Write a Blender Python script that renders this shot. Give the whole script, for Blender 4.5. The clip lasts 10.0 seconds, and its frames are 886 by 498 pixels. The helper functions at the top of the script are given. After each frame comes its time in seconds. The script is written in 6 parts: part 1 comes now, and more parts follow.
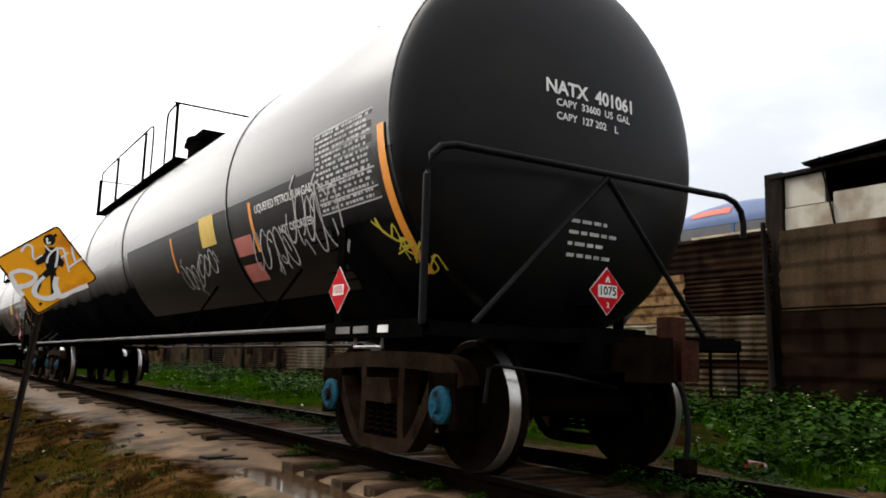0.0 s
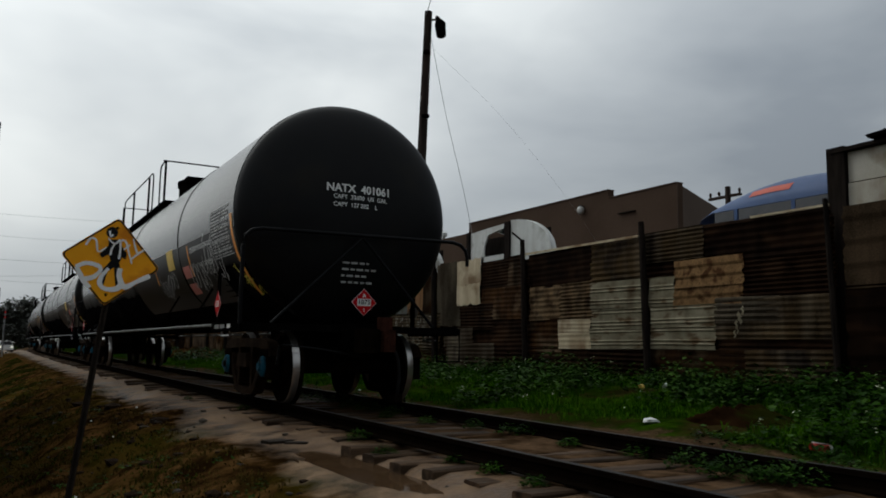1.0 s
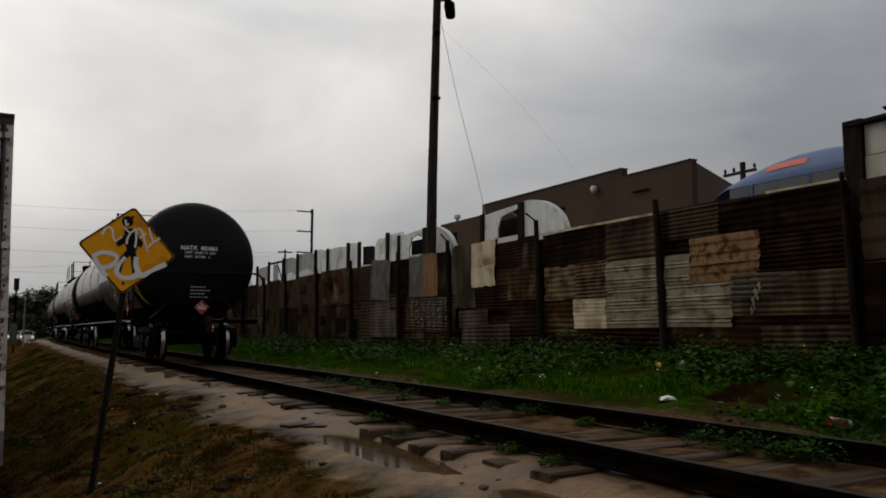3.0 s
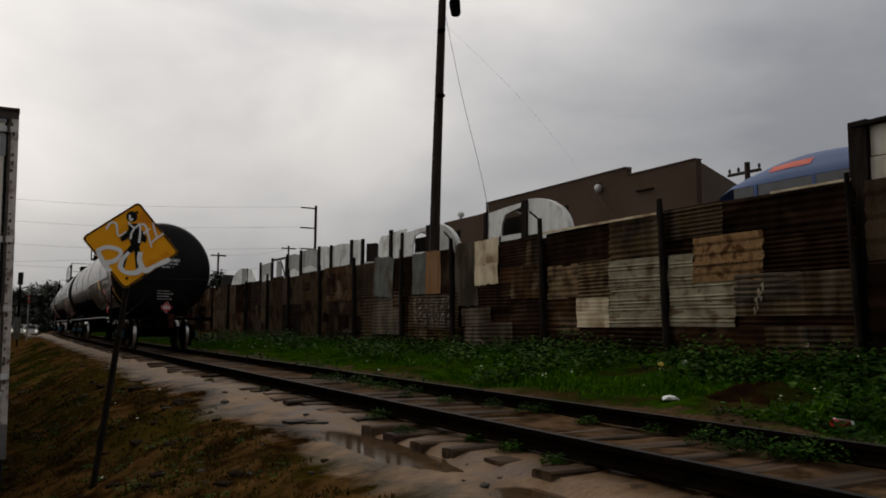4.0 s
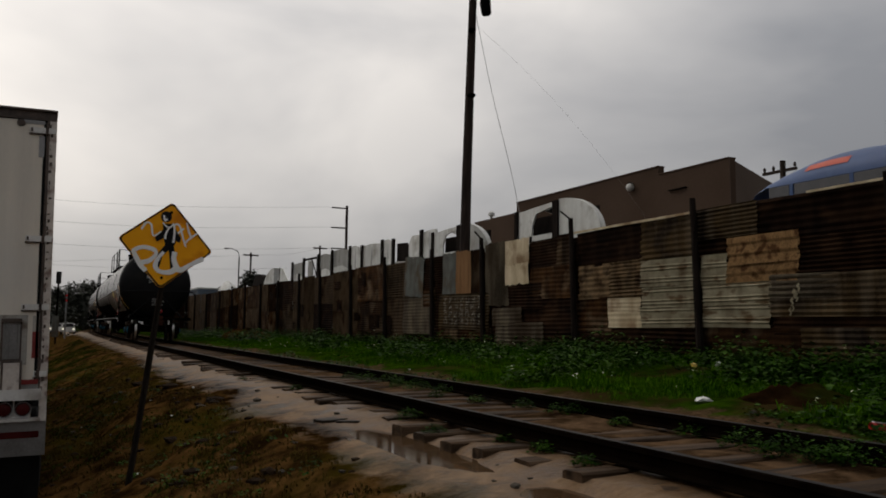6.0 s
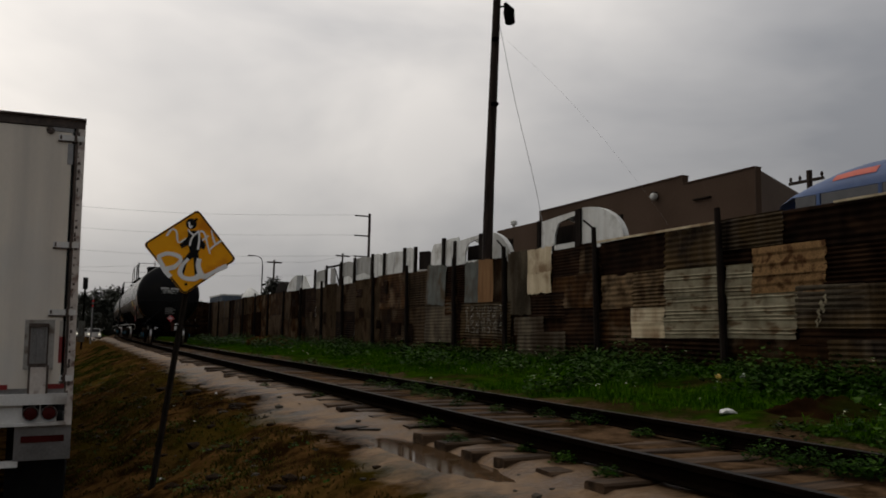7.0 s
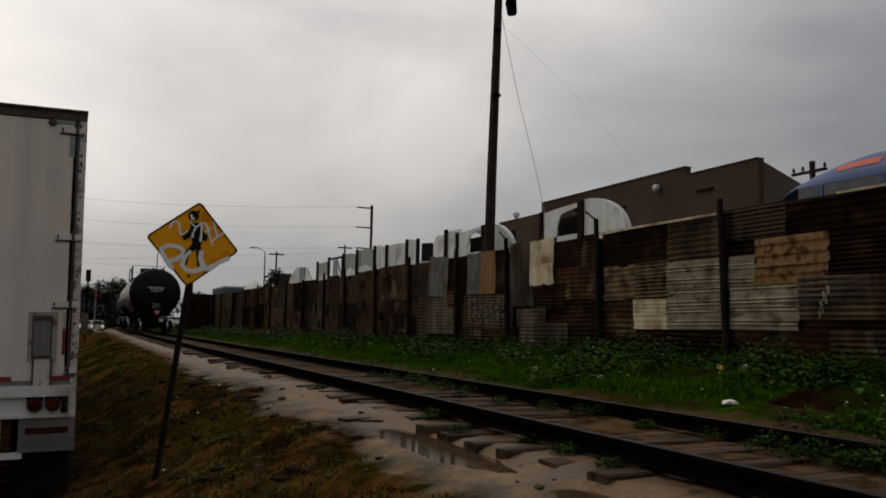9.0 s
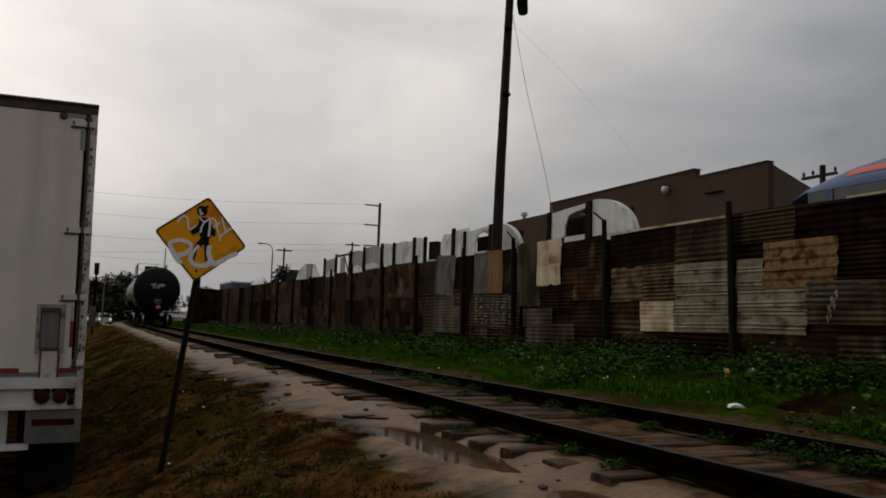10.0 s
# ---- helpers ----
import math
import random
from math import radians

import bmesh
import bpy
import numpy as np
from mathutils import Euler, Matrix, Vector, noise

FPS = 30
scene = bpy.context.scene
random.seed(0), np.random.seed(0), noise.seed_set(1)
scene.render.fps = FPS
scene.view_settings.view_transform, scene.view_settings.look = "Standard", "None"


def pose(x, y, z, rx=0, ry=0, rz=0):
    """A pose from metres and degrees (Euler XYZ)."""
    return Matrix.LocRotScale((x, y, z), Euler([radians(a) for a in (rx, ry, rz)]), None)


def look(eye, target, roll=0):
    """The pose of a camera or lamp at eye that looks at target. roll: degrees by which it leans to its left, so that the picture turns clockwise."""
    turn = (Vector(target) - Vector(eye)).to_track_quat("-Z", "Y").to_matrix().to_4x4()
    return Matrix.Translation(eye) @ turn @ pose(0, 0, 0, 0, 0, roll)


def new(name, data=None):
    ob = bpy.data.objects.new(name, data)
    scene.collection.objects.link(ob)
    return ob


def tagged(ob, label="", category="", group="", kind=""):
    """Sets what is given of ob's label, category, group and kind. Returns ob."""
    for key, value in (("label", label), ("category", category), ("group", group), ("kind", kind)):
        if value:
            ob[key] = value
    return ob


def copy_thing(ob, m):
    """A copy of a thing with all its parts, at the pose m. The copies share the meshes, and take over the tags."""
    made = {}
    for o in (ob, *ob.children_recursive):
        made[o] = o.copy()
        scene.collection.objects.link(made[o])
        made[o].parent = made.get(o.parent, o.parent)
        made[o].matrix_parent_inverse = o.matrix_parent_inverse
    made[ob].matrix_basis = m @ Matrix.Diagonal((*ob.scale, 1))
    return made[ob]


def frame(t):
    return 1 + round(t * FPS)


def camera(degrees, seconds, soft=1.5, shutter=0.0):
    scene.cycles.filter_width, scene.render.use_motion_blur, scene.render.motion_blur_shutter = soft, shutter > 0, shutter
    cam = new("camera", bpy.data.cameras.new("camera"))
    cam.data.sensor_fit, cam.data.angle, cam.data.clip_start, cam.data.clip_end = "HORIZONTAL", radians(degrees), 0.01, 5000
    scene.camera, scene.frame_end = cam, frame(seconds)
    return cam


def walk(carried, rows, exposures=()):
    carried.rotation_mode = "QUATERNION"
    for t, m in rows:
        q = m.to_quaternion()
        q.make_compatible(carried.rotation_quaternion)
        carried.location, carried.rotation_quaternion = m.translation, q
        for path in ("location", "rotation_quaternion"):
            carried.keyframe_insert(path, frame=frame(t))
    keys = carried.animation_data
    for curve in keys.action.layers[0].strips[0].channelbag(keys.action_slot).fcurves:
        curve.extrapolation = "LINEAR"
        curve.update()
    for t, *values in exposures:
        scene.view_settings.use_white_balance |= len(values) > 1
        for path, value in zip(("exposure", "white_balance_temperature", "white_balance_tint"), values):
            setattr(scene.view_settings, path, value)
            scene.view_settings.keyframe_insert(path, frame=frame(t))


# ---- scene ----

# ---- the camera, turned by hand on one spot; the rail heads lie at z = 0 ----
EYE = (0.0, 0.0, 0.728)
TURNS = ((0.0, 98.30, -1.74, -33.38), (0.5, 97.49, -1.25, -30.23), (1.0, 97.09, -1.00, -29.48), (1.5, 96.90, -0.83, -28.30),
         (2.0, 96.41, -0.22, -28.83), (2.5, 95.99, 0.22, -28.42), (4.0, 95.64, -0.44, -28.17), (4.5, 95.55, -0.13, -27.29),
         (5.0, 95.66, -0.80, -26.70), (5.5, 95.40, -0.49, -26.54), (7.0, 96.18, -1.18, -24.45), (7.5, 95.37, -0.39, -24.36),
         (8.0, 95.48, -1.03, -24.25), (8.5, 95.38, -1.12, -24.21), (9.0, 95.58, -1.10, -24.28), (9.5, 95.54, -1.69, -24.28),
         (10.0, 95.47, -2.03, -23.84))
cam = camera(58.0, 10.0, soft=1.8)
walk(cam, [(t, pose(*EYE, rx, ry, rz)) for t, rx, ry, rz in TURNS],
     exposures=[(0.0, 1.75, 6500, 10), (0.1, 1.2, 6450, 10), (0.2, 0.82, 6380, 9.5), (0.3, 0.52, 6300, 9), (0.5, 0.2, 6150, 7), (0.7, 0.08, 6050, 5), (1.0, 0.05, 6050, 4), (1.5, 0.05, 6150, 5),
                (2.5, 0.03, 6450, 8), (4.0, 0.0, 6620, 10.5), (5.7, 0.0, 6680, 10.5), (7.0, -0.1, 6680, 10.5), (10.0, -0.1, 6680, 10.5)])

# ---- overcast daylight, the sun behind the clouds ahead ----
SUN = Vector((-0.30, 0.59, 0.76)).normalized()
world = bpy.data.worlds.new("overcast")
scene.world = world
world.use_nodes = True
wn, wl = world.node_tree.nodes, world.node_tree.links
wn.clear()


def wnode(kind, **inputs):
    n = wn.new(kind)
    for k, v in inputs.items():
        n.inputs[k.replace("_", " ")].default_value = v
    return n


sky = wn.new("ShaderNodeTexSky")
sky.sky_type, sky.sun_disc = "NISHITA", False
sky.sun_elevation, sky.sun_rotation = math.asin(SUN.z), math.atan2(SUN.x, SUN.y)
sky.dust_density = 4.0
coord = wn.new("ShaderNodeTexCoord")
flat = wn.new("ShaderNodeVectorMath")
flat.operation = "MULTIPLY"
flat.inputs[1].default_value = (1.0, 1.0, 2.3)
wl.new(coord.outputs["Generated"], flat.inputs[0])
cloud = wnode("ShaderNodeTexNoise", Scale=1.8, Detail=5.0, Roughness=0.48, Distortion=0.3)
wl.new(flat.outputs[0], cloud.inputs["Vector"])
ramp = wn.new("ShaderNodeValToRGB")
ramp.color_ramp.elements[0].position, ramp.color_ramp.elements[0].color = 0.36, (0.655, 0.672, 0.705, 1)
ramp.color_ramp.elements[1].position, ramp.color_ramp.elements[1].color = 0.66, (1.25, 1.23, 1.20, 1)
wl.new(cloud.outputs["Fac"], ramp.inputs[0])
toward = wn.new("ShaderNodeVectorMath")
toward.operation = "DOT_PRODUCT"
toward.inputs[1].default_value = SUN
wl.new(coord.outputs["Generated"], toward.inputs[0])
glow = wn.new("ShaderNodeMapRange")
glow.interpolation_type = "SMOOTHSTEP"
for k, v in (("From Min", -0.2), ("From Max", 1.05), ("To Min", 0.0), ("To Max", 1.0)):
    glow.inputs[k].default_value = v
wl.new(toward.outputs["Value"], glow.inputs["Value"])
tone = wn.new("ShaderNodeValToRGB")
tone.color_ramp.elements[0].position, tone.color_ramp.elements[0].color = 0.0, (0.34, 0.343, 0.352, 1)
tone.color_ramp.elements[1].position, tone.color_ramp.elements[1].color = 1.0, (0.97, 0.942, 0.91, 1)
mid = tone.color_ramp.elements.new(0.55)
mid.color = (0.468, 0.471, 0.483, 1)
low = tone.color_ramp.elements.new(0.36)
low.color = (0.43, 0.433, 0.443, 1)
wl.new(glow.outputs[0], tone.inputs[0])
mul = wn.new("ShaderNodeMixRGB")
mul.blend_type = "MULTIPLY"
mul.inputs[0].default_value = 1.0
wl.new(ramp.outputs[0], mul.inputs[1])
wl.new(tone.outputs[0], mul.inputs[2])
dim = wn.new("ShaderNodeMixRGB")
dim.blend_type = "MULTIPLY"
dim.inputs[0].default_value = 1.0
dim.inputs[2].default_value = (0.08, 0.08, 0.08, 1)
wl.new(sky.outputs[0], dim.inputs[1])
mixw = wn.new("ShaderNodeMixRGB")
mixw.inputs[0].default_value = 0.93
wl.new(dim.outputs[0], mixw.inputs[1])
wl.new(mul.outputs[0], mixw.inputs[2])
height_ = wn.new("ShaderNodeSeparateXYZ")
wl.new(coord.outputs["Generated"], height_.inputs[0])
rise = wn.new("ShaderNodeMapRange")
for k, v in (("From Min", 0.0), ("From Max", 0.42), ("To Min", 0.74), ("To Max", 1.09)):
    rise.inputs[k].default_value = v
wl.new(height_.outputs[2], rise.inputs["Value"])
over = wn.new("ShaderNodeMixRGB")
over.blend_type = "MULTIPLY"
over.inputs[0].default_value = 1.0
wl.new(mixw.outputs[0], over.inputs[1])
wl.new(rise.outputs[0], over.inputs[2])
back = wn.new("ShaderNodeBackground")
back.inputs["Strength"].default_value = 1.0
wl.new(over.outputs[0], back.inputs["Color"])
wout = wn.new("ShaderNodeOutputWorld")
wl.new(back.outputs[0], wout.inputs["Surface"])

lamp = new("sun", bpy.data.lights.new("sun", "SUN"))
lamp.data.energy, lamp.data.angle, lamp.data.color = 0.42, radians(40), (1.0, 0.96, 0.9)
lamp.matrix_world = look(SUN * 50, (0, 0, 0))


# ---- materials ----
def surface(name, low, high, scale=3.0, rough=0.8, metal=0.0, bump=0.2, fine=40.0, stain=None, amount=0.5, stain_scale=1.2,
            vary=0.0, stretch=(1, 1, 1), coat=0.0, bump_dist=0.01, spec=0.5, streak=None, streaks=0.6):
    """Two colours mixed by a coarse and a fine noise, stains of a third, relief from the fine one."""
    m = bpy.data.materials.new(name)
    m.use_nodes = True
    n, l = m.node_tree.nodes, m.node_tree.links
    bs = n["Principled BSDF"]
    bs.inputs["Roughness"].default_value, bs.inputs["Metallic"].default_value = rough, metal
    bs.inputs["Coat Weight"].default_value = coat
    bs.inputs["Specular IOR Level"].default_value = spec
    tc = n.new("ShaderNodeTexCoord")
    mp = n.new("ShaderNodeMapping")
    mp.inputs["Scale"].default_value = stretch
    info = n.new("ShaderNodeObjectInfo")
    shift = n.new("ShaderNodeVectorMath")
    shift.operation = "MULTIPLY_ADD"
    comb = n.new("ShaderNodeCombineXYZ")
    for i in range(3):
        l.new(info.outputs["Random"], comb.inputs[i])
    shift.inputs[1].default_value = (17.0, 31.0, 23.0)
    l.new(comb.outputs[0], shift.inputs[0])
    l.new(tc.outputs["Object"], mp.inputs[0])
    l.new(mp.outputs[0], shift.inputs[2])

    def noise_at(sc, detail):
        t = n.new("ShaderNodeTexNoise")
        t.inputs["Scale"].default_value, t.inputs["Detail"].default_value = sc, detail
        l.new(shift.outputs[0], t.inputs["Vector"])
        return t

    coarse, grain = noise_at(scale, 5.0), noise_at(fine, 3.0)
    both = n.new("ShaderNodeMath")
    both.operation = "MULTIPLY_ADD"
    both.inputs[1].default_value = 0.45
    l.new(grain.outputs["Fac"], both.inputs[0])
    l.new(coarse.outputs["Fac"], both.inputs[2])
    cr = n.new("ShaderNodeValToRGB")
    cr.color_ramp.elements[0].position, cr.color_ramp.elements[0].color = 0.5, (*low, 1)
    cr.color_ramp.elements[1].position, cr.color_ramp.elements[1].color = 0.95, (*high, 1)
    l.new(both.outputs[0], cr.inputs[0])
    out = cr.outputs[0]
    if stain:
        st = noise_at(stain_scale, 7.0)
        sr = n.new("ShaderNodeMapRange")
        sr.inputs["From Min"].default_value = 0.62 - 0.25 * amount
        sr.inputs["From Max"].default_value = 0.72 - 0.15 * amount
        l.new(st.outputs["Fac"], sr.inputs["Value"])
        mx = n.new("ShaderNodeMixRGB")
        l.new(sr.outputs[0], mx.inputs[0])
        l.new(out, mx.inputs[1])
        mx.inputs[2].default_value = (*stain, 1)
        out = mx.outputs[0]
    if streak:
        mp2, sn = n.new("ShaderNodeMapping"), n.new("ShaderNodeTexNoise")
        mp2.inputs["Scale"].default_value = (3.6, 3.6, 0.4)
        l.new(shift.outputs[0], mp2.inputs[0])
        l.new(mp2.outputs[0], sn.inputs["Vector"])
        sn.inputs["Scale"].default_value, sn.inputs["Detail"].default_value = 1.0, 6.0
        sm = n.new("ShaderNodeMapRange")
        for k, val in (("From Min", 0.45), ("From Max", 0.7), ("To Min", 0.0), ("To Max", streaks)):
            sm.inputs[k].default_value = val
        l.new(sn.outputs["Fac"], sm.inputs["Value"])
        ms = n.new("ShaderNodeMixRGB")
        l.new(sm.outputs[0], ms.inputs[0])
        l.new(out, ms.inputs[1])
        ms.inputs[2].default_value = (*streak, 1)
        out = ms.outputs[0]
    if vary:
        hs = n.new("ShaderNodeHueSaturation")
        vr = n.new("ShaderNodeMapRange")
        vr.inputs["To Min"].default_value, vr.inputs["To Max"].default_value = 1 - vary, 1 + vary
        l.new(info.outputs["Random"], vr.inputs["Value"])
        l.new(vr.outputs[0], hs.inputs["Value"])
        l.new(out, hs.inputs["Color"])
        out = hs.outputs[0]
    l.new(out, bs.inputs["Base Color"])
    if bump:
        bp = n.new("ShaderNodeBump")
        bp.inputs["Strength"].default_value, bp.inputs["Distance"].default_value = bump, bump_dist
        l.new(both.outputs[0], bp.inputs["Height"])
        l.new(bp.outputs[0], bs.inputs["Normal"])
    return m


def foliage(name, dark, light, pale, spec):
    """Each leaf takes its own tone from dark through light to a few pale ones."""
    m = bpy.data.materials.new(name)
    m.use_nodes = True
    n, l = m.node_tree.nodes, m.node_tree.links
    bs = n["Principled BSDF"]
    bs.inputs["Roughness"].default_value, bs.inputs["Specular IOR Level"].default_value = 0.5, spec
    geo, tc, ns, mix_ = n.new("ShaderNodeNewGeometry"), n.new("ShaderNodeTexCoord"), n.new("ShaderNodeTexNoise"), n.new("ShaderNodeMath")
    l.new(tc.outputs["Object"], ns.inputs["Vector"])
    ns.inputs["Scale"].default_value, ns.inputs["Detail"].default_value = 0.9, 4.0
    mix_.operation = "MULTIPLY_ADD"
    mix_.inputs[1].default_value = 0.55
    l.new(geo.outputs["Random Per Island"], mix_.inputs[0])
    l.new(ns.outputs["Fac"], mix_.inputs[2])
    cr = n.new("ShaderNodeValToRGB")
    cr.color_ramp.elements[0].position, cr.color_ramp.elements[0].color = 0.45, (*dark, 1)
    cr.color_ramp.elements[1].position, cr.color_ramp.elements[1].color = 1.1, (*pale, 1)
    cr.color_ramp.elements.new(0.92).color = (*light, 1)
    l.new(mix_.outputs[0], cr.inputs[0])
    l.new(cr.outputs[0], bs.inputs["Base Color"])
    return m


def glowing(name, colour, strength):
    m = bpy.data.materials.new(name)
    m.use_nodes = True
    bs = m.node_tree.nodes["Principled BSDF"]
    bs.inputs["Base Color"].default_value = (*colour, 1)
    bs.inputs["Emission Color"].default_value, bs.inputs["Emission Strength"].default_value = (*colour, 1), strength
    return m


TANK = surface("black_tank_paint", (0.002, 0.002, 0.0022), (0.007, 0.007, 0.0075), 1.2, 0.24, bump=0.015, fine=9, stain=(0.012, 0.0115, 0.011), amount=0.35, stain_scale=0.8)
HEAD = surface("black_head_paint", (0.0015, 0.0015, 0.0018), (0.004, 0.004, 0.0045), 1.0, 0.42, bump=0.03, fine=9, stain=(0.007, 0.006, 0.004), amount=0.3, spec=0.15)
RAILING = surface("worn_black_railing", (0.002, 0.0021, 0.0024), (0.008, 0.008, 0.009), 5, 0.5, bump=0.1, spec=0.08)
COUPLER_RUST = surface("red_brown_rust", (0.012, 0.004, 0.0025), (0.05, 0.018, 0.011), 6, 0.8, bump=0.4, spec=0.05)
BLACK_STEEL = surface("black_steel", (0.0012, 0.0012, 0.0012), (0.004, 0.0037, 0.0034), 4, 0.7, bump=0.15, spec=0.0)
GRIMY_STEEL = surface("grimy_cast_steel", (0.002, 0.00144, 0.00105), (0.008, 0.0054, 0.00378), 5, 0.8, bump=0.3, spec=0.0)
TREAD = surface("bright_tread", (0.35, 0.3359, 0.3208), (0.55, 0.5335, 0.5054), 6, 0.3, 0.9, bump=0.05)
WHITE_PAINT = surface("stencil_white", (0.62, 0.62, 0.6), (0.8, 0.8, 0.78), 6, 0.6, bump=0.0)
GREY_PAINT = surface("dull_white_spray", (0.3, 0.3, 0.3), (0.6, 0.6, 0.58), 5, 0.6, bump=0.0)
TABLE_GREY = surface("dull_table_ground", (0.012, 0.012, 0.012), (0.03, 0.03, 0.03), 8, 0.7, bump=0.0)
YELLOW_SPRAY = surface("yellow_spray", (0.5, 0.42, 0.03), (0.7, 0.6, 0.06), 6, 0.6, bump=0.0)
ORANGE = surface("orange_reflector", (0.75, 0.26, 0.02), (0.9, 0.36, 0.04), 5, 0.45, bump=0.0)
YELLOW = surface("yellow_panel", (0.62, 0.42, 0.05), (0.75, 0.52, 0.08), 5, 0.5, bump=0.0)
PINK = surface("faded_red_panel", (0.5, 0.14, 0.11), (0.6, 0.2, 0.17), 5, 0.5, bump=0.0)
RED = surface("placard_red", (0.36, 0.004, 0.008), (0.46, 0.008, 0.012), 5, 0.6, bump=0.0, spec=0.05)
FADED_RED = surface("faded_red_paint", (0.4, 0.07, 0.045), (0.5, 0.11, 0.07), 3, 0.7, bump=0.0)
SIDE_FRAME = surface("rusty_cast_frame", (0.0066, 0.004, 0.002475), (0.0275, 0.017, 0.01035), 5, 0.8, bump=0.3, spec=0.01)
BLUE_CAP = surface("blue_bearing_cap", (0.006, 0.045, 0.075), (0.02, 0.11, 0.165), 9, 0.7, spec=0.05, stain=(0.008, 0.007, 0.006), amount=0.5, stain_scale=9)
PIPE = surface("dull_grey_pipe", (0.05, 0.05, 0.05), (0.13, 0.13, 0.13), 4, 0.55, bump=0.1, spec=0.2)
RAIL_SIDE = surface("rusty_rail", (0.0018, 0.0013, 0.001), (0.006, 0.0038, 0.0025), 4, 0.85, bump=0.2, spec=0)
RAIL_TOP = surface("worn_rail_head", (0.006, 0.005, 0.0045), (0.0175, 0.015, 0.0135), 5, 0.6, 0.0, bump=0.05, spec=0.1)
SLAB = surface("dark_wet_slab", (0.00992, 0.00754, 0.00572), (0.03596, 0.029, 0.02288), 5, 0.6, bump=0.4, vary=0.3, spec=0.06)
SOIL = surface("bare_brown_soil", (0.004, 0.0019, 0.0007), (0.017, 0.0085, 0.0032), 4, 0.95, bump=0.5, spec=0.0, stain=(0.012, 0.014, 0.002), amount=0.4)
SLEEPER = surface("weathered_sleeper", (0.011, 0.0065, 0.0037), (0.085, 0.053, 0.031), 2.2, 0.65, spec=0.05, bump=0.6, fine=26, stretch=(0.6, 6, 6), vary=0.4, stain=(0.014, 0.0085, 0.005), amount=0.35)
STONE = surface("grey_stone", (0.027, 0.0231, 0.0186), (0.09, 0.0777, 0.06324), 6, 0.85, bump=0.4, vary=0.4, spec=0.03)
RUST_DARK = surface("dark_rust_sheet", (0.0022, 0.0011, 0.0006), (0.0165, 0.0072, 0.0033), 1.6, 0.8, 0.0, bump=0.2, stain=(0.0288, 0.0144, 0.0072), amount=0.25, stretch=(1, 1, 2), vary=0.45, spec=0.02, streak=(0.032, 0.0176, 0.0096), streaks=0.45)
RUST_MID = surface("brown_rust_sheet", (0.006512, 0.002736, 0.001032), (0.05861, 0.02736, 0.009976), 1.8, 0.75, 0.0, bump=0.2, stain=(0.1, 0.068, 0.04), amount=0.35, vary=0.4, spec=0.02, streak=(0.006, 0.003, 0.0015), streaks=0.85)
RUST_FAR = surface("weathered_brown_sheet", (0.018, 0.0115, 0.0065), (0.105, 0.07, 0.04), 0.9, 0.8, 0.0, bump=0.2, stain=(0.02, 0.0095, 0.0045), amount=0.4, stain_scale=0.9, vary=0.22, spec=0.02, streak=(0.008, 0.005, 0.003), streaks=0.5)
GALV = surface("dull_galvanised_sheet", (0.14, 0.122, 0.08), (0.285, 0.255, 0.178), 2.2, 0.6, 0.1, bump=0.15, stain=(0.085, 0.055, 0.028), amount=0.3, stain_scale=2.6, spec=0.02, stretch=(1, 1, 2.5), vary=0.12, streak=(0.051, 0.0306, 0.0136), streaks=0.45)
GREY_DARK = surface("dark_grey_sheet", (0.009, 0.005525, 0.00234), (0.07, 0.04505, 0.02015), 1.5, 0.7, 0.0, bump=0.15, stain=(0.0128, 0.0088, 0.0064), amount=0.55, vary=0.25, spec=0.02, streak=(0.112, 0.088, 0.06), streaks=0.5)
TAN = surface("tan_rusted_sheet", (0.0495, 0.0234, 0.009), (0.324, 0.198, 0.09), 4.5, 0.75, 0.0, bump=0.3, stain=(0.06, 0.028, 0.012), amount=0.5, stain_scale=4.5, vary=0.15, streak=(0.045, 0.0198, 0.0072), streaks=0.3, spec=0.02)
PATCHY = surface("patchy_brown_sheet", (0.035, 0.02, 0.0095), (0.17, 0.112, 0.06), 3.5, 0.75, 0.0, bump=0.25, stain=(0.022, 0.012, 0.006), amount=0.5, stain_scale=3.0, vary=0.15, streak=(0.2, 0.15, 0.09), streaks=0.3, spec=0.02)
SCRAWL = surface("dull_white_brushwork", (0.14, 0.13, 0.11), (0.34, 0.32, 0.28), 7, 0.7, bump=0.0, spec=0.02)
GREY_MID = surface("grey_weathered_sheet", (0.035, 0.028, 0.019), (0.12, 0.098, 0.068), 1.4, 0.7, 0.0, bump=0.15, stain=(0.03, 0.02, 0.012), amount=0.4, vary=0.15, spec=0.02, stretch=(1, 1, 0.5), streak=(0.02, 0.013, 0.008), streaks=0.6)
PALE_WALL = surface("cream_board", (0.4, 0.37, 0.3), (0.52, 0.49, 0.42), 2, 0.7, bump=0.08, stain=(0.25, 0.2, 0.14), amount=0.3, streak=(0.2, 0.16, 0.11), streaks=0.5, spec=0.05)
PALE = surface("pale_sheet", (0.38, 0.31, 0.2), (0.56, 0.47, 0.33), 2, 0.65, bump=0.1, stain=(0.22, 0.15, 0.09), amount=0.3, vary=0.1, streak=(0.2, 0.13, 0.07), streaks=0.5, spec=0.02)
BLUE_GREY = surface("blue_grey_sheet", (0.1, 0.106, 0.098), (0.185, 0.193, 0.178), 2, 0.6, 0.2, bump=0.1, stain=(0.1, 0.075, 0.05), amount=0.35, vary=0.1, streak=(0.08, 0.055, 0.035), streaks=0.6, spec=0.02)
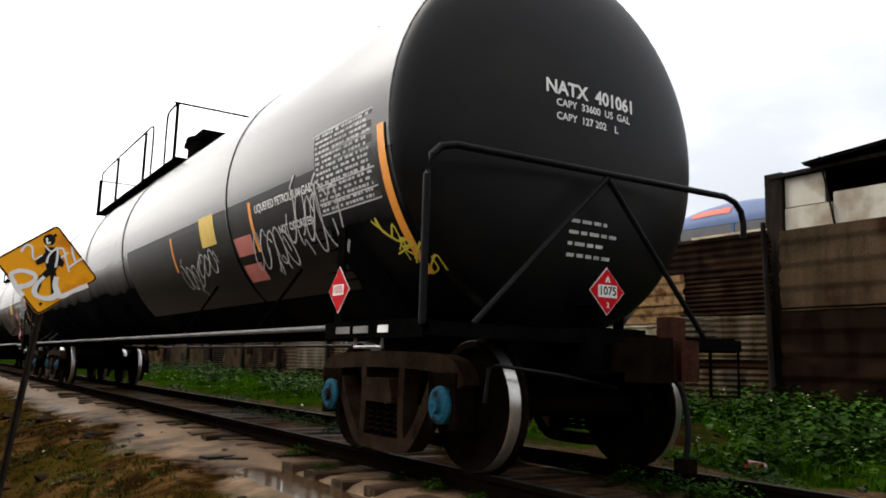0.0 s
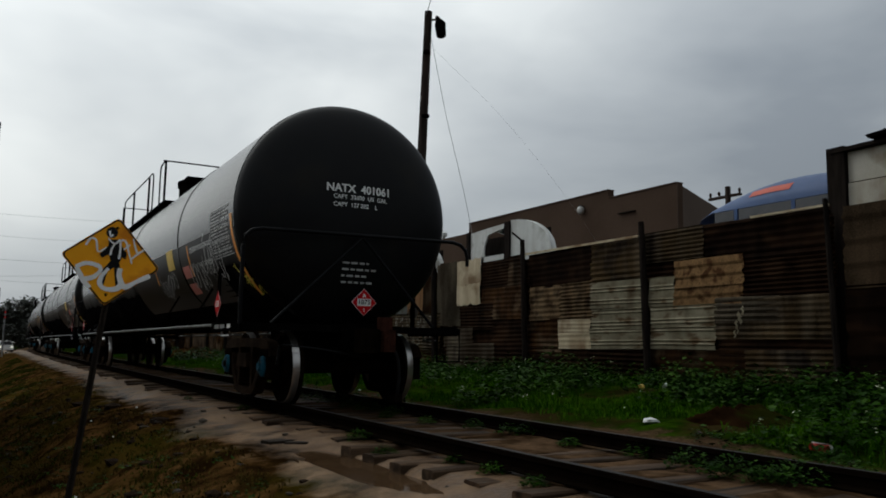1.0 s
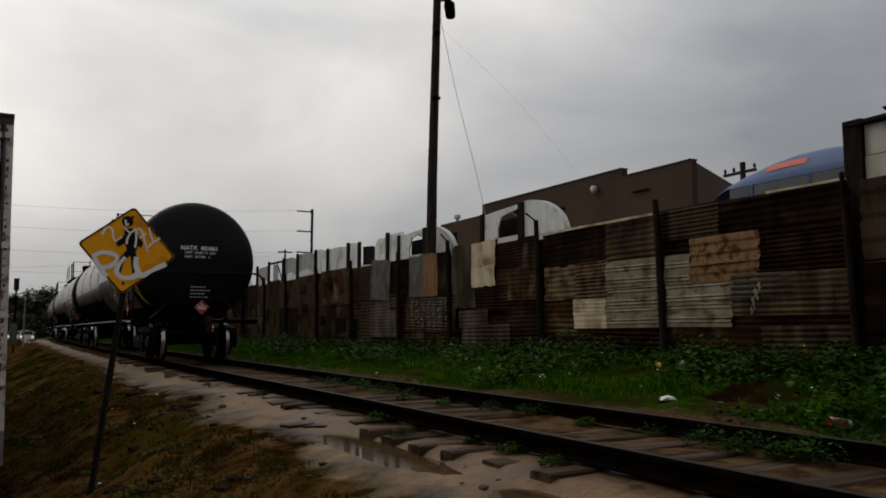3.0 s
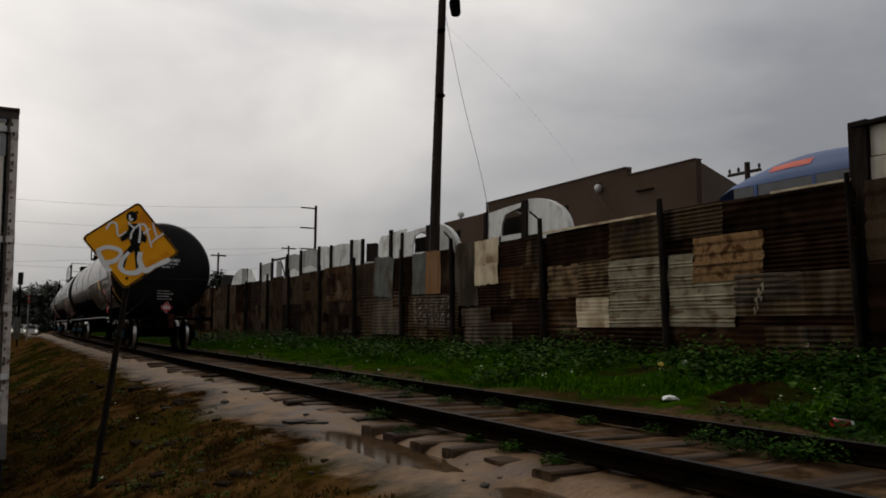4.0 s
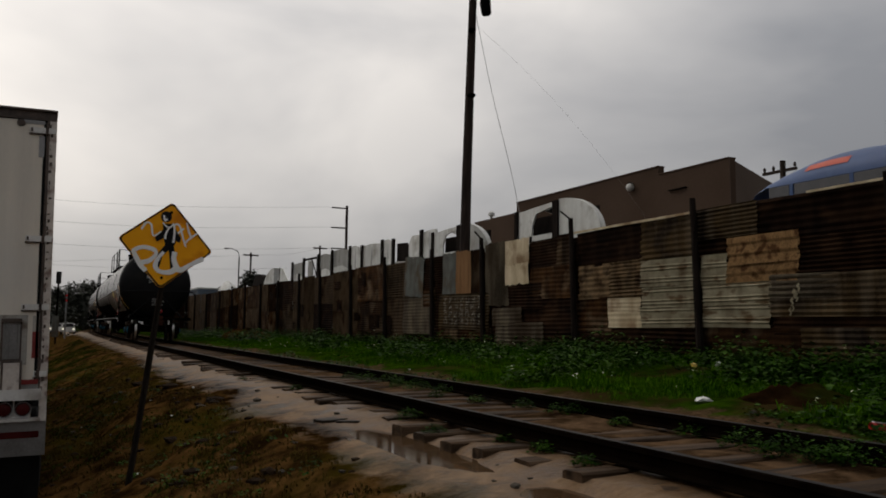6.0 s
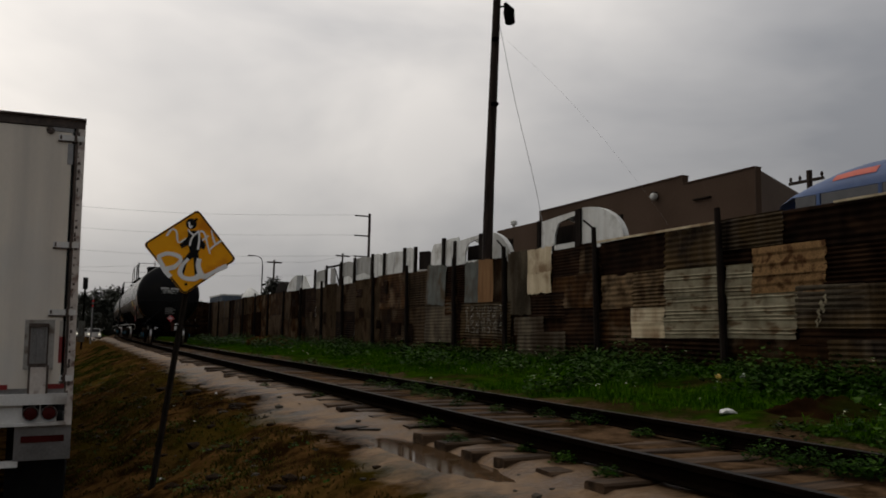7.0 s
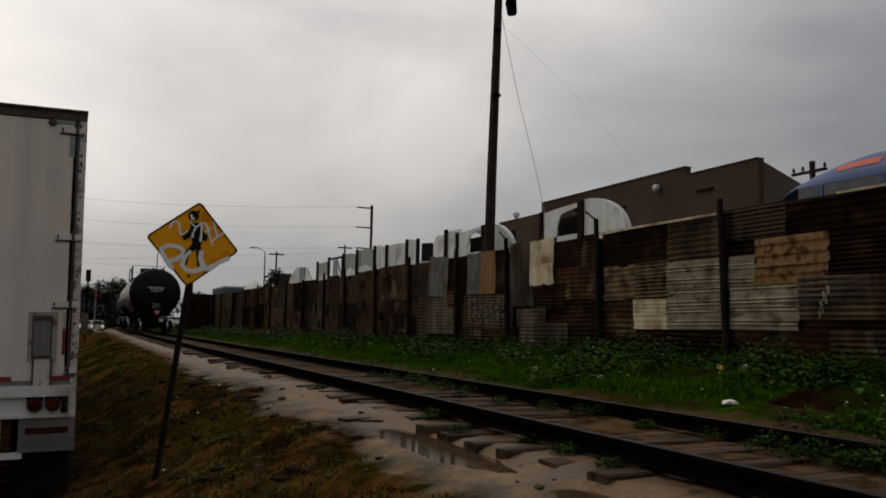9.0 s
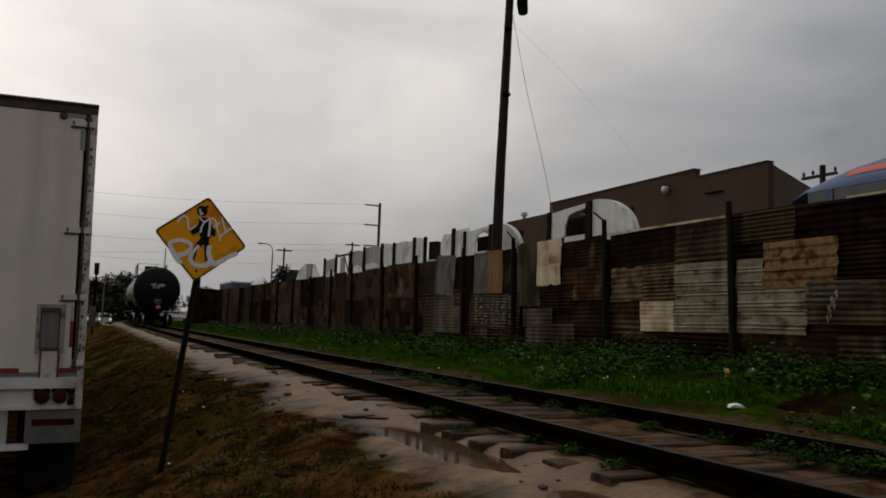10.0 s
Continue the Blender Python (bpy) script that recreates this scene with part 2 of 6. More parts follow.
ORANGE_WOOD = surface("orange_board", (0.14, 0.072, 0.032), (0.225, 0.126, 0.06), 2, 0.75, bump=0.3, stretch=(4, 4, 0.5), spec=0.03)
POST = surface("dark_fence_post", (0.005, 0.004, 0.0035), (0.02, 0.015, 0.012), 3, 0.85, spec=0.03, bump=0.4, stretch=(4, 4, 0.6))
POLE_WOOD = surface("dark_pole_wood", (0.01, 0.007, 0.006), (0.045, 0.031, 0.024), 3, 0.85, spec=0.15, bump=0.5, stretch=(5, 5, 0.4))
SHELL = surface("white_fibreglass", (0.468, 0.477, 0.45), (0.648, 0.657, 0.63), 1.2, 0.5, bump=0.05, stain=(0.27, 0.261, 0.225), amount=0.4, vary=0.12, streak=(0.27, 0.243, 0.198), streaks=0.5)
DULL_SHELL = surface("dull_grey_fibreglass", (0.2, 0.2, 0.18), (0.32, 0.32, 0.3), 1.2, 0.6, bump=0.05, stain=(0.12, 0.11, 0.09), amount=0.4, streak=(0.1, 0.09, 0.07), streaks=0.5)
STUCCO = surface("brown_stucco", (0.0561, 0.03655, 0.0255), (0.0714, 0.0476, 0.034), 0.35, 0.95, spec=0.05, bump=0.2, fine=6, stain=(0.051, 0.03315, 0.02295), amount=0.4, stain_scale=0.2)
# lighter copy of the stucco for the end wall's brighter side
STUCCO_LIT = surface("brown_stucco_lit", (0.09, 0.0675, 0.054), (0.1125, 0.0864, 0.0693), 0.35, 0.95, spec=0.05, bump=0.2, fine=6)
SIGN_YELLOW = surface("sign_yellow", (0.94, 0.385, 0.005), (0.98, 0.44, 0.008), 4, 0.6, bump=0.02, stain=(0.72, 0.24, 0.005), amount=0.42, stain_scale=3.5, spec=0.2)
SIGN_BLACK = surface("sign_black", (0.006, 0.006, 0.006), (0.018, 0.017, 0.016), 5, 0.7, bump=0.0, spec=0.1)
SPRAY = surface("white_spray", (0.78, 0.78, 0.75), (0.9, 0.9, 0.88), 9, 0.6, bump=0.0)
SIGN_POST = surface("dark_sign_post", (0.0075, 0.00585, 0.0044), (0.025, 0.0189, 0.014), 5, 0.65, bump=0.2, spec=0.1)
TRAILER = surface("dirty_white_trailer", (0.6696, 0.616, 0.528), (0.744, 0.6864, 0.592), 0.9, 0.5, bump=0.03, stain=(0.62, 0.6, 0.55), amount=0.4, stretch=(1, 1, 0.5), streak=(0.42, 0.4, 0.36), streaks=0.5)
TRAILER_DARK = surface("rusty_trailer_frame", (0.02, 0.015, 0.012), (0.1, 0.07, 0.055), 5, 0.7, bump=0.3)
FLAKING = surface("flaking_white_paint", (0.45, 0.4, 0.36), (0.62, 0.58, 0.53), 9, 0.65, bump=0.3, fine=30, stain=(0.12, 0.06, 0.045), amount=0.4, stain_scale=7)
RECESS = surface("worn_grey_plate", (0.24, 0.23, 0.21), (0.36, 0.35, 0.32), 6, 0.6, bump=0.1, stain=(0.12, 0.09, 0.07), amount=0.4, stain_scale=6)
TAPE_RED = surface("red_reflective_tape", (0.14, 0.008, 0.008), (0.22, 0.014, 0.012), 9, 0.5, bump=0.0)
TAPE_WHITE = surface("dull_white_tape", (0.34, 0.32, 0.28), (0.46, 0.44, 0.4), 9, 0.5, bump=0.0)
WHITE_STEEL = surface("white_bumper", (0.5, 0.5, 0.48), (0.7, 0.7, 0.68), 3, 0.5, stain=(0.25, 0.22, 0.19), amount=0.3)
ALLOY = surface("dull_aluminium", (0.16, 0.16, 0.16), (0.3, 0.3, 0.3), 3, 0.4, 0.7, bump=0.05)
RUBBER = surface("black_rubber", (0.003, 0.003, 0.003), (0.012, 0.012, 0.012), 4, 0.85, spec=0.1)
LENS = surface("dark_red_lens", (0.035, 0.004, 0.004), (0.06, 0.008, 0.008), 5, 0.25, bump=0.0, spec=0.2)
BLUE_CLOTH = surface("blue_tarpaulin", (0.0255, 0.05525, 0.1445), (0.0425, 0.085, 0.204), 0.8, 0.5, bump=0.1, spec=0.3, stain=(0.0595, 0.1105, 0.221), amount=0.3)
SIDE_BLUE = surface("dull_blue_paint", (0.03, 0.05, 0.075), (0.055, 0.08, 0.11), 1.5, 0.6, bump=0.05, stain=(0.06, 0.05, 0.045), amount=0.3)
DARK_GLASS = surface("dark_glass", (0.02, 0.022, 0.025), (0.05, 0.05, 0.055), 2, 0.25, bump=0.0)
CABLE = surface("cable", (0.2, 0.2, 0.2), (0.3, 0.3, 0.3), 2, 0.7, bump=0.0)
LEAF = foliage("weed_leaf", (0.0032, 0.0115, 0.0004), (0.016, 0.047, 0.0016), (0.04, 0.08, 0.012), 0.015)
BLADE = foliage("grass_blade", (0.009, 0.03, 0.0008), (0.038, 0.105, 0.0025), (0.055, 0.12, 0.006), 0.0)
BANK_BLADE = foliage("bank_blade", (0.009, 0.014, 0.0012), (0.032, 0.044, 0.004), (0.06, 0.065, 0.012), 0.0)
FLOWER = surface("pale_flower", (0.4, 0.42, 0.25), (0.6, 0.6, 0.45), 8, 0.7, bump=0.0)
STRAW = surface("dry_grass", (0.03, 0.02, 0.004), (0.085, 0.058, 0.014), 1.5, 0.9, bump=0.0, fine=6, spec=0)
DEAD = surface("dead_leaf", (0.04, 0.017, 0.005), (0.11, 0.048, 0.015), 3, 0.9, bump=0.0, spec=0)
# leaf green lightened and greyed: the haze of distance is in the colour
CROWN_HAZED = surface("hazed_foliage", (0.026, 0.029, 0.022), (0.058, 0.062, 0.046), 0.8, 0.9, bump=0.0)
BARK = surface("bark", (0.03, 0.022, 0.016), (0.07, 0.055, 0.04), 4, 0.9)
LITTER_WHITE = surface("white_plastic", (0.5, 0.5, 0.47), (0.75, 0.75, 0.72), 8, 0.4)
LITTER_RED = surface("red_can_paint", (0.5, 0.03, 0.03), (0.6, 0.05, 0.04), 8, 0.35)
LITTER_YELLOW = surface("yellow_plastic", (0.6, 0.4, 0.05), (0.75, 0.5, 0.1), 8, 0.4)


def ground_material():
    """Wet earth: a pale trodden path, dark ballast, a grassy strip and a brown bank, parted by ragged lines."""
    m = bpy.data.materials.new("wet_ground")
    m.use_nodes = True
    n, l = m.node_tree.nodes, m.node_tree.links
    bs = n["Principled BSDF"]
    tc = n.new("ShaderNodeTexCoord")
    sep = n.new("ShaderNodeSeparateXYZ")
    l.new(tc.outputs["Object"], sep.inputs[0])

    def tex(sc, detail=6.0, rough=0.6):
        t = n.new("ShaderNodeTexNoise")
        t.inputs["Scale"].default_value, t.inputs["Detail"].default_value, t.inputs["Roughness"].default_value = sc, detail, rough
        l.new(tc.outputs["Object"], t.inputs["Vector"])
        return t.outputs["Fac"]

    def math_(op, a, b):
        t = n.new("ShaderNodeMath")
        t.operation = op
        for i, v in enumerate((a, b)):
            if isinstance(v, (int, float)):
                t.inputs[i].default_value = v
            else:
                l.new(v, t.inputs[i])
        return t.outputs[0]

    def step(v, a, b):
        t = n.new("ShaderNodeMapRange")
        t.interpolation_type = "SMOOTHSTEP"
        t.inputs["From Min"].default_value, t.inputs["From Max"].default_value = a, b
        l.new(v, t.inputs["Value"])
        return t.outputs[0]

    def two(fac, a, b):
        t = n.new("ShaderNodeMixRGB")
        l.new(fac, t.inputs[0])
        for i, v in ((1, a), (2, b)):
            if isinstance(v, tuple):
                t.inputs[i].default_value = (*v, 1)
            else:
                l.new(v, t.inputs[i])
        return t.outputs[0]

    big, mid_, fine = tex(0.55), tex(2.6), tex(22.0, 4.0)
    ragged = math_("MULTIPLY", math_("SUBTRACT", math_("ADD", big, mid_), 1.0), 1.5)
    x = math_("ADD", sep.outputs[0], ragged)
    bank = two(step(mid_, 0.38, 0.66), (0.012, 0.006, 0.0018), (0.09, 0.046, 0.0145))
    bank = two(math_("MULTIPLY", step(big, 0.47, 0.63), 0.7), bank, (0.036, 0.028, 0.003))
    path = two(step(mid_, 0.3, 0.7), (0.075, 0.043, 0.022), (0.21, 0.137, 0.08))
    bed = two(step(mid_, 0.35, 0.65), (0.02, 0.0115, 0.0055), (0.1, 0.061, 0.034))
    grass = two(step(mid_, 0.38, 0.66), (0.006, 0.0145, 0.0006), (0.019, 0.043, 0.0013))
    grass = two(step(big, 0.54, 0.66), grass, (0.026, 0.018, 0.0062))
    strip = two(step(fine, 0.3, 0.7), (0.036, 0.0215, 0.011), (0.082, 0.051, 0.028))
    c = two(step(x, 2.15, 2.75), bank, path)
    c = two(step(x, 3.0, 3.45), c, bed)
    c = two(step(x, 4.95, 5.1), c, strip)
    c = two(step(x, 5.75, 6.2), c, grass)
    c = two(step(x, 13.0, 15.0), c, (0.08, 0.065, 0.05))
    speck = n.new("ShaderNodeMixRGB")
    speck.blend_type = "MULTIPLY"
    speck.inputs[0].default_value = 0.5
    shade = n.new("ShaderNodeMapRange")
    shade.inputs["From Min"].default_value, shade.inputs["From Max"].default_value = 0.25, 0.75
    shade.inputs["To Min"].default_value, shade.inputs["To Max"].default_value = 0.45, 1.4
    l.new(fine, shade.inputs["Value"])
    l.new(c, speck.inputs[1])
    l.new(shade.outputs[0], speck.inputs[2])
    l.new(speck.outputs[0], bs.inputs["Base Color"])
    wet = n.new("ShaderNodeMapRange")
    wet.inputs["From Min"].default_value, wet.inputs["From Max"].default_value = 0.35, 0.65
    wet.inputs["To Min"].default_value, wet.inputs["To Max"].default_value = 0.45, 0.85
    l.new(mid_, wet.inputs["Value"])
    l.new(wet.outputs[0], bs.inputs["Roughness"])
    trodden = math_("MULTIPLY", step(x, 2.05, 2.5), math_("SUBTRACT", 1.0, step(x, 2.9, 3.4)))
    l.new(math_("ADD", math_("MULTIPLY", trodden, 0.16), 0.0), bs.inputs["Specular IOR Level"])
    bp = n.new("ShaderNodeBump")
    bp.inputs["Strength"].default_value, bp.inputs["Distance"].default_value = 0.55, 0.03
    l.new(math_("ADD", mid_, fine), bp.inputs["Height"])
    l.new(bp.outputs[0], bs.inputs["Normal"])
    return m


def water_material():
    return surface("muddy_water", (0.048, 0.027, 0.013), (0.068, 0.04, 0.02), 2, 0.06, bump=0.0, fine=3, spec=0.1)


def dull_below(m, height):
    """The paint of m is glossy above a height and matt without specular below a ragged line."""
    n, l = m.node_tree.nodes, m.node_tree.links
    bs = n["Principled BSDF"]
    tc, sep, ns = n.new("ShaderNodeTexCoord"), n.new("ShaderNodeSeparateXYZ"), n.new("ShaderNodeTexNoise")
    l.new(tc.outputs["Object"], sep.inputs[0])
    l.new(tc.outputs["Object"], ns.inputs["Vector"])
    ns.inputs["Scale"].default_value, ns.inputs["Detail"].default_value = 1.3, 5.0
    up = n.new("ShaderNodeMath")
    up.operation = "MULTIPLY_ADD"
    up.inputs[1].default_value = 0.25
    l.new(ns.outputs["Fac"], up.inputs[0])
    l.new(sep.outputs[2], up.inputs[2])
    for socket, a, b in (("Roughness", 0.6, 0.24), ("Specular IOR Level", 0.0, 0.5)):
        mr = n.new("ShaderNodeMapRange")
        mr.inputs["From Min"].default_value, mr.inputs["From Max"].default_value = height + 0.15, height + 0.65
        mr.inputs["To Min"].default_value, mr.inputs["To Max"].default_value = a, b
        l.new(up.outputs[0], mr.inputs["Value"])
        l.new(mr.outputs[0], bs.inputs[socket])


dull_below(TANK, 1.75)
GROUND, WATER = ground_material(), water_material()


# ---- mesh helpers ----
class Shape:
    """Collects vertices and faces of one mesh."""

    def __init__(self):
        self.v, self.f = [], []

    def add(self, verts, faces):
        k = len(self.v)
        self.v += [tuple(p) for p in verts]
        self.f += [tuple(i + k for i in q) for q in faces]
        return self

    def box(self, x0, x1, y0, y1, z0, z1, turn=None):
        vs = [(x, y, z) for x in (x0, x1) for y in (y0, y1) for z in (z0, z1)]
        if turn:
            vs = [turn @ Vector(p) for p in vs]
        return self.add(vs, [(0, 1, 3, 2), (4, 6, 7, 5), (0, 4, 5, 1), (2, 3, 7, 6), (0, 2, 6, 4), (1, 5, 7, 3)])

    def tube(self, pts, r, seg=8, closed=False, radii=None):
        pts = [Vector(p) for p in pts]
        rings, n = [], len(pts)
        for i, p in enumerate(pts):
            a, b = pts[max(i - 1, 0)], pts[min(i + 1, n - 1)]
            if closed:
                a, b = pts[i - 1], pts[(i + 1) % n]
            d = (b - a).normalized()
            u = d.cross(Vector((0, 0, 1)) if abs(d.z) < 0.9 else Vector((1, 0, 0))).normalized()
            w = d.cross(u)
            rr = radii[i] if radii else r
            rings.append([p + (u * math.cos(t) + w * math.sin(t)) * rr for t in (2 * math.pi * k / seg for k in range(seg))])
        fs = []
        for i in range(n if closed else n - 1):
            j = (i + 1) % n
            fs += [(i * seg + k, i * seg + (k + 1) % seg, j * seg + (k + 1) % seg, j * seg + k) for k in range(seg)]
        if not closed:
            fs += [tuple(reversed(range(seg))), tuple((n - 1) * seg + k for k in range(seg))]
        return self.add([p for r_ in rings for p in r_], fs)

    def lathe(self, profile, axis="y", seg=48, centre=(0, 0, 0)):
        """profile: (along, radius)."""
        vs, fs = [], []
        for a, r in profile:
            for k in range(seg):
                c, s = r * math.cos(2 * math.pi * k / seg), r * math.sin(2 * math.pi * k / seg)
                p = (c, a, s) if axis == "y" else (a, c, s) if axis == "x" else (c, s, a)
                vs.append(tuple(p[i] + centre[i] for i in range(3)))
        for i in range(len(profile) - 1):
            for k in range(seg):
                j = (k + 1) % seg
                q = (i * seg + k, i * seg + j, (i + 1) * seg + j, (i + 1) * seg + k)
                fs.append(q if axis != "y" else q[::-1])
        return self.add(vs, fs)

    def prism(self, outline, axis, a, b):
        """A flat outline (two coordinates each) drawn out along an axis."""
        def at(p, t):
            return (t, *p) if axis == "x" else (p[0], t, p[1]) if axis == "y" else (*p, t)
        n = len(outline)
        vs = [at(p, a) for p in outline] + [at(p, b) for p in outline]
        fs = [tuple(range(n)), tuple(range(2 * n - 1, n - 1, -1))]
        fs += [(i, i + n, (i + 1) % n + n, (i + 1) % n) for i in range(n)]
        return self.add(vs, fs)

    def ribbon(self, pts, width, lift, place):
        """A flat stroke along pts (u, v), put into space by place(u, v, lift)."""
        vs, fs, n = [], [], len(pts)
        for i, (u, v) in enumerate(pts):
            a, b = pts[max(i - 1, 0)], pts[min(i + 1, n - 1)]
            du, dv = b[0] - a[0], b[1] - a[1]
            k = math.hypot(du, dv) or 1
            w = width * (0.8 + 0.4 * noise.noise((u * 7, v * 7, 3.1)))
            vs += [place(u - dv / k * w / 2, v + du / k * w / 2, lift), place(u + dv / k * w / 2, v - du / k * w / 2, lift)]
        fs = [(2 * i, 2 * i + 1, 2 * i + 3, 2 * i + 2) for i in range(n - 1)]
        return self.add(vs, fs)

    def mesh(self, name, material, smooth=False):
        me = bpy.data.meshes.new(name)
        me.from_pydata(self.v, [], self.f)
        bm = bmesh.new()
        bm.from_mesh(me)
        bmesh.ops.recalc_face_normals(bm, faces=bm.faces)
        bm.to_mesh(me)
        bm.free()
        me.materials.append(material)
        if smooth:
            me.shade_smooth()
            me.set_sharp_from_angle(angle=radians(smooth if smooth is not True else 40))
        return me


def part(name, shape, material, parent=None, label="", smooth=False, m=None):
    ob = new(name, shape if isinstance(shape, bpy.types.Mesh) else shape.mesh(name, material, smooth))
    ob.parent = parent
    if m is not None:
        ob.matrix_basis = m
    return tagged(ob, label)


def thing(name, label, category, m=None, group="", kind=""):
    ob = tagged(new(name), label, category, group, kind)
    if m is not None:
        ob.matrix_basis = m
    return ob


def bowed(pts, n=6):
    """A smooth line through pts."""
    out = []
    for i in range(len(pts) - 1):
        p0, p1, p2, p3 = (Vector(pts[max(0, min(len(pts) - 1, i + k))]) for k in (-1, 0, 1, 2))
        for k in range(n):
            t = k / n
            out.append(tuple(0.5 * (2 * p1 + (p2 - p0) * t + (2 * p0 - 5 * p1 + 4 * p2 - p3) * t * t + (3 * p1 - p0 - 3 * p2 + p3) * t ** 3)))
    out.append(tuple(pts[-1]))
    return out


def letters(words, size, place, spacing=1.0, bold=0.0, align="CENTER"):
    """Flat letters of the built-in font as a Shape, put into space by place(u, v)."""
    cu = bpy.data.curves.new("letters", "FONT")
    cu.body, cu.size, cu.align_x, cu.align_y, cu.space_character, cu.offset, cu.resolution_u = words, size, align, "CENTER", spacing, bold, 3
    ob = bpy.data.objects.new("letters", cu)
    me = bpy.data.meshes.new_from_object(ob)
    s = Shape().add([place(v.co.x, v.co.y) for v in me.vertices], [tuple(p.vertices) for p in me.polygons])
    bpy.data.objects.remove(ob)
    bpy.data.meshes.remove(me)
    return s


# ---- ground ----
def bend(y):
    """How far the track has drawn to the right at y: straight at first, then a wide curve."""
    return max(0.0, y - 50.0) ** 2 / 2400.0


PROFILE_X = (-400, -6, -0.4, 0.1, 0.7, 1.3, 1.9, 2.8, 3.15, 5.2, 5.8, 6.6, 8.5, 11.0, 11.65, 11.95, 400)
PROFILE_Z = (-1.25, -1.25, -1.2, -1.05, -0.78, -0.5, -0.3, -0.2, -0.172, -0.155, -0.115, -0.04, 0.03, 0.15, 0.19, 0.45, 0.45)


def ground_z(x, y):
    z = float(np.interp(x - min(bend(y), 60.0), PROFILE_X, PROFILE_Z))
    calm = 1.0 - max(0.0, 1 - abs(x - 4.13) / 1.8) * 0.7
    near = max(0.0, 1 - math.hypot(x, y) / 90)
    bumps = 0.075 * noise.noise((x * 0.9, y * 0.7, 0)) + 0.035 * noise.noise((x * 2.6, y * 2.3, 5)) + 0.02 * noise.noise((x * 6, y * 6, 9))
    z += bumps * calm * near
    bank = max(0.0, min(1.0, (2.3 - x) / 0.5)) * max(0.0, min(1.0, (y - 2) / 2)) * near
    if bank:
        rough_ = noise.noise((x * 1.7, y * 1.1, 17))
        z += bank * (0.07 * rough_ + 0.045 * abs(noise.noise((x * 4.2, y * 3.4, 3))) - 0.03 + 0.02 * noise.noise((x * 11, y * 9, 6)))
    for cx, cy, rx, ry, deep in HOLLOWS:
        d = ((x - cx) / rx) ** 2 + ((y - cy) / ry) ** 2
        if d < 4:
            z -= deep * math.exp(-1.5 * d)
    for cx, cy, rx, ry in PUDDLES:
        d = math.hypot((x - cx) / rx, (y - cy) / ry) + 0.22 * noise.noise((x * 5, y * 2.2, 21)) + 0.08 * noise.noise((x * 14, y * 9, 2))
        if d < 1.7:
            side = max(0.0, min(1.0, (2.99 - x) / 0.12))
            k = min(1.0, (1.7 - d) / 0.5) * side
            z += k * (-0.232 - z) * 0.9
            z -= 0.05 * max(0.0, min(1.0, (1.06 - d) / 0.25)) * side
    return z


PUDDLES = ((2.69, 6.08, 0.27, 1.2), (2.72, 3.92, 0.24, 0.34))
HOLLOWS = ((2.34, 16.6, 0.35, 1.3, 0.18), (1.0, 9.0, 0.35, 1.0, 0.12), (1.5, 5.75, 0.12, 0.12, 0.06), (0.6, 13.5, 0.4, 2.0, 0.15))


def make_ground():
    def steps(parts):
        out = []
        for a, b, d in parts:
            out += list(np.arange(a, b, d))
        return out + [parts[-1][1]]
    xs = steps(((-400, -100, 60), (-100, -20, 16), (-20, -4, 2), (-4, 7, 0.09), (7, 13, 0.25), (13, 40, 3), (40, 100, 15), (100, 400, 60)))
    ys = steps(((-60, -6, 6), (-6, 2, 0.5), (2, 14, 0.1), (14, 30, 0.25), (30, 70, 1), (70, 150, 5), (150, 1200, 70)))
    s = Shape()
    vs = [(x, y, ground_z(x, y)) for x in xs for y in ys]
    n = len(ys)
    fs = [(i * n + j, (i + 1) * n + j, (i + 1) * n + j + 1, i * n + j + 1) for i in range(len(xs) - 1) for j in range(n - 1)]
    me = bpy.data.meshes.new("ground")
    me.from_pydata(vs, [], fs)
    me.materials.append(GROUND)
    me.shade_smooth()
    tagged(new("ground", me), "wet earth with a trodden path, a grassy strip and a bank", "ground", kind="structure")
    for cx, cy, rx, ry in PUDDLES:
        s = Shape()
        ring = [(cx + rx * 1.35 * math.cos(a), cy + ry * 1.35 * math.sin(a), -0.246) for a in (2 * math.pi * k / 40 for k in range(40))]
        s.add(ring, [tuple(range(40))])
        tagged(part("puddle", s, WATER), "brown rain puddle lying in the dirt path", "puddle", kind="structure")


make_ground()


# ---- railway track ----
TRACK_X = 4.13
rng = random.Random(5)


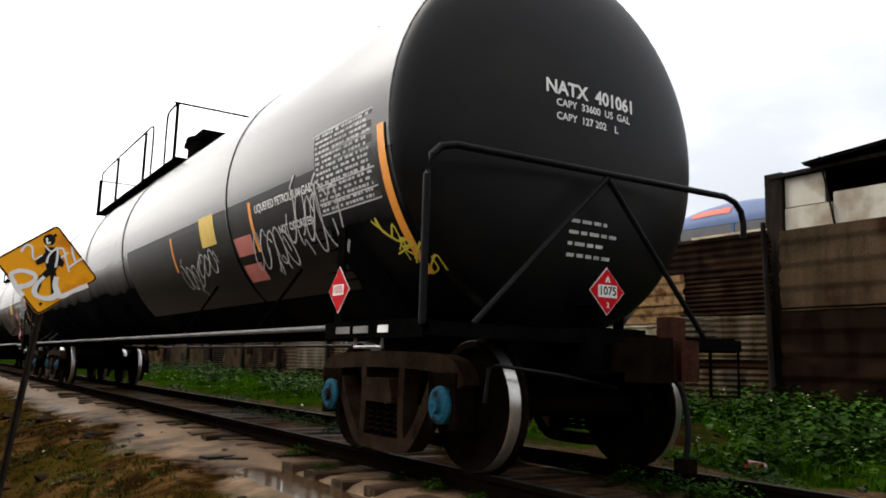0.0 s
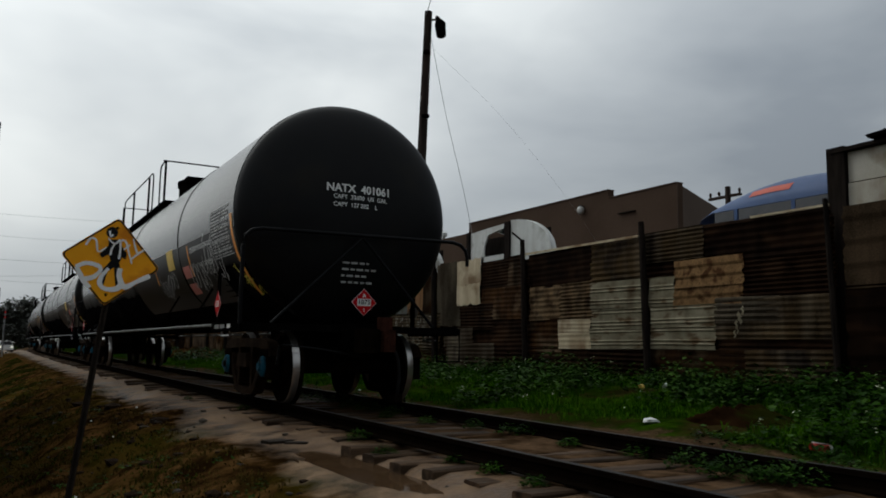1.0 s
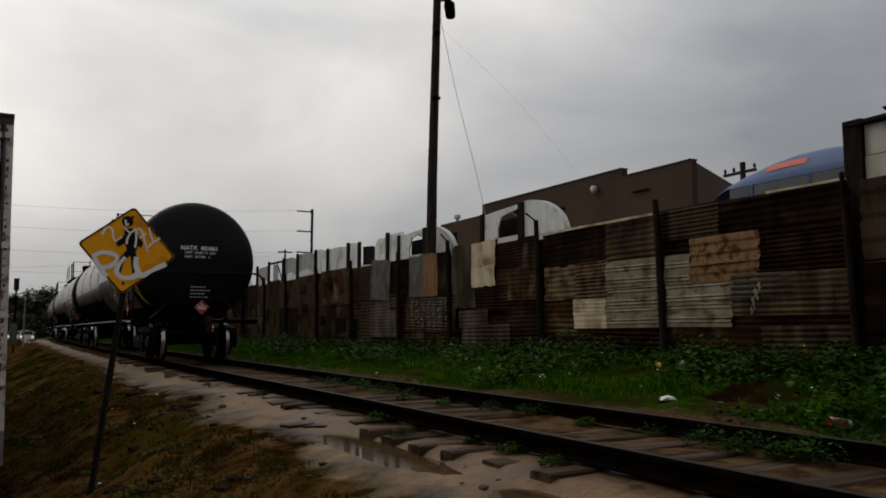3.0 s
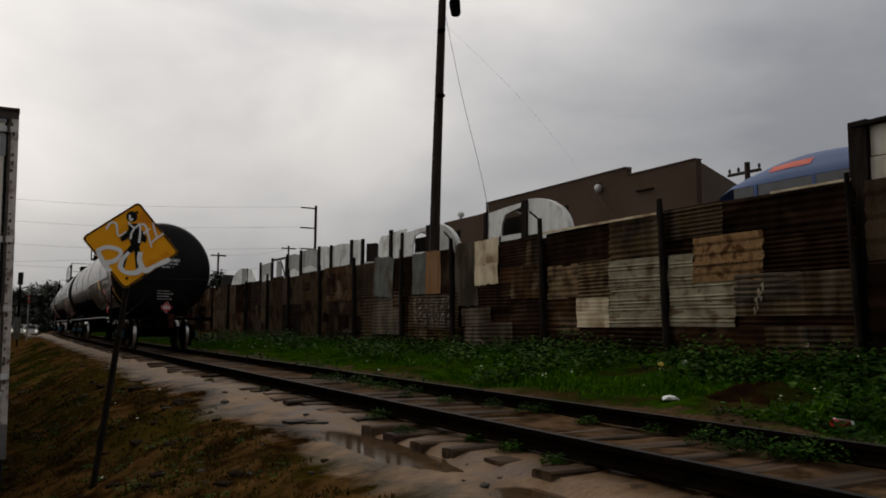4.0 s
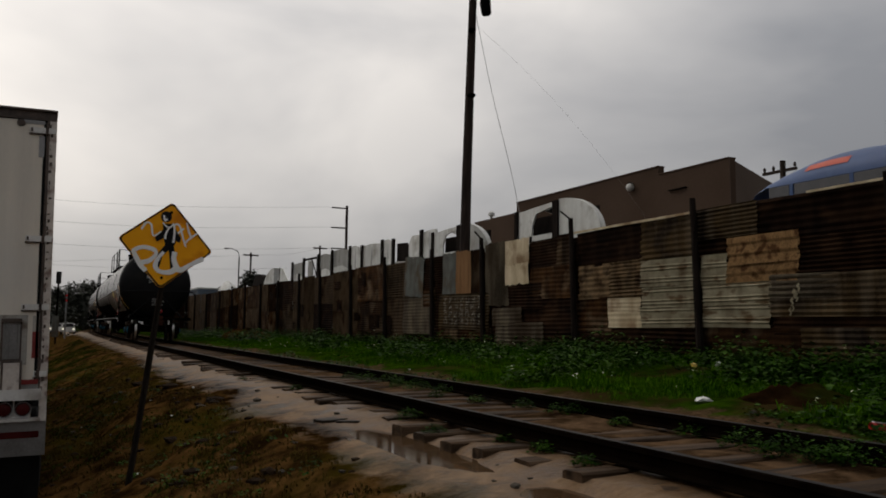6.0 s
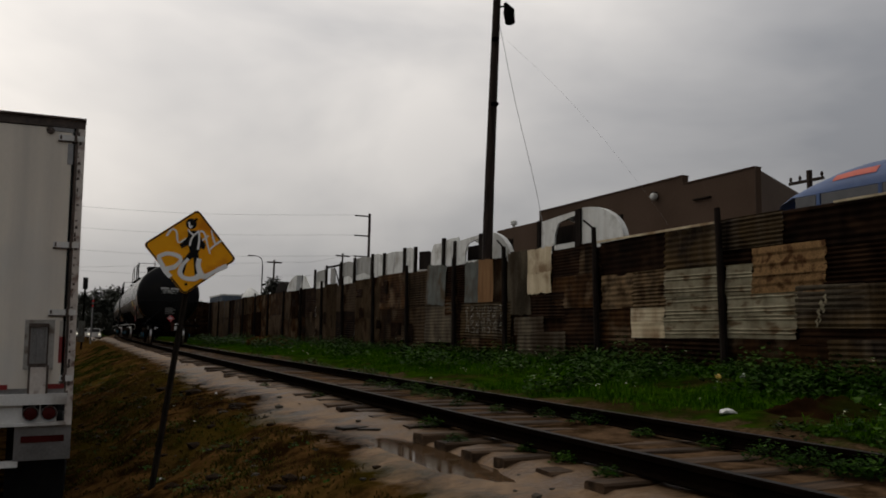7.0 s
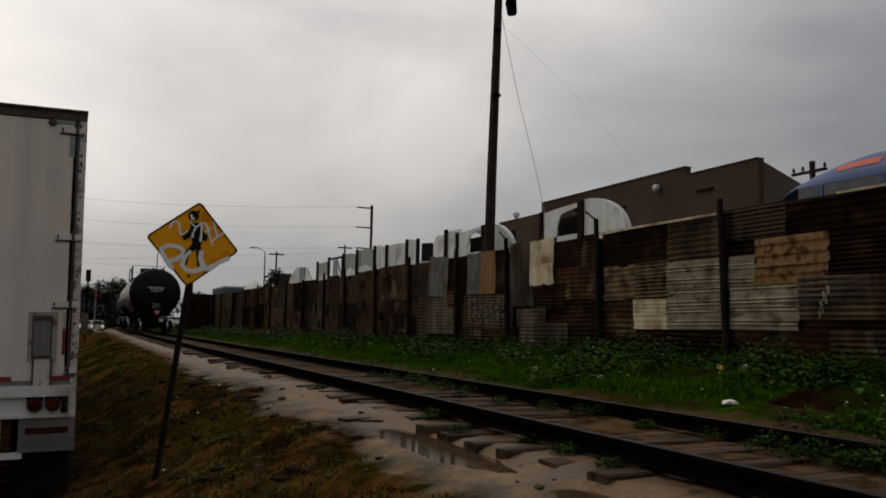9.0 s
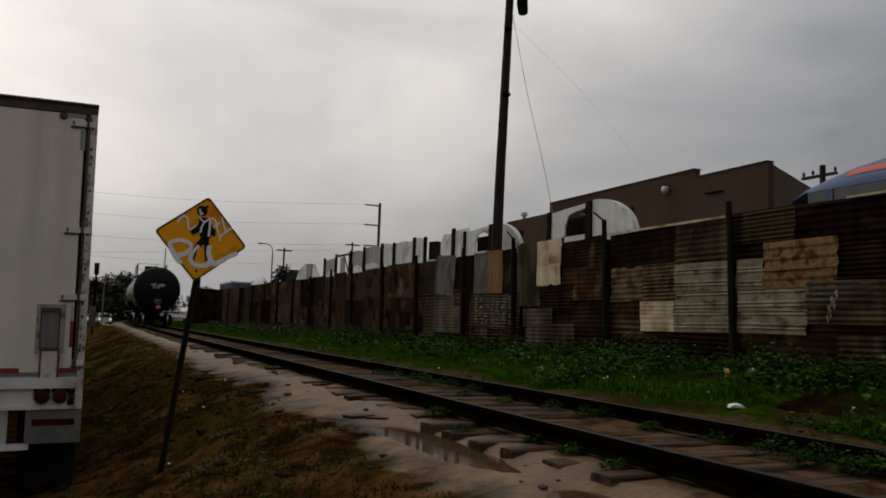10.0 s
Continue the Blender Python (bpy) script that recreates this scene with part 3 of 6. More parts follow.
def make_track():
    prof = [(-0.06, -0.132), (0.06, -0.132), (0.06, -0.12), (0.012, -0.104), (0.012, -0.045), (0.036, -0.035), (0.036, -0.004), (0.03, 0.0),
            (-0.03, 0.0), (-0.036, -0.004), (-0.036, -0.035), (-0.012, -0.045), (-0.012, -0.104), (-0.06, -0.12)]
    for side in (-0.77, 0.79):
        s, h = Shape(), Shape()
        ys = [-30.0, 50.0] + [50.0 + 5 * k for k in range(1, 40)]
        n = len(prof)
        s.add([(TRACK_X + side + bend(y) + a, y, b) for y in ys for a, b in prof], [(i * n + k, i * n + (k + 1) % n, (i + 1) * n + (k + 1) % n, (i + 1) * n + k) for i in range(len(ys) - 1) for k in range(n)])
        rail = tagged(part("rail", s, RAIL_SIDE), "rusty steel rail on timber sleepers", "rail", "rails of the track", "structure")
        h.add([(TRACK_X + side + bend(y) + a, y, 0.003) for y in ys for a in (-0.028, 0.028)], [(2 * i, 2 * i + 1, 2 * i + 3, 2 * i + 2) for i in range(len(ys) - 1)])
        part("rail_head", h, RAIL_TOP, rail, "worn running surface")
    n, timbers = 8, []
    for kind in range(4):
        vs, fs = [], []
        for i in range(n + 1):
            u = -1.22 + 2.44 * i / n
            end = 1 if i in (0, n) else 0
            w = 0.122 + 0.012 * noise.noise((i * 2.1, kind * 3.3, 0)) - 0.012 * end
            h = 0.01 * noise.noise((i * 1.7, 4, kind)) - 0.006 * end
            skew = 0.02 * noise.noise((i, 8, kind * 2.2))
            e = 0.06 * noise.noise((i * 5, 1, kind)) * end
            vs += [(u + e, -w + skew, -0.14), (u + e, -w + 0.006 + skew, -0.014 + h), (u + e, -w + 0.022 + skew, h), (u - e, w - 0.024 + skew, h - 0.003), (u - e, w - 0.006 + skew, h - 0.015), (u - e, w + skew, -0.14)]
        for i in range(n):
            fs += [(6 * i + q, 6 * i + q + 1, 6 * i + q + 7, 6 * i + q + 6) for q in range(5)]
        fs += [(5, 4, 3, 2, 1, 0), tuple(6 * n + q for q in range(6))]
        timbers.append(Shape().add(vs, fs).mesh("sleeper", SLEEPER, 35))
    y, k = -8.0, 0
    while y < 150:
        ob = new("sleeper", timbers[k % 4])
        ob.matrix_basis = pose(TRACK_X + bend(y) + rng.uniform(-0.14, 0.14), y + rng.uniform(-0.05, 0.05), -0.147 + rng.uniform(-0.018, 0.002), rng.uniform(-2, 2), rng.uniform(-0.7, 0.7), rng.uniform(-4, 4))
        ob.scale = (rng.uniform(0.95, 1.04), rng.uniform(0.85, 1.2), 1)
        tagged(ob, "weathered timber railway sleeper half sunk in earth", "sleeper", "sleepers of the track", "structure")
        y += 0.53
        k += 1


make_track()


# ---- patchwork fence of scrap sheets ----
FENCE_X = 11.5


def corrugated(w, h, across, pitch=0.105, depth=0.02, seed=0, form="wave"):
    """A sheet w by h in the y-z plane about its middle; across: the ridges lie level. Edges slightly torn and bent.
    form: wave; rib, flat pans between narrow ribs; lap and plank, ledges like lapped boards."""
    r = random.Random(seed)
    pitch, depth = pitch * r.uniform(0.72, 1.25), depth * r.uniform(0.5, 1.05)
    span = h if across else w
    if form == "rib":
        pitch, depth = 0.26, 0.022
    elif form == "lap":
        pitch, depth = 0.2, 0.03
    elif form == "plank":
        pitch, depth = 0.36, 0.035
    n = max(8, int(span / pitch * {"wave": 4, "rib": 22}.get(form, 8)))
    m = 6
    vs, fs = [], []
    for i in range(n + 1):
        a = -span / 2 + span * i / n
        turn_ = ((a + span / 2) / pitch) % 1.0
        d = depth * math.sin(2 * math.pi * turn_)
        if form == "rib":
            d = -depth * max(0.0, 1 - abs(abs(turn_ - 0.5) - 0.13) / 0.08)
        elif form in ("lap", "plank"):
            d = depth * (turn_ - 0.5)
        for j in range(m + 1):
            b = -0.5 + j / m
            length = w if across else h
            bb = b * length
            if j in (0, m):
                bb += r.uniform(-0.02, 0.02) + 0.05 * noise.noise((a * 4, j, seed))
            bend = 0.03 * noise.noise((a * 1.5 + seed, b * 2.0, seed * 0.37))
            vs.append((d + bend, bb, a) if across else (d + bend, a, bb))
    for i in range(n):
        fs += [(i * (m + 1) + j, i * (m + 1) + j + 1, (i + 1) * (m + 1) + j + 1, (i + 1) * (m + 1) + j) for j in range(m)]
    k = len(vs)
    vs += [(x + 0.004, y, z) for x, y, z in vs]
    fs += [tuple(reversed([i + k for i in f])) for f in fs]
    return Shape().add(vs, fs)


def make_fence():
    fence = thing("fence", "tall patchwork fence of rusty corrugated scrap sheets on posts", "fence", kind="structure")
    posts = [3.7, 7.86, 11.97, 16.15, 20.75, 24.25, 28.5, 32.4, 36.8, 40.4, 44.7, 48.9, 53.3, 57.6, 62.2, 68, 74, 79, 84]
    for i, y in enumerate(posts):
        top = {0: 3.5, 1: 3.2, 2: 3.36, 3: 3.45, 4: 3.4}.get(i, 3.2 + 0.3 * rng.random())
        lean = rng.uniform(0.05, 0.25)
        s = Shape().tube([(FENCE_X - 0.11, y - lean * 0.5, -0.1), (FENCE_X - 0.1, y, 1.6), (FENCE_X - 0.09, y + lean * 0.6, top)], 0.07, 7, radii=[0.08, 0.075, 0.06] if i in (2, 3) else [0.055, 0.05, 0.04] if i < 2 else [0.085, 0.08, 0.065])
        part("fence_post", s, POST, fence, "dark leaning timber post", smooth=True)
        if i in (3, 4):
            part("post_arm", Shape().tube([(FENCE_X - 0.09, y + lean * 0.6, top - 0.03), (FENCE_X - 0.02, y + 0.65, top + 0.25)], 0.025, 6), POST, fence)
    # y from, y to, z from, z to, material, ridges level, proud
    sheets = [
        (12.14, 13.75, 2.18, 3.09, GREY_DARK, 1, 0), (10.5, 12.15, 2.5, 3.12, GREY_DARK, 1, 0.02), (7.9, 10.55, 2.3, 3.1, RUST_DARK, 1, 0),
        (11.96, 13.72, 1.64, 2.21, GALV, 1, 0.05), (11.97, 13.70, 1.18, 1.70, GALV, 1, 0.04), (11.95, 13.76, 0.78, 1.22, GALV, 1, 0.03),
        (11.24, 11.93, 1.6, 2.2, GALV, 1, 0.03), (9.60, 11.22, 1.95, 2.48, TAN, 1, 0.05), (9.63, 11.26, 1.58, 1.98, TAN, 1, 0.04),
        (10.22, 11.86, 1.20, 1.62, GALV, 1, 0.05), (10.24, 11.9, 0.79, 1.24, GALV, 1, 0.04),
        (7.87, 10.25, 0.98, 1.70, GREY_DARK, 1, 0.045), (8.9, 10.22, 1.3, 1.72, GREY_MID, 1, 0.05), (7.89, 10.2, 0.62, 1.04, RUST_DARK, 1, 0.0), (7.86, 9.66, 1.6, 2.36, RUST_DARK, 1, 0.02),
        (9.6, 11.95, 0.35, 0.8, RUST_MID, 1, 0.0), (7.9, 9.62, 0.3, 0.8, GREY_DARK, 1, 0.03), (11.2, 13.8, 2.1, 2.6, RUST_DARK, 1, -0.03),
        (13.72, 14.88, 1.1, 1.43, PALE, 1, 0.05), (13.74, 14.86, 0.77, 1.12, PALE, 1, 0.04), (14.78, 16.02, 1.44, 2.25, PATCHY, 1, 0.02),
        (13.66, 14.82, 1.42, 2.26, PATCHY, 1, 0.03), (13.72, 16.1, 2.2, 3.06, RUST_DARK, 1, 0), (14.8, 16.1, 0.6, 1.48, RUST_MID, 1, 0),
        (13.7, 16.1, 0.2, 0.82, RUST_DARK, 1, -0.01), (11.9, 13.8, 0.2, 0.85, RUST_DARK, 1, -0.01),
        (16.2, 18.25, 1.5, 2.34, RUST_MID, 1, 0.02), (16.05, 17.72, 0.4, 1.53, RUST_DARK, 1, 0), (16.95, 18.33, 2.28, 3.06, RUST_DARK, 1, 0),
        (16.3, 16.98, 2.28, 3.1, RUST_MID, 1, 0.02), (18.26, 19.51, 2.46, 3.17, PALE, 0, 0.05), (18.27, 19.5, 1.93, 2.49, PALE, 0, 0.06), (19.34, 20.72, 1.36, 3.2, GREY_MID, 0, 0.03),
        (20.76, 21.75, 1.7, 3.1, RUST_MID, 0, 0.02), (21.62, 22.6, 1.76, 3.12, ORANGE_WOOD, 0, 0.04), (22.6, 23.6, 1.77, 3.12, BLUE_GREY, 0, 0.03),
        (20.45, 23.8, 0.68, 1.78, GREY_DARK, 1, 0.05), (18.66, 20.25, 0.8, 1.3, GREY_MID, 1, 0.04), (17.6, 20.1, 0.38, 0.88, GREY_MID, 1, 0.03),
        (17.66, 19.4, 1.25, 1.96, RUST_DARK, 1, 0.02), (20.4, 23.9, 0.2, 0.72, RUST_MID, 1, 0.0), (25.05, 26.7, 1.8, 3.2, BLUE_GREY, 0, 0.06),
        (24.55, 26.85, 0.5, 1.86, GREY_MID, 1, 0.03), (23.6, 25.1, 1.6, 3.1, RUST_DARK, 1, 0), (23.7, 24.7, 0.3, 1.8, RUST_DARK, 1, 0),
        (26.7, 28.9, 1.7, 3.1, RUST_FAR, 1, 0.0), (26.8, 28.8, 0.3, 1.8, RUST_FAR, 1, 0.01)]
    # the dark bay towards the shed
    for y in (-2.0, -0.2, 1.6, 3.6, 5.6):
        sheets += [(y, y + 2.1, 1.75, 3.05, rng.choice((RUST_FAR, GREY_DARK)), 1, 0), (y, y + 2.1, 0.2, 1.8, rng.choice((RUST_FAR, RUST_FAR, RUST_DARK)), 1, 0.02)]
    y = 28.85
    while y < 86:
        w = rng.uniform(1.6, 3.4)
        cut = rng.uniform(1.3, 2.1)
        across = rng.random() < 0.7
        far_top = 3.12 + 0.007 * max(0.0, y - 40)
        for a, b in ((0.2, cut + 0.04), (cut, far_top + rng.uniform(-0.05, 0.07))):
            sheets.append((y, y + w + 0.05, a, b, rng.choice((RUST_FAR, RUST_FAR, RUST_FAR, RUST_MID, RUST_DARK)), across, rng.uniform(0, 0.04)))
        y += w
    light = [q for q in sheets if q[4] in (GALV, TAN, PALE, BLUE_GREY, ORANGE_WOOD)]
    tries = random.Random(8)
    extra = 0
    while extra < 18:
        y0, z0 = tries.uniform(7.9, 48), tries.uniform(0.3, 2.6)
        y1, z1 = y0 + tries.uniform(0.35, 1.2), z0 + tries.uniform(0.3, 0.75)
        if z1 > 3.08 or any(y0 < q[1] and y1 > q[0] and z0 < q[3] and z1 > q[2] for q in light):
            continue
        sheets.append((y0, y1, z0, z1, tries.choice((RUST_DARK, RUST_DARK, RUST_FAR, RUST_MID)), tries.random() < 0.75, 0.06 + 0.0006 * extra))
        extra += 1
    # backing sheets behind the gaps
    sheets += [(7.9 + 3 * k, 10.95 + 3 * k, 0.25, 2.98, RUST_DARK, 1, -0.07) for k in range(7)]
    for i, (y0, y1, z0, z1, m, across, proud) in enumerate(sheets):
        z0 = z0 - 0.2 if z0 < 0.42 else z0
        s = corrugated(y1 - y0, z1 - z0, across, seed=i, depth=0.02 if m not in (ORANGE_WOOD, PALE) else 0.006,
                       form="plank" if y1 < 8 else "lap" if m is TAN else "rib" if m is GALV else "wave")
        part("sheet", s, m, fence, smooth=60, m=pose(FENCE_X - proud, (y0 + y1) / 2, (z0 + z1) / 2, rng.uniform(-0.8, 0.8) + (4 if 25.0 < y0 < 25.2 else 0), 0, 0))
    # bright battens along the top, and a whitewashed scrawl
    part("top_batten", Shape().box(FENCE_X - 0.06, FENCE_X - 0.02, 12.2, 16.3, 3.06, 3.11), PALE, fence, "pale timber batten")
    part("top_batten", Shape().box(FENCE_X - 0.06, FENCE_X - 0.02, 7.9, 9.4, 3.08, 3.12), PALE, fence, "pale timber batten")
    s = Shape()
    for row in range(4):
        for k in range(7):
            y = 20.9 + k * 0.38 + rng.uniform(-0.05, 0.05)
            z = 1.58 - row * 0.22
            strokes_ = rng.sample((((0, -1), (0, 1)), ((0, 1), (1, 1)), ((0, 0), (0.9, 0)), ((1, -1), (1, 1)), ((0, 1), (1, -1)), ((0, -1), (1, -1))), 3)
            for (u0, v0), (u1, v1) in strokes_:
                s.ribbon([(y + 0.24 * u0 * 0.8, z + 0.075 * v0), (y + 0.12 * (u0 + u1) * 0.8, z + 0.04 * (v0 + v1)), (y + 0.24 * u1 * 0.8, z + 0.075 * v1)], 0.022, 0, lambda u, v, w: (FENCE_X - 0.075, u, v))
    part("scrawl", s, SCRAWL, fence, "unreadable white painted scrawl")
    s = Shape()
    for a, b, w in ((9.58, 1.55, 0.05), (9.66, 1.44, 0.09), (9.62, 1.38, 0.04), (9.72, 1.3, 0.06), (9.76, 1.14, 0.04), (9.7, 1.22, 0.03)):
        s.ribbon([(a, b), (a + 0.04, b - 0.04), (a + 0.0, b - 0.09), (a + 0.03, b - 0.14)], w, 0, lambda u, v, q: (FENCE_X - 0.085, u, v))
    part("paint_splash", s, GALV, fence, "pale paint splash")


make_fence()


# ---- behind the fence ----
def round_shell(y, z, sy, turn):
    """A side with an arched gap and a rounded nose."""
    arc = [(1.95 * math.cos(a), 1.15 * math.sin(a)) for a in (math.pi / 2 * k / 10 for k in range(11))]
    shell = thing("vehicle_shell", "white rounded fibreglass vehicle shell standing behind the fence", "vehicle shell", pose(13.0, y, z, 0, 0, turn), group="shells behind the fence")
    shell.scale = (1, sy, 1)
    part("nose_panel", Shape().prism([(-u, v) for u, v in arc] + [(0, -3.0), (-1.95, -3.0)], "x", 0.0, 0.05), SHELL, shell)
    part("door_post", Shape().box(-0.06, 0.0, 0.0, 0.28, -3.0, 1.12), POST, shell, "dark upright edge")
    part("rear_panel", Shape().prism([(1.55, -3.0), (2.25, -3.0), (2.25, 1.0), (1.3, 1.06), (0.28, 1.1), (0.28, 0.98), (0.7, 0.93), (1.25, 0.85), (1.45, 0.5)], "x", 0.0, 0.05), SHELL, shell)
    part("sill_panel", Shape().box(0.0, 0.05, 0.28, 1.6, -3.0, 0.2), SHELL, shell)
    part("tail_post", Shape().box(-0.05, 0.0, 2.22, 2.42, -3.0, 1.05), POST, shell, "dark upright edge")
    # dark sheet behind the arch in place of the shade inside
    part("lining", Shape().box(0.5, 0.55, -1.2, 2.25, -3.0, 0.85), POST, shell, "dark sheet for the shaded inside")
    top = [(-u, v) for u, v in reversed(arc)] + [(1.2, 1.08), (2.25, 1.0)]
    part("roof_skin", Shape().prism(top + [(u, v - 0.04) for u, v in reversed(top)], "x", 0.05, 0.18), SHELL, shell)


def bay_shell(y0, y1, top0, top1, style, pale=SHELL):
    """One gutted body from y0 to y1 with a dark upright at its far edge; style names what is left of its side."""
    base = 0.45
    shell = thing("vehicle_shell", {"window": "gutted white vehicle body with a dark arched gap", "panel": "upright pale vehicle side panel behind the fence",
                  "frame": "stripped vehicle frame with an open side", "split": "vehicle body grey above and white below", "sail": "white pointed sheet of a vehicle body",
                  "dome": "white rounded vehicle nose beside a dark hood"}[style], "vehicle shell", pose(13.0, y0, base), group="shells behind the fence")
    w, a, b = y1 - y0, top0 - base, top1 - base
    over = 3.2 - base
    if style == "window":
        part("side_panel", Shape().prism([(0, 0), (w * 0.42, 0), (w * 0.42, a - 0.35), (w * 0.36, a - 0.1), (w * 0.3, a), (0.04, a - 0.03), (0, a - 0.2)], "x", 0, 0.05), pale, shell)
        # the gap's shade is a dark sheet set a little back
        part("gap_lining", Shape().prism([(w * 0.4, 0), (w - 0.1, 0), (w - 0.1, b - 0.02), (w * 0.6, b - 0.08), (w * 0.46, b - 0.3), (w * 0.4, b - 0.6)], "x", 0.12, 0.17), POST, shell, "dark sheet for the shaded gap")
        part("low_panel", Shape().prism([(w * 0.44, 0), (w - 0.12, 0), (w - 0.14, over + 0.3), (w * 0.5, over + 0.22)], "x", 0.03, 0.08), pale, shell)
    elif style == "panel":
        part("side_panel", Shape().prism([(0, 0), (w - 0.1, 0), (w - 0.12, b), (w * 0.5, b + 0.04), (0.05, a - 0.03), (0, a - 0.15)], "x", 0, 0.05), pale, shell)
        part("seam", Shape().box(-0.01, 0.0, w * 0.45, w * 0.47, 0, a - 0.1), ALLOY, shell)
    elif style == "frame":
        part("sill_panel", Shape().prism([(0, 0), (w, 0), (w, over + 0.3), (0, over + 0.2)], "x", 0, 0.05), pale, shell)
        part("top_bar", Shape().prism([(0.05, a - 0.1), (w, b - 0.1), (w, b), (0.0, a)], "x", 0, 0.08), POST, shell)
        part("near_bar", Shape().box(-0.02, 0.05, 0.0, 0.16, 0, a - 0.08), POST, shell)
        part("half_panel", Shape().prism([(w * 0.3, 0), (w * 0.78, 0), (w * 0.74, b - 0.12), (w * 0.42, a - 0.2)], "x", 0.03, 0.08), pale, shell)
        part("brace", Shape().tube([(0.02, 0.15, over + 0.2), (0.02, w * 0.35, a - 0.3), (0.02, w * 0.5, a - 0.05)], 0.035, 6), POST, shell)
    elif style == "split":
        part("lower_panel", Shape().prism([(0, 0), (w * 0.5, 0), (w - 0.1, 0), (w - 0.1, over + 0.55), (w * 0.45, over + 0.6), (0, over + 0.3)], "x", 0.02, 0.07), pale, shell)
        part("upper_panel", Shape().prism([(0.1, over + 0.4), (w - 0.1, over + 0.5), (w - 0.1, b), (w * 0.5, b + 0.02), (0.12, a - 0.05)], "x", 0.04, 0.1), DULL_SHELL, shell, "dull grey upper panel")
        part("near_bar", Shape().box(-0.02, 0.05, 0.0, 0.14, 0, a - 0.05), POST, shell)
    elif style == "sail":
        part("sheet", Shape().prism([(0, 0), (w, 0), (w * 0.98, over + 0.2), (w * 0.75, b), (w * 0.55, b - 0.1), (w * 0.2, over + 0.45), (0, over + 0.1)], "x", 0, 0.05), pale, shell)
        part("edge", Shape().tube([(-0.01, w * 0.75, b), (-0.01, w * 0.8, over), (-0.01, w * 0.8, 0)], 0.04, 6), POST, shell)
    else:
        nose = [(w * 0.43 * math.sin(q), over + 0.1 + (a - over - 0.1) * math.cos(q)) for q in (math.pi / 2 * k / 8 for k in range(9))]
        part("nose", Shape().prism([(0, 0)] + nose + [(w * 0.43, 0)], "x", 0, 0.4), pale, shell)
        hood = [(w * 0.75 + w * 0.3 * math.cos(q), over + 0.1 + (b - over - 0.15) * math.sin(q)) for q in (math.pi * k / 10 for k in range(11))]
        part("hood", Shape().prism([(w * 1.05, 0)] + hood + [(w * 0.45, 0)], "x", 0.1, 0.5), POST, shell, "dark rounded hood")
    if style not in ("sail", "dome"):
        part("upright", Shape().box(-0.08, 0.02, w - 0.14, w + 0.06, 0, max(a, b) + 0.06), POST, shell, "dark upright edge")


def make_shells():
    round_shell(19.1, 3.32, 1.0, 0)
    round_shell(25.25, 3.28, 0.95, 2)
    for y0, y1, a, b, style, m in ((27.3, 28.66, 4.5, 4.45, "panel", SHELL), (28.75, 31.57, 4.42, 4.3, "window", SHELL), (31.7, 32.84, 4.42, 4.5, "panel", SHELL), (33.1, 35.43, 4.46, 4.48, "panel", SHELL),
                                   (35.7, 37.11, 4.5, 4.58, "panel", SHELL), (37.25, 39.91, 4.55, 4.62, "split", SHELL), (40.05, 42.3, 4.5, 4.58, "split", SHELL), (42.5, 45.1, 4.55, 4.58, "frame", DULL_SHELL),
                                   (45.3, 47.6, 4.5, 4.42, "split", SHELL), (48.2, 51.4, 4.1, 4.4, "sail", SHELL), (52.2, 58.6, 4.5, 4.4, "dome", SHELL)):
        bay_shell(y0, y1, a, b, style, m)


make_shells()


def make_far_yard():
    box = thing("container", "dull blue container standing behind the far fence", "container")
    part("body", Shape().box(13.2, 15.6, 84, 92, 0.4, 4.35), SIDE_BLUE, box)
    for k in range(10):
        part("rib", Shape().box(13.14, 13.2, 84.3 + 0.8 * k, 84.5 + 0.8 * k, 0.5, 4.25), SIDE_BLUE, box)
    part("roof_edge", Shape().box(13.12, 15.66, 83.94, 92.05, 4.35, 4.5), SHELL, box, "pale roof edge")
    heap = thing("covered_heap", "pale tarpaulin drawn over a heap behind the fence", "tarpaulin")
    n, m = 18, 8
    vs = []
    for i in range(n + 1):
        for j in range(m + 1):
            u, v = i / n * 2 - 1, j / m * 2 - 1
            vs.append((15.2 + 1.3 * v, 79 + 3.0 * u, 0.45 + 4.45 * max(0.0, 1 - u * u) ** 0.5 * max(0.0, 1 - v * v) ** 0.4 * (1 + 0.08 * noise.noise((u * 3, v * 3, 2)))))
    part("cover", Shape().add(vs, [(i * (m + 1) + j, i * (m + 1) + j + 1, (i + 1) * (m + 1) + j + 1, (i + 1) * (m + 1) + j) for i in range(n) for j in range(m)]), SHELL, heap, smooth=50)


make_far_yard()


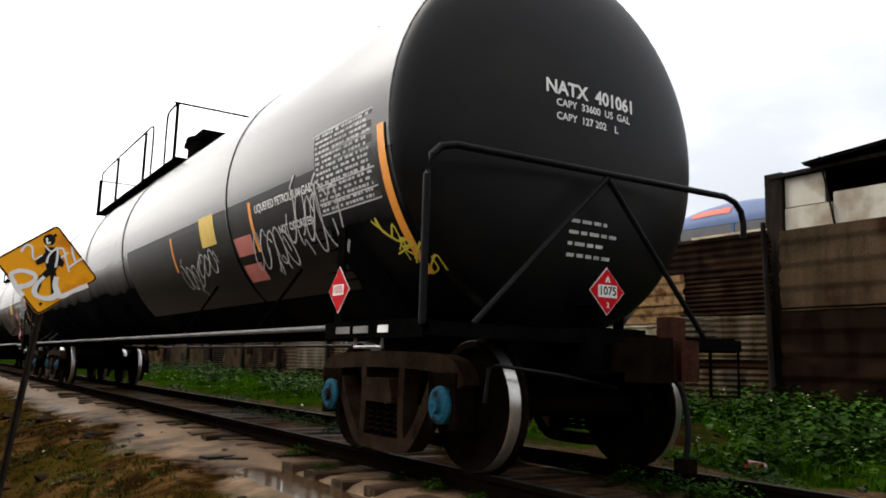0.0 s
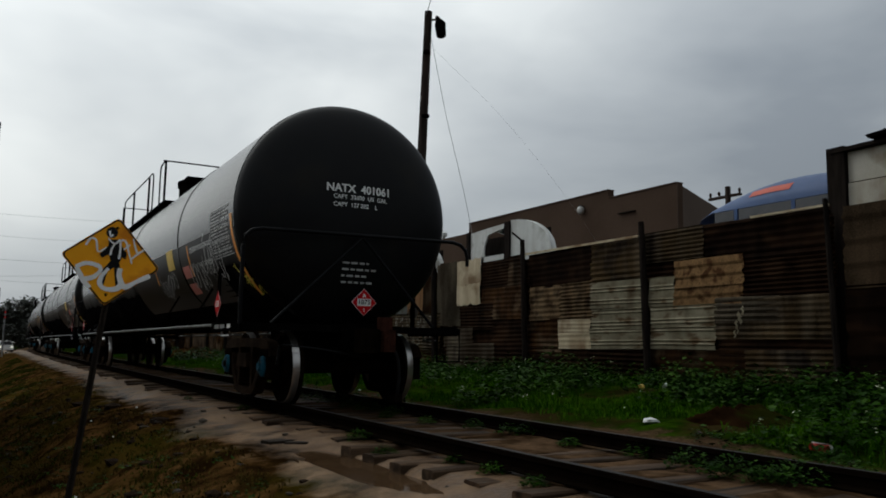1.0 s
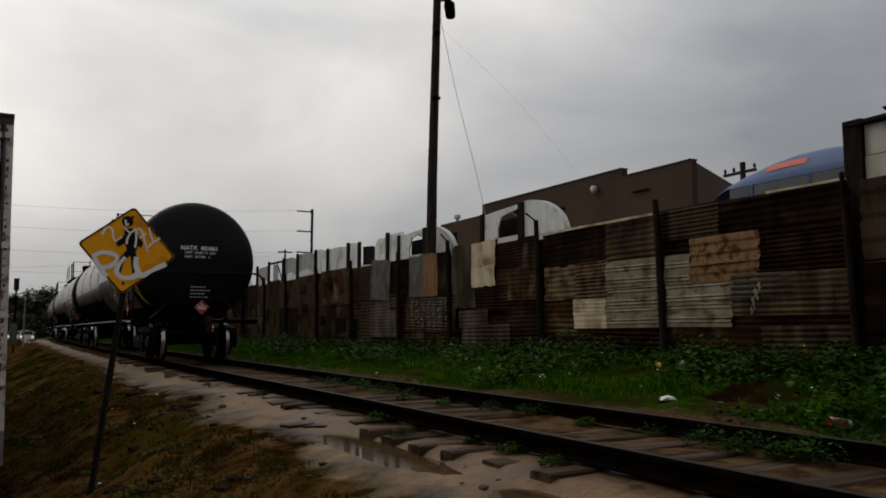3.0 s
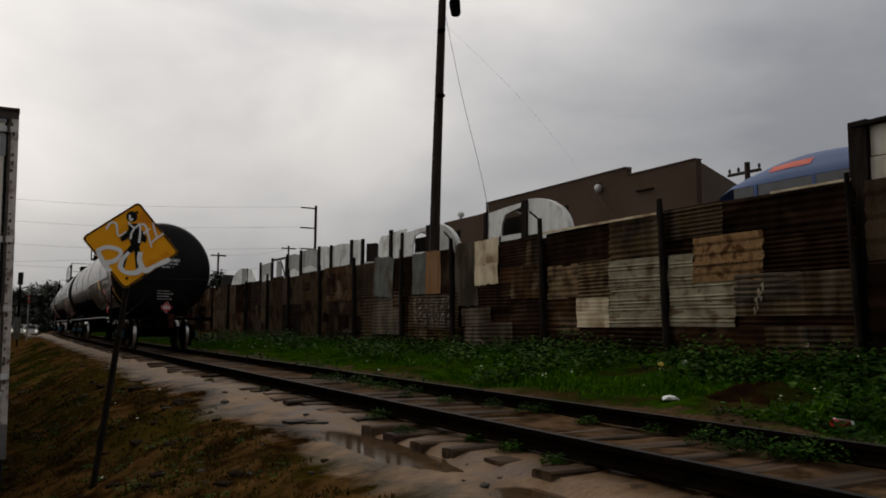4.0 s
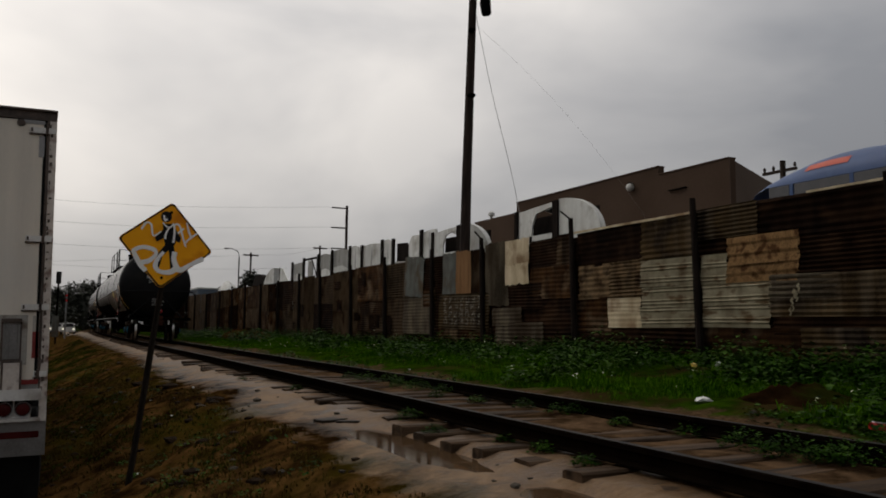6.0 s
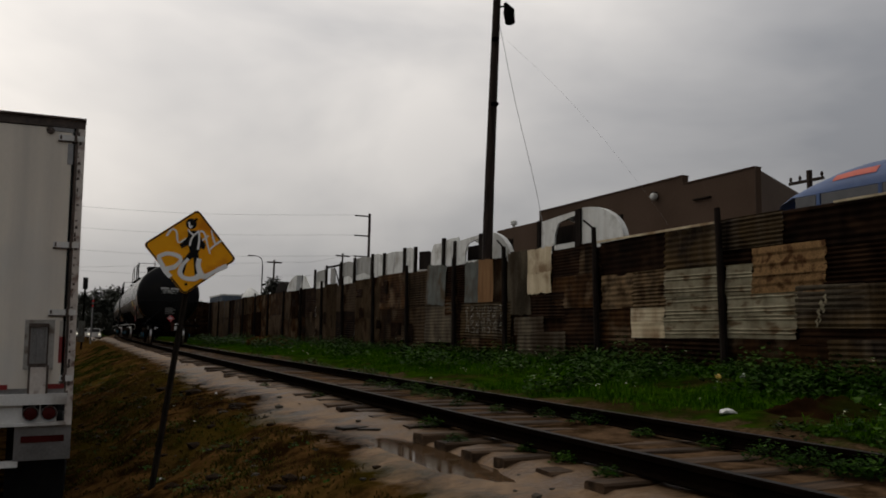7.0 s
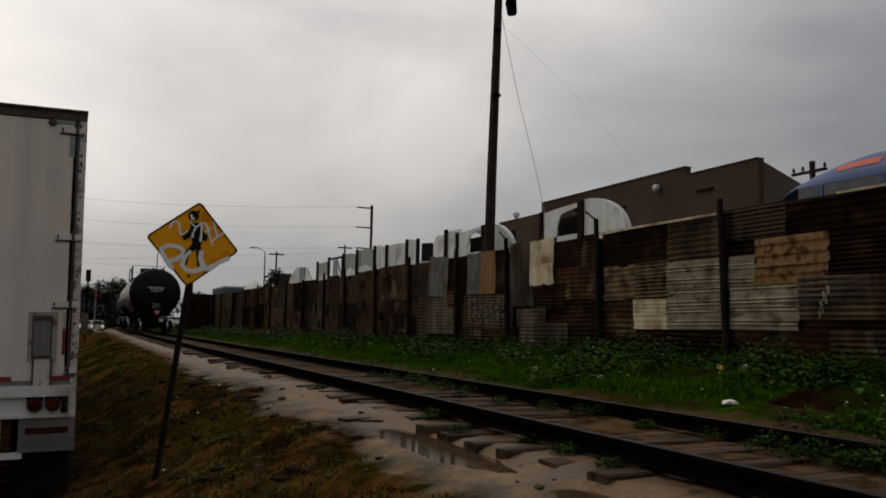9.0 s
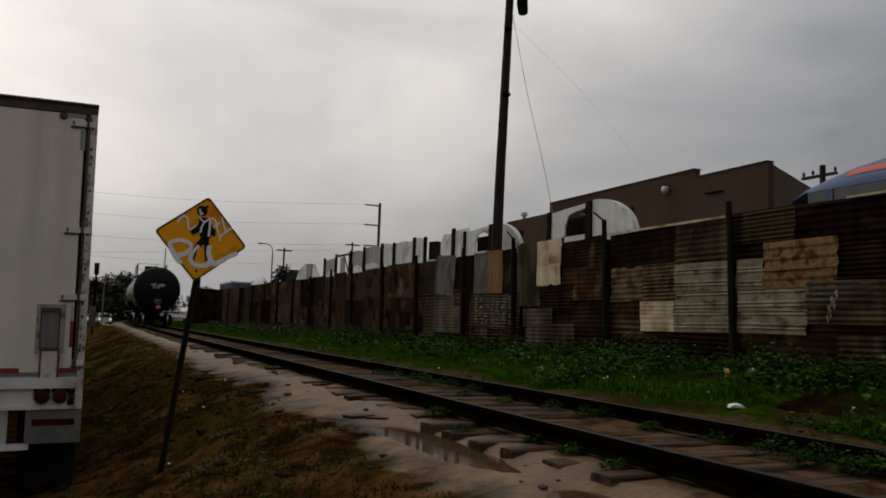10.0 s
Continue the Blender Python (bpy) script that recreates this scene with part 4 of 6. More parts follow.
def make_building():
    b = thing("warehouse", "large plain brown stuccoed warehouse behind the fence", "building")
    x = 30.0
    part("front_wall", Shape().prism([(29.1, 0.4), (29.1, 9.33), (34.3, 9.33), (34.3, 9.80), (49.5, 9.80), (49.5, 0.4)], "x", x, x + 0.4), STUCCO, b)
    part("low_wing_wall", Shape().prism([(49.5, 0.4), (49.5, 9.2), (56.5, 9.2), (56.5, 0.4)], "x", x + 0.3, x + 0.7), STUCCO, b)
    d = Vector((math.sin(radians(62)), math.cos(radians(62)), 0))
    s = Shape()
    a = Vector((x, 29.08, 0.4))
    o = Vector((0.1, 0.3, 0))
    q = a + d * 22
    s.add([a, q, q + Vector((0, 0, 8.9)), a + Vector((0, 0, 8.93)), a + o, q + o, q + o + Vector((0, 0, 8.9)), a + o + Vector((0, 0, 8.93))],
          [(0, 1, 2, 3), (4, 7, 6, 5), (0, 4, 5, 1), (1, 5, 6, 2), (2, 6, 7, 3), (3, 7, 4, 0)])
    part("end_wall", s, STUCCO_LIT, b, "end wall, its brighter light put into paler grey-brown")
    part("roof", Shape().add([(x + 0.3, 29.4, 9.1), (x + 19, 39.5, 9.1), (x + 19, 56, 9.1), (x + 0.3, 56, 9.1)], [(0, 1, 2, 3)]), STUCCO, b)
    part("roof_trim", Shape().box(x - 0.05, x + 0.45, 34.3, 49.5, 9.8, 9.86), STUCCO, b)
    part("roof_trim", Shape().box(x - 0.05, x + 0.45, 29.1, 34.3, 9.33, 9.39), STUCCO, b)
    lampo = part("round_lamp", Shape().lathe([(-0.25, 0.01), (-0.22, 0.12), (-0.1, 0.21), (0.04, 0.23), (0.16, 0.18), (0.22, 0.08), (0.23, 0.01)], "z", 16, (x - 0.22, 36.5, 8.95)), SHELL, b, "round white wall lamp", smooth=True)
    part("lamp_cap", Shape().box(x - 0.35, x, 36.45, 36.55, 9.18, 9.23), POST, lampo)
    part("wall_bracket", Shape().box(x - 0.15, x, 32.1, 33.4, 8.28, 8.34), POST, b, "dark wall bracket")
    part("roof_vent", Shape().lathe([(0, 0.01), (0, 0.12), (0.5, 0.12), (0.5, 0.28), (0.75, 0.26), (0.9, 0.02)], "z", 12, (x + 1, 55.0, 9.1)), SHELL, b, "small white roof vent", smooth=True)


make_building()


def make_poles():
    p = thing("utility_pole", "tall dark wooden utility pole with a floodlight", "utility pole")
    part("pole", Shape().tube([(12.66, 24.45, 0.0), (12.6, 24.1, 6), (12.58, 23.7, 12.45)], 0.17, 14, radii=[0.2, 0.17, 0.135]), POLE_WOOD, p, smooth=True)
    f = part("floodlight", Shape().tube([(12.78, 23.45, 12.2), (12.78, 23.2, 11.85), (12.78, 23.1, 11.4)], 0.12, 8, radii=[0.07, 0.2, 0.17]), BLACK_STEEL, p, "black floodlight", smooth=True)
    part("bracket", Shape().tube([(12.56, 23.75, 12.15), (12.76, 23.42, 12.1)], 0.035, 6), BLACK_STEEL, f)
    for z in (8.6, 10.9):
        part("pole_step", Shape().box(12.4, 12.62, 23.55, 23.72, z, z + 0.1), BLACK_STEEL, p)
    w = thing("guy_wire", "thin slack wire running down from the pole", "wire")
    part("strand", Shape().tube(bowed([(12.55, 23.45, 11.5), (12.9, 22.9, 8.6), (13.3, 22.2, 5.6), (13.6, 21.75, 3.0)]), 0.009, 5), CABLE, w)
    w = thing("overhead_wire", "thin wire leading up from the pole", "wire")
    part("strand", Shape().tube(bowed([(12.5, 23.7, 12.3), (10, 16, 14.5), (8, 8, 18)]), 0.012, 5), CABLE, w)
    w = thing("service_wire", "thin wire falling behind the fence", "wire")
    part("strand", Shape().tube(bowed([(12.6, 23.6, 11.2), (16.5, 24.6, 9.3), (21.0, 26.0, 6.5), (26, 28, 3)]), 0.0022, 5), CABLE, w)
    # far poles
    q = thing("power_pole", "slim far power pole with three cross arms", "utility pole")
    part("pole", Shape().tube([(30, 87.2, 0.0), (30, 87.2, 14.6)], 0.16, 8), POLE_WOOD, q)
    for z in (14.2, 11.9, 9.5):
        part("arm", Shape().box(28.2, 30, 87.1, 87.25, z, z + 0.14), POLE_WOOD, q)
    for k, z in enumerate((14.3, 12.0, 9.6, 7.4)):
        w = thing("power_line", "thin far power line against the sky", "wire", group="power lines")
        part("strand", Shape().tube(bowed([(28.4, 87, z), (8, 92, z - 0.7), (-20, 97, z), (-60, 105, z + 0.4)]), 0.011, 4), CABLE, w)
    q = thing("power_pole", "dark pole with a crossarm and insulators", "utility pole")
    part("pole", Shape().tube([(40, 34.5, 0.0), (40, 34.5, 11.2)], 0.17, 8), POLE_WOOD, q)
    part("arm", Shape().box(39.9, 40.1, 33.5, 36.0, 10.5, 10.66), POLE_WOOD, q)
    for y in (33.6, 35.2, 35.9):
        part("insulator", Shape().lathe([(0, 0.01), (0, 0.06), (0.1, 0.09), (0.22, 0.08), (0.3, 0.02)], "z", 8, (40, y, 10.7)), POLE_WOOD, q)
    for x, y, h in ((25.9, 118, 11.4), (36.4, 118, 13.0)):
        q = thing("power_pole", "far pole with a short crossarm", "utility pole", group="far poles")
        part("pole", Shape().tube([(x, y, 0), (x, y, h)], 0.14, 6), POLE_WOOD, q)
        part("arm", Shape().box(x - 1.1, x + 1.1, y - 0.1, y + 0.1, h - 0.5, h - 0.3), POLE_WOOD, q)
    q = thing("street_lamp", "slim far street lamp with a curved arm", "street lamp")
    part("pole", Shape().tube([(24.2, 118, 0), (24.2, 118, 10.6)], 0.09, 6), GRIMY_STEEL, q)
    part("arm", Shape().tube(bowed([(24.2, 118, 10.6), (24.0, 118, 11.4), (23.2, 118, 11.8), (22.6, 118, 11.8)], 4), 0.06, 6), GRIMY_STEEL, q)
    part("lamp_head", Shape().box(22.0, 22.8, 117.85, 118.15, 11.72, 11.9), ALLOY, q)
    for x, y, h, rr in ((9.8, 82.6, 8.0, 0.15), (8.6, 110, 9.5, 0.07)):
        q = thing("power_pole", "plain dark pole standing beyond the fence's end", "utility pole", group="far poles")
        part("pole", Shape().tube([(x, y, -0.4), (x, y, h)], rr, 8, radii=[rr * 1.1, rr * 0.85]), POLE_WOOD, q)
        part("cap", Shape().lathe([(h - 0.02, rr), (h + 0.06, rr * 0.7), (h + 0.08, 0.01)], "z", 8, (x, y, 0)), POLE_WOOD, q)
    for x0, x1, z0, z1 in ((-30, 25.9, 7.6, 11.0), (25.9, 36.4, 11.1, 12.6), (36.4, 60, 12.6, 14.0)):
        w = thing("power_line", "thin far power line against the sky", "wire", group="power lines")
        part("strand", Shape().tube(bowed([(x0, 118, z0), ((x0 + x1) / 2, 118, (z0 + z1) / 2 - 0.5), (x1, 118, z1)]), 0.014, 4), CABLE, w)


make_poles()


def make_blue_cover():
    t = thing("bus", "blue bus with a rounded roof, red mark and dark windows", "bus")
    ys = [14.75, 14.6, 14.25, 13.8, 13.2, 12.6, 12.0, 11.4, 10.6, 9.6, 8.6]
    tops = [3.98, 4.2, 4.52, 4.78, 4.96, 5.04, 5.04, 5.0, 4.94, 4.88, 4.8]
    base = 4.28

    def skin(y, a, lift=0.0):
        """a: 0 at the side's top edge, 1 at the roof's ridge."""
        top = float(np.interp(-y, [-v for v in ys], tops))
        low = min(base, top - 0.06)
        q = a * math.pi / 2
        return (15.9 + (1.35 + lift) * (1 - math.cos(q)) - lift, y, low + (top - low + lift) * math.sin(q))
    s, n, m = Shape(), len(ys), 10
    vs = [skin(y, j / m) for y in ys for j in range(m + 1)]
    s.add(vs, [(i * (m + 1) + j, i * (m + 1) + j + 1, (i + 1) * (m + 1) + j + 1, (i + 1) * (m + 1) + j) for i in range(n - 1) for j in range(m)])
    far_side = [(2 * 17.25 - x, y, z) for x, y, z in vs]
    s.add(far_side, [(i * (m + 1) + j, i * (m + 1) + j + 1, (i + 1) * (m + 1) + j + 1, (i + 1) * (m + 1) + j) for i in range(n - 1) for j in range(m)])
    part("roof", s, BLUE_CLOTH, t, "rounded blue roof", smooth=True)
    part("body", Shape().box(15.92, 18.58, 8.6, 14.3, 1.0, 3.7), BLUE_CLOTH, t)
    s = Shape()
    k = 8
    s.add([skin(13.15 - 1.15 * i / k, 0.24 + 0.16 * j / 2, 0.012) for i in range(k + 1) for j in range(3)], [(i * 3 + j, i * 3 + j + 1, (i + 1) * 3 + j + 1, (i + 1) * 3 + j) for i in range(k) for j in range(2)])
    part("red_mark", s, FADED_RED, t, "faded red painted mark")
    for y0, y1 in ((13.55, 14.15), (11.9, 13.4), (10.2, 11.8), (8.7, 10.1)):
        part("side_window", Shape().box(15.9, 15.95, y0, y1, 3.7, 4.27), DARK_GLASS, t)
    for y in (8.65, 10.15, 11.85, 13.48):
        part("window_post", Shape().box(15.89, 15.97, y - 0.05, y + 0.05, 3.7, 4.28), BLUE_CLOTH, t)
    for y in (9.6, 13.2):
        for x in (16.1, 18.4):
            part("wheel", Shape().lathe([(-0.14, 0.05), (-0.14, 0.5), (0.14, 0.5), (0.14, 0.05)], "x", 20, (x, y, 0.95)), RUBBER, t)


make_blue_cover()


def make_shed():
    s = thing("scrap_shed", "small shed of pale sheets under a flat dark roof", "shed")
    part("front_panel", Shape().box(11.98, 12.02, 7.18, 7.92, 3.52, 4.02), PALE_WALL, s, "cream board")
    part("front_panel", Shape().box(11.96, 12.0, 7.05, 7.92, 3.1, 3.5), PALE_WALL, s, "cream board")
    part("low_wall", Shape().box(12.0, 12.05, 2.6, 7.05, 3.0, 3.66), PALE_WALL, s, "white low wall under an open front")
    part("back_wall", Shape().box(14.9, 15.0, 2.6, 8.0, 0.05, 4.1), RUST_DARK, s, "dark back of the open front")
    part("corner_post", Shape().box(11.88, 12.02, 7.88, 8.2, 0.05, 4.12), POST, s)
    part("side_wall", Shape().box(12.02, 15.5, 8.05, 8.15, 0.05, 4.05), RUST_DARK, s)
    part("lower_wall", Shape().box(12.0, 12.08, 3.0, 7.9, 0.05, 3.1), RUST_DARK, s)
    part("flat_roof", Shape().prism([(8.1, 4.02), (8.15, 4.08), (3.0, 4.17), (3.0, 4.1)], "x", 11.85, 15.6), POST, s, "dark sheet roof")
    part("upper_roof", Shape().prism([(7.35, 4.1), (7.4, 4.16), (2.5, 4.5), (2.5, 4.43)], "x", 11.7, 15.6), BLACK_STEEL, s, "raised dark roof sheet")
    for y, y1 in ((7.0, 7.2), (6.1, 5.7)):
        part("strut", Shape().tube([(11.93, y, 3.1), (11.9, y1, 4.25)], 0.02, 6), POST, s)


make_shed()


# ---- warning sign ----
def make_sign():
    post_x, post_y = 0.735, 8.3
    g = ground_z(post_x, post_y)
    sign = thing("warning_sign", "yellow diamond warning sign sprayed with white graffiti on a leaning post", "road sign",
                 pose(post_x, post_y, g, 0, 6.6, 3))
    base = 1.46 - g
    part("post", Shape().prism([(-0.03, -0.02), (-0.012, 0.02), (0.012, 0.02), (0.03, -0.02), (0.018, -0.02), (0.0, 0.0), (-0.018, -0.02)], "z", -0.25, base + 0.38), SIGN_POST, sign, "dark steel channel post")
    tilt = pose(-0.022, 0, base + 0.06, 0, -0.6, 0) @ Matrix.Diagonal((1.06, 1, 1.012, 1))

    def diamond(h, c):
        pts = []
        for k in range(4):
            a = math.pi / 2 * k
            for t in (-1, 0, 1):
                b = a + math.pi / 4 * t
                d = Vector((math.cos(a), math.sin(a))) * (h - c * 1.414) + Vector((math.cos(b), math.sin(b))) * c
                pts.append((d.x, d.y))
        return pts
    plate = part("plate", Shape().prism(diamond(0.432, 0.035), "y", -0.03, -0.026), SIGN_YELLOW, sign, m=tilt)
    outer, inner = diamond(0.428, 0.034), diamond(0.408, 0.028)
    n = len(outer)
    s = Shape().add([(a, -0.0325, b) for a, b in outer] + [(a, -0.0325, b) for a, b in inner], [(i, (i + 1) % n, n + (i + 1) % n, n + i) for i in range(n)])
    part("border", s, SIGN_BLACK, plate, "black border line")
    at = lambda u, v, w: (u, -0.033 - w, v)
    s = Shape()
    head = [(-0.039 + 0.05 * math.cos(a), 0.276 + 0.054 * math.sin(a)) for a in (2 * math.pi * k / 20 for k in range(20))]
    s.add([at(u, v, 0) for u, v in head], [tuple(range(20))])
    for poly in ([(-0.059, 0.204), (0.045, 0.222), (0.08, 0.041), (0.061, -0.021), (-0.003, -0.016), (-0.041, 0.079)],
                 [(-0.047, 0.153), (-0.113, 0.051), (-0.088, 0.02), (-0.023, 0.071)], [(0.048, 0.183), (0.121, 0.097), (0.116, 0.043), (0.067, 0.059)],
                 [(-0.007, 0.011), (0.055, -0.018), (-0.019, -0.104), (-0.036, -0.254), (-0.075, -0.256), (-0.067, -0.098)],
                 [(0.021, -0.018), (0.071, -0.009), (0.127, -0.245), (0.076, -0.258)]):
        s.add([at(u, v, 0) for u, v in poly], [tuple(range(len(poly)))])
    part("pictogram", s, SIGN_BLACK, plate, "black walking shape")
    part("bolt", Shape().lathe([(-0.04, 0.001), (-0.04, 0.012), (-0.03, 0.014)], "y", 10, (0.003, 0, -0.322)), GRIMY_STEEL, plate)
    part("bolt", Shape().lathe([(-0.04, 0.001), (-0.04, 0.012), (-0.03, 0.014)], "y", 10, (0.001, 0, 0.328)), GRIMY_STEEL, plate)

    def strokes(lines, width, lift):
        s = Shape()
        for k, line in enumerate(lines):
            s.ribbon([(p[0], p[1]) for p in bowed([(u, v, 0) for u, v in line], 5)], width, lift + k * 0.0006, at)
        return s
    big = [[(-0.283, -0.099), (-0.245, -0.162), (-0.194, -0.232), (-0.145, -0.276)], [(-0.288, -0.104), (-0.211, -0.054), (-0.111, -0.06), (-0.081, -0.1), (-0.127, -0.171), (-0.21, -0.209)],
           [(-0.015, -0.069), (-0.06, -0.15), (-0.068, -0.224), (-0.016, -0.266), (0.072, -0.255), (0.12, -0.203)],
           [(0.084, -0.052), (0.085, -0.125), (0.123, -0.203), (0.162, -0.22), (0.237, -0.16), (0.352, -0.079)]]
    part("graffiti", strokes(big, 0.052, 0.002), SPRAY, plate, "thick white sprayed letters")
    thin = [[(-0.24, 0.114), (-0.211, 0.182), (-0.162, 0.177), (-0.129, 0.072), (-0.066, 0.124)], [(-0.064, 0.213), (-0.003, 0.172), (0.038, 0.221)], [(0.0, 0.173), (-0.02, 0.113), (-0.021, 0.057)],
            [(0.041, 0.215), (0.055, 0.125), (0.057, 0.033)], [(0.05, 0.217), (0.091, 0.208), (0.134, 0.105), (0.175, 0.01)], [(0.083, 0.13), (0.132, 0.188)],
            [(0.151, 0.25), (0.178, 0.176), (0.211, 0.111)], [(0.164, 0.052), (0.201, 0.101), (0.261, 0.163)], [(-0.063, 0.288), (-0.047, 0.236), (-0.029, 0.258)]]
    part("graffiti", strokes(thin, 0.022, 0.005), SPRAY, plate, "thin white sprayed letters")


make_sign()


# ---- parked box trailer ----
def make_trailer():
    x1, x0, y0, zt = -0.005, -2.6, 9.06, 2.905
    t = thing("box_trailer", "dirty white box trailer leaning slightly, seen from its rear doors", "trailer", pose(0, 0, 0, 0, -1.05, 0))
    part("box", Shape().box(x0 + 0.05, x1 - 0.02, y0 + 0.12, y0 + 13.5, 0.0, zt - 0.03), TRAILER, t)
    frame_ = part("rear_post", Shape().box(x1 - 0.068, x1, y0, y0 + 0.14, -0.25, zt - 0.1), FLAKING, t, "flaking white rear post")
    part("rear_post", Shape().box(x0, x0 + 0.068, y0, y0 + 0.14, -0.25, zt - 0.1), FLAKING, t, "flaking white rear post")
    part("header_bar", Shape().box(x0, x1, y0 - 0.004, y0 + 0.14, zt - 0.1, zt).box(x0, x1 + 0.004, y0 - 0.03, y0 + 0.16, zt - 0.012, zt + 0.008), TRAILER_DARK, t, "rusty dark header bar")
    for edge in (x1 - 0.078, x0 + 0.078):
        part("rust_seam", Shape().box(edge - 0.014, edge + 0.012, y0 - 0.002, y0 + 0.05, 0.0, zt - 0.1), TRAILER_DARK, frame_, "dark rusty seam")
    for k in range(34):
        z = 0.05 + k * 0.081 + rng.uniform(-0.03, 0.03)
        w, h = rng.uniform(0.008, 0.034), rng.uniform(0.015, 0.06)
        u = x1 - 0.066 + rng.uniform(0, 0.012)
        part("rust_patch", Shape().prism([(u, z), (u + w, z + h * 0.2), (u + w * 0.8, z + h), (u, z + h * 0.9)], "y", y0 - 0.003, y0 + 0.01), TRAILER_DARK, frame_, "rust spot")
    for a, b in ((x0 + 0.11, (x0 + x1) / 2 - 0.008), ((x0 + x1) / 2 + 0.008, x1 - 0.11)):
        d = part("rear_door", Shape().box(a, b, y0 + 0.01, y0 + 0.06, 0.12, zt - 0.11), TRAILER, t)
        right = b > x1 - 0.2

        def bit(name, u0, u1, v0, v1, deep, m, label="", under=None, right=right, a=a, b=b, d=d):
            """A plate on the door; u runs inwards from the hinged edge."""
            lo, hi = (b - u1, b - u0) if right else (a + u0, a + u1)
            return part(name, Shape().box(lo, hi, y0 + 0.01 - deep, y0 + 0.012, v0, v1), m, under or d, label)
        bit("door_seal", -0.012, 0.012, 0.12, zt - 0.12, 0.004, RUBBER)
        for z, ln in ((2.668, 0.14), (1.55, 0.14), (0.858, 0.15), (0.19, 0.02)):
            h = bit("hinge", -0.1, ln, z, z + 0.058, 0.022, WHITE_STEEL)
            # dark strip that draws the shadow under each hinge
            bit("hinge_plate", -0.04, ln + 0.004, z - 0.014, z, 0.018, TRAILER_DARK, "painted shadow under the hinge", h)
            bit("hinge_bolt", ln - 0.03, ln - 0.012, z + 0.012, z + 0.05, 0.03, TRAILER_DARK, "rusty bolt", h)
            hx = b + 0.02 if right else a - 0.02
            part("hinge_pin", Shape().tube([(hx, y0 - 0.016, z - 0.012), (hx, y0 - 0.016, z + 0.07)], 0.014, 8), TRAILER_DARK, h)
        bit("corner_patch", 0.0, 0.05, 2.42, 2.64, 0.006, ALLOY, "grey patch plate")
        bit("corner_patch", 0.0, 0.2, 2.76, 2.8, 0.006, ALLOY, "grey patch plate")
        bit("lock_recess", 0.085, 0.355, 0.313, 0.809, 0.008, RECESS, "worn grey lock plate")
        bit("lock_case", 0.135, 0.318, 0.35, 0.773, 0.012, TRAILER_DARK, "dark recess rim")
        case = bit("lock_face", 0.15, 0.3, 0.37, 0.735, 0.018, ALLOY, "ribbed lock face")
        for k in range(4):
            bit("lock_rib", 0.165 + 0.036 * k, 0.178 + 0.036 * k, 0.38, 0.73, 0.026, ALLOY, "", case)
        bit("lock_hood", 0.14, 0.31, 0.735, 0.765, 0.05, TRAILER_DARK, "dark lock hood")
        bit("handle_rim", 0.122, 0.305, -0.03, 0.355, 0.045, TRAILER_DARK, "rusty handle edge")
        bit("lock_handle", 0.142, 0.285, -0.02, 0.335, 0.056, FLAKING, "flaking white lock handle")
        bit("reflective_tape", -0.015, 0.042, 0.375, 0.64, 0.004, TAPE_RED, "red reflective tape")
        bit("reflective_tape", -0.015, 0.042, 0.64, 0.8, 0.004, TAPE_WHITE, "dull white reflective tape")
    part("sill_band", Shape().box(x0 + 0.08, x1 - 0.08, y0 - 0.004, y0 + 0.02, 0.07, 0.125), ALLOY, t, "grimy grey band")
    part("marker_lamp", Shape().lathe([(-0.03, 0.002), (-0.025, 0.035), (0.0, 0.04)], "y", 12, (x1 - 0.33, y0 + 0.01, zt - 0.14)), TRAILER_DARK, t)
    sill = part("rear_sill", Shape().box(x0, x1 - 0.05, y0 - 0.05, y0 + 0.12, -0.035, 0.072).box(x0, x1 - 0.05, y0 - 0.02, y0 + 0.1, -0.245, -0.215), WHITE_STEEL, t, "white rear sill")
    for a, b in ((x1 - 0.76, x1 - 0.59), (x1 - 0.24, x1 - 0.085), (x0 + 0.59, x0 + 0.76), (x0 + 0.085, x0 + 0.24), (x0 + 1.1, x0 + 1.3)):
        part("tape", Shape().box(a, b, y0 - 0.01, y0 - 0.004, 0.118, 0.166), TAPE_RED, sill, "red reflective tape")
    part("light_panel", Shape().box(x0, x1 - 0.14, y0, y0 + 0.06, -0.215, -0.035), WHITE_STEEL, t)
    for x in (x1 - 0.208, x1 - 0.372, x0 + 0.208, x0 + 0.372):
        part("lamp_box", Shape().box(x - 0.075, x + 0.075, y0 - 0.014, y0, -0.14, -0.036), RUBBER, t)
        part("tail_lamp", Shape().lathe([(-0.05, 0.002), (-0.045, 0.055), (-0.02, 0.066), (0.03, 0.066)], "y", 20, (x, y0, -0.125)), LENS, t, "round dark red tail lamp", smooth=True)
        part("lamp_ring", Shape().lathe([(-0.03, 0.066), (-0.034, 0.075), (0.0, 0.078)], "y", 20, (x, y0, -0.125)), ALLOY, t, smooth=True)
    for a, b in ((x0 + 0.01, x0 + 0.51), (x1 - 0.51, x1 - 0.0)):
        part("bumper_plate", Shape().box(a, b, y0 + 0.02, y0 + 0.05, -0.585, -0.25), ALLOY, t)
        part("bumper_mark", Shape().box(a + 0.06, b - 0.06, y0 + 0.014, y0 + 0.02, -0.41, -0.345), LENS, t, "dull red mark")
    for x in (x1 - 0.745, x0 + 0.67):
        part("bumper_post", Shape().box(x, x + 0.075, y0 + 0.03, y0 + 0.12, -0.6, -0.22), WHITE_STEEL, t)
    part("under_bar", Shape().box(x0 + 0.47, x1 - 0.47, y0 + 0.02, y0 + 0.12, -0.645, -0.59), WHITE_STEEL, t)
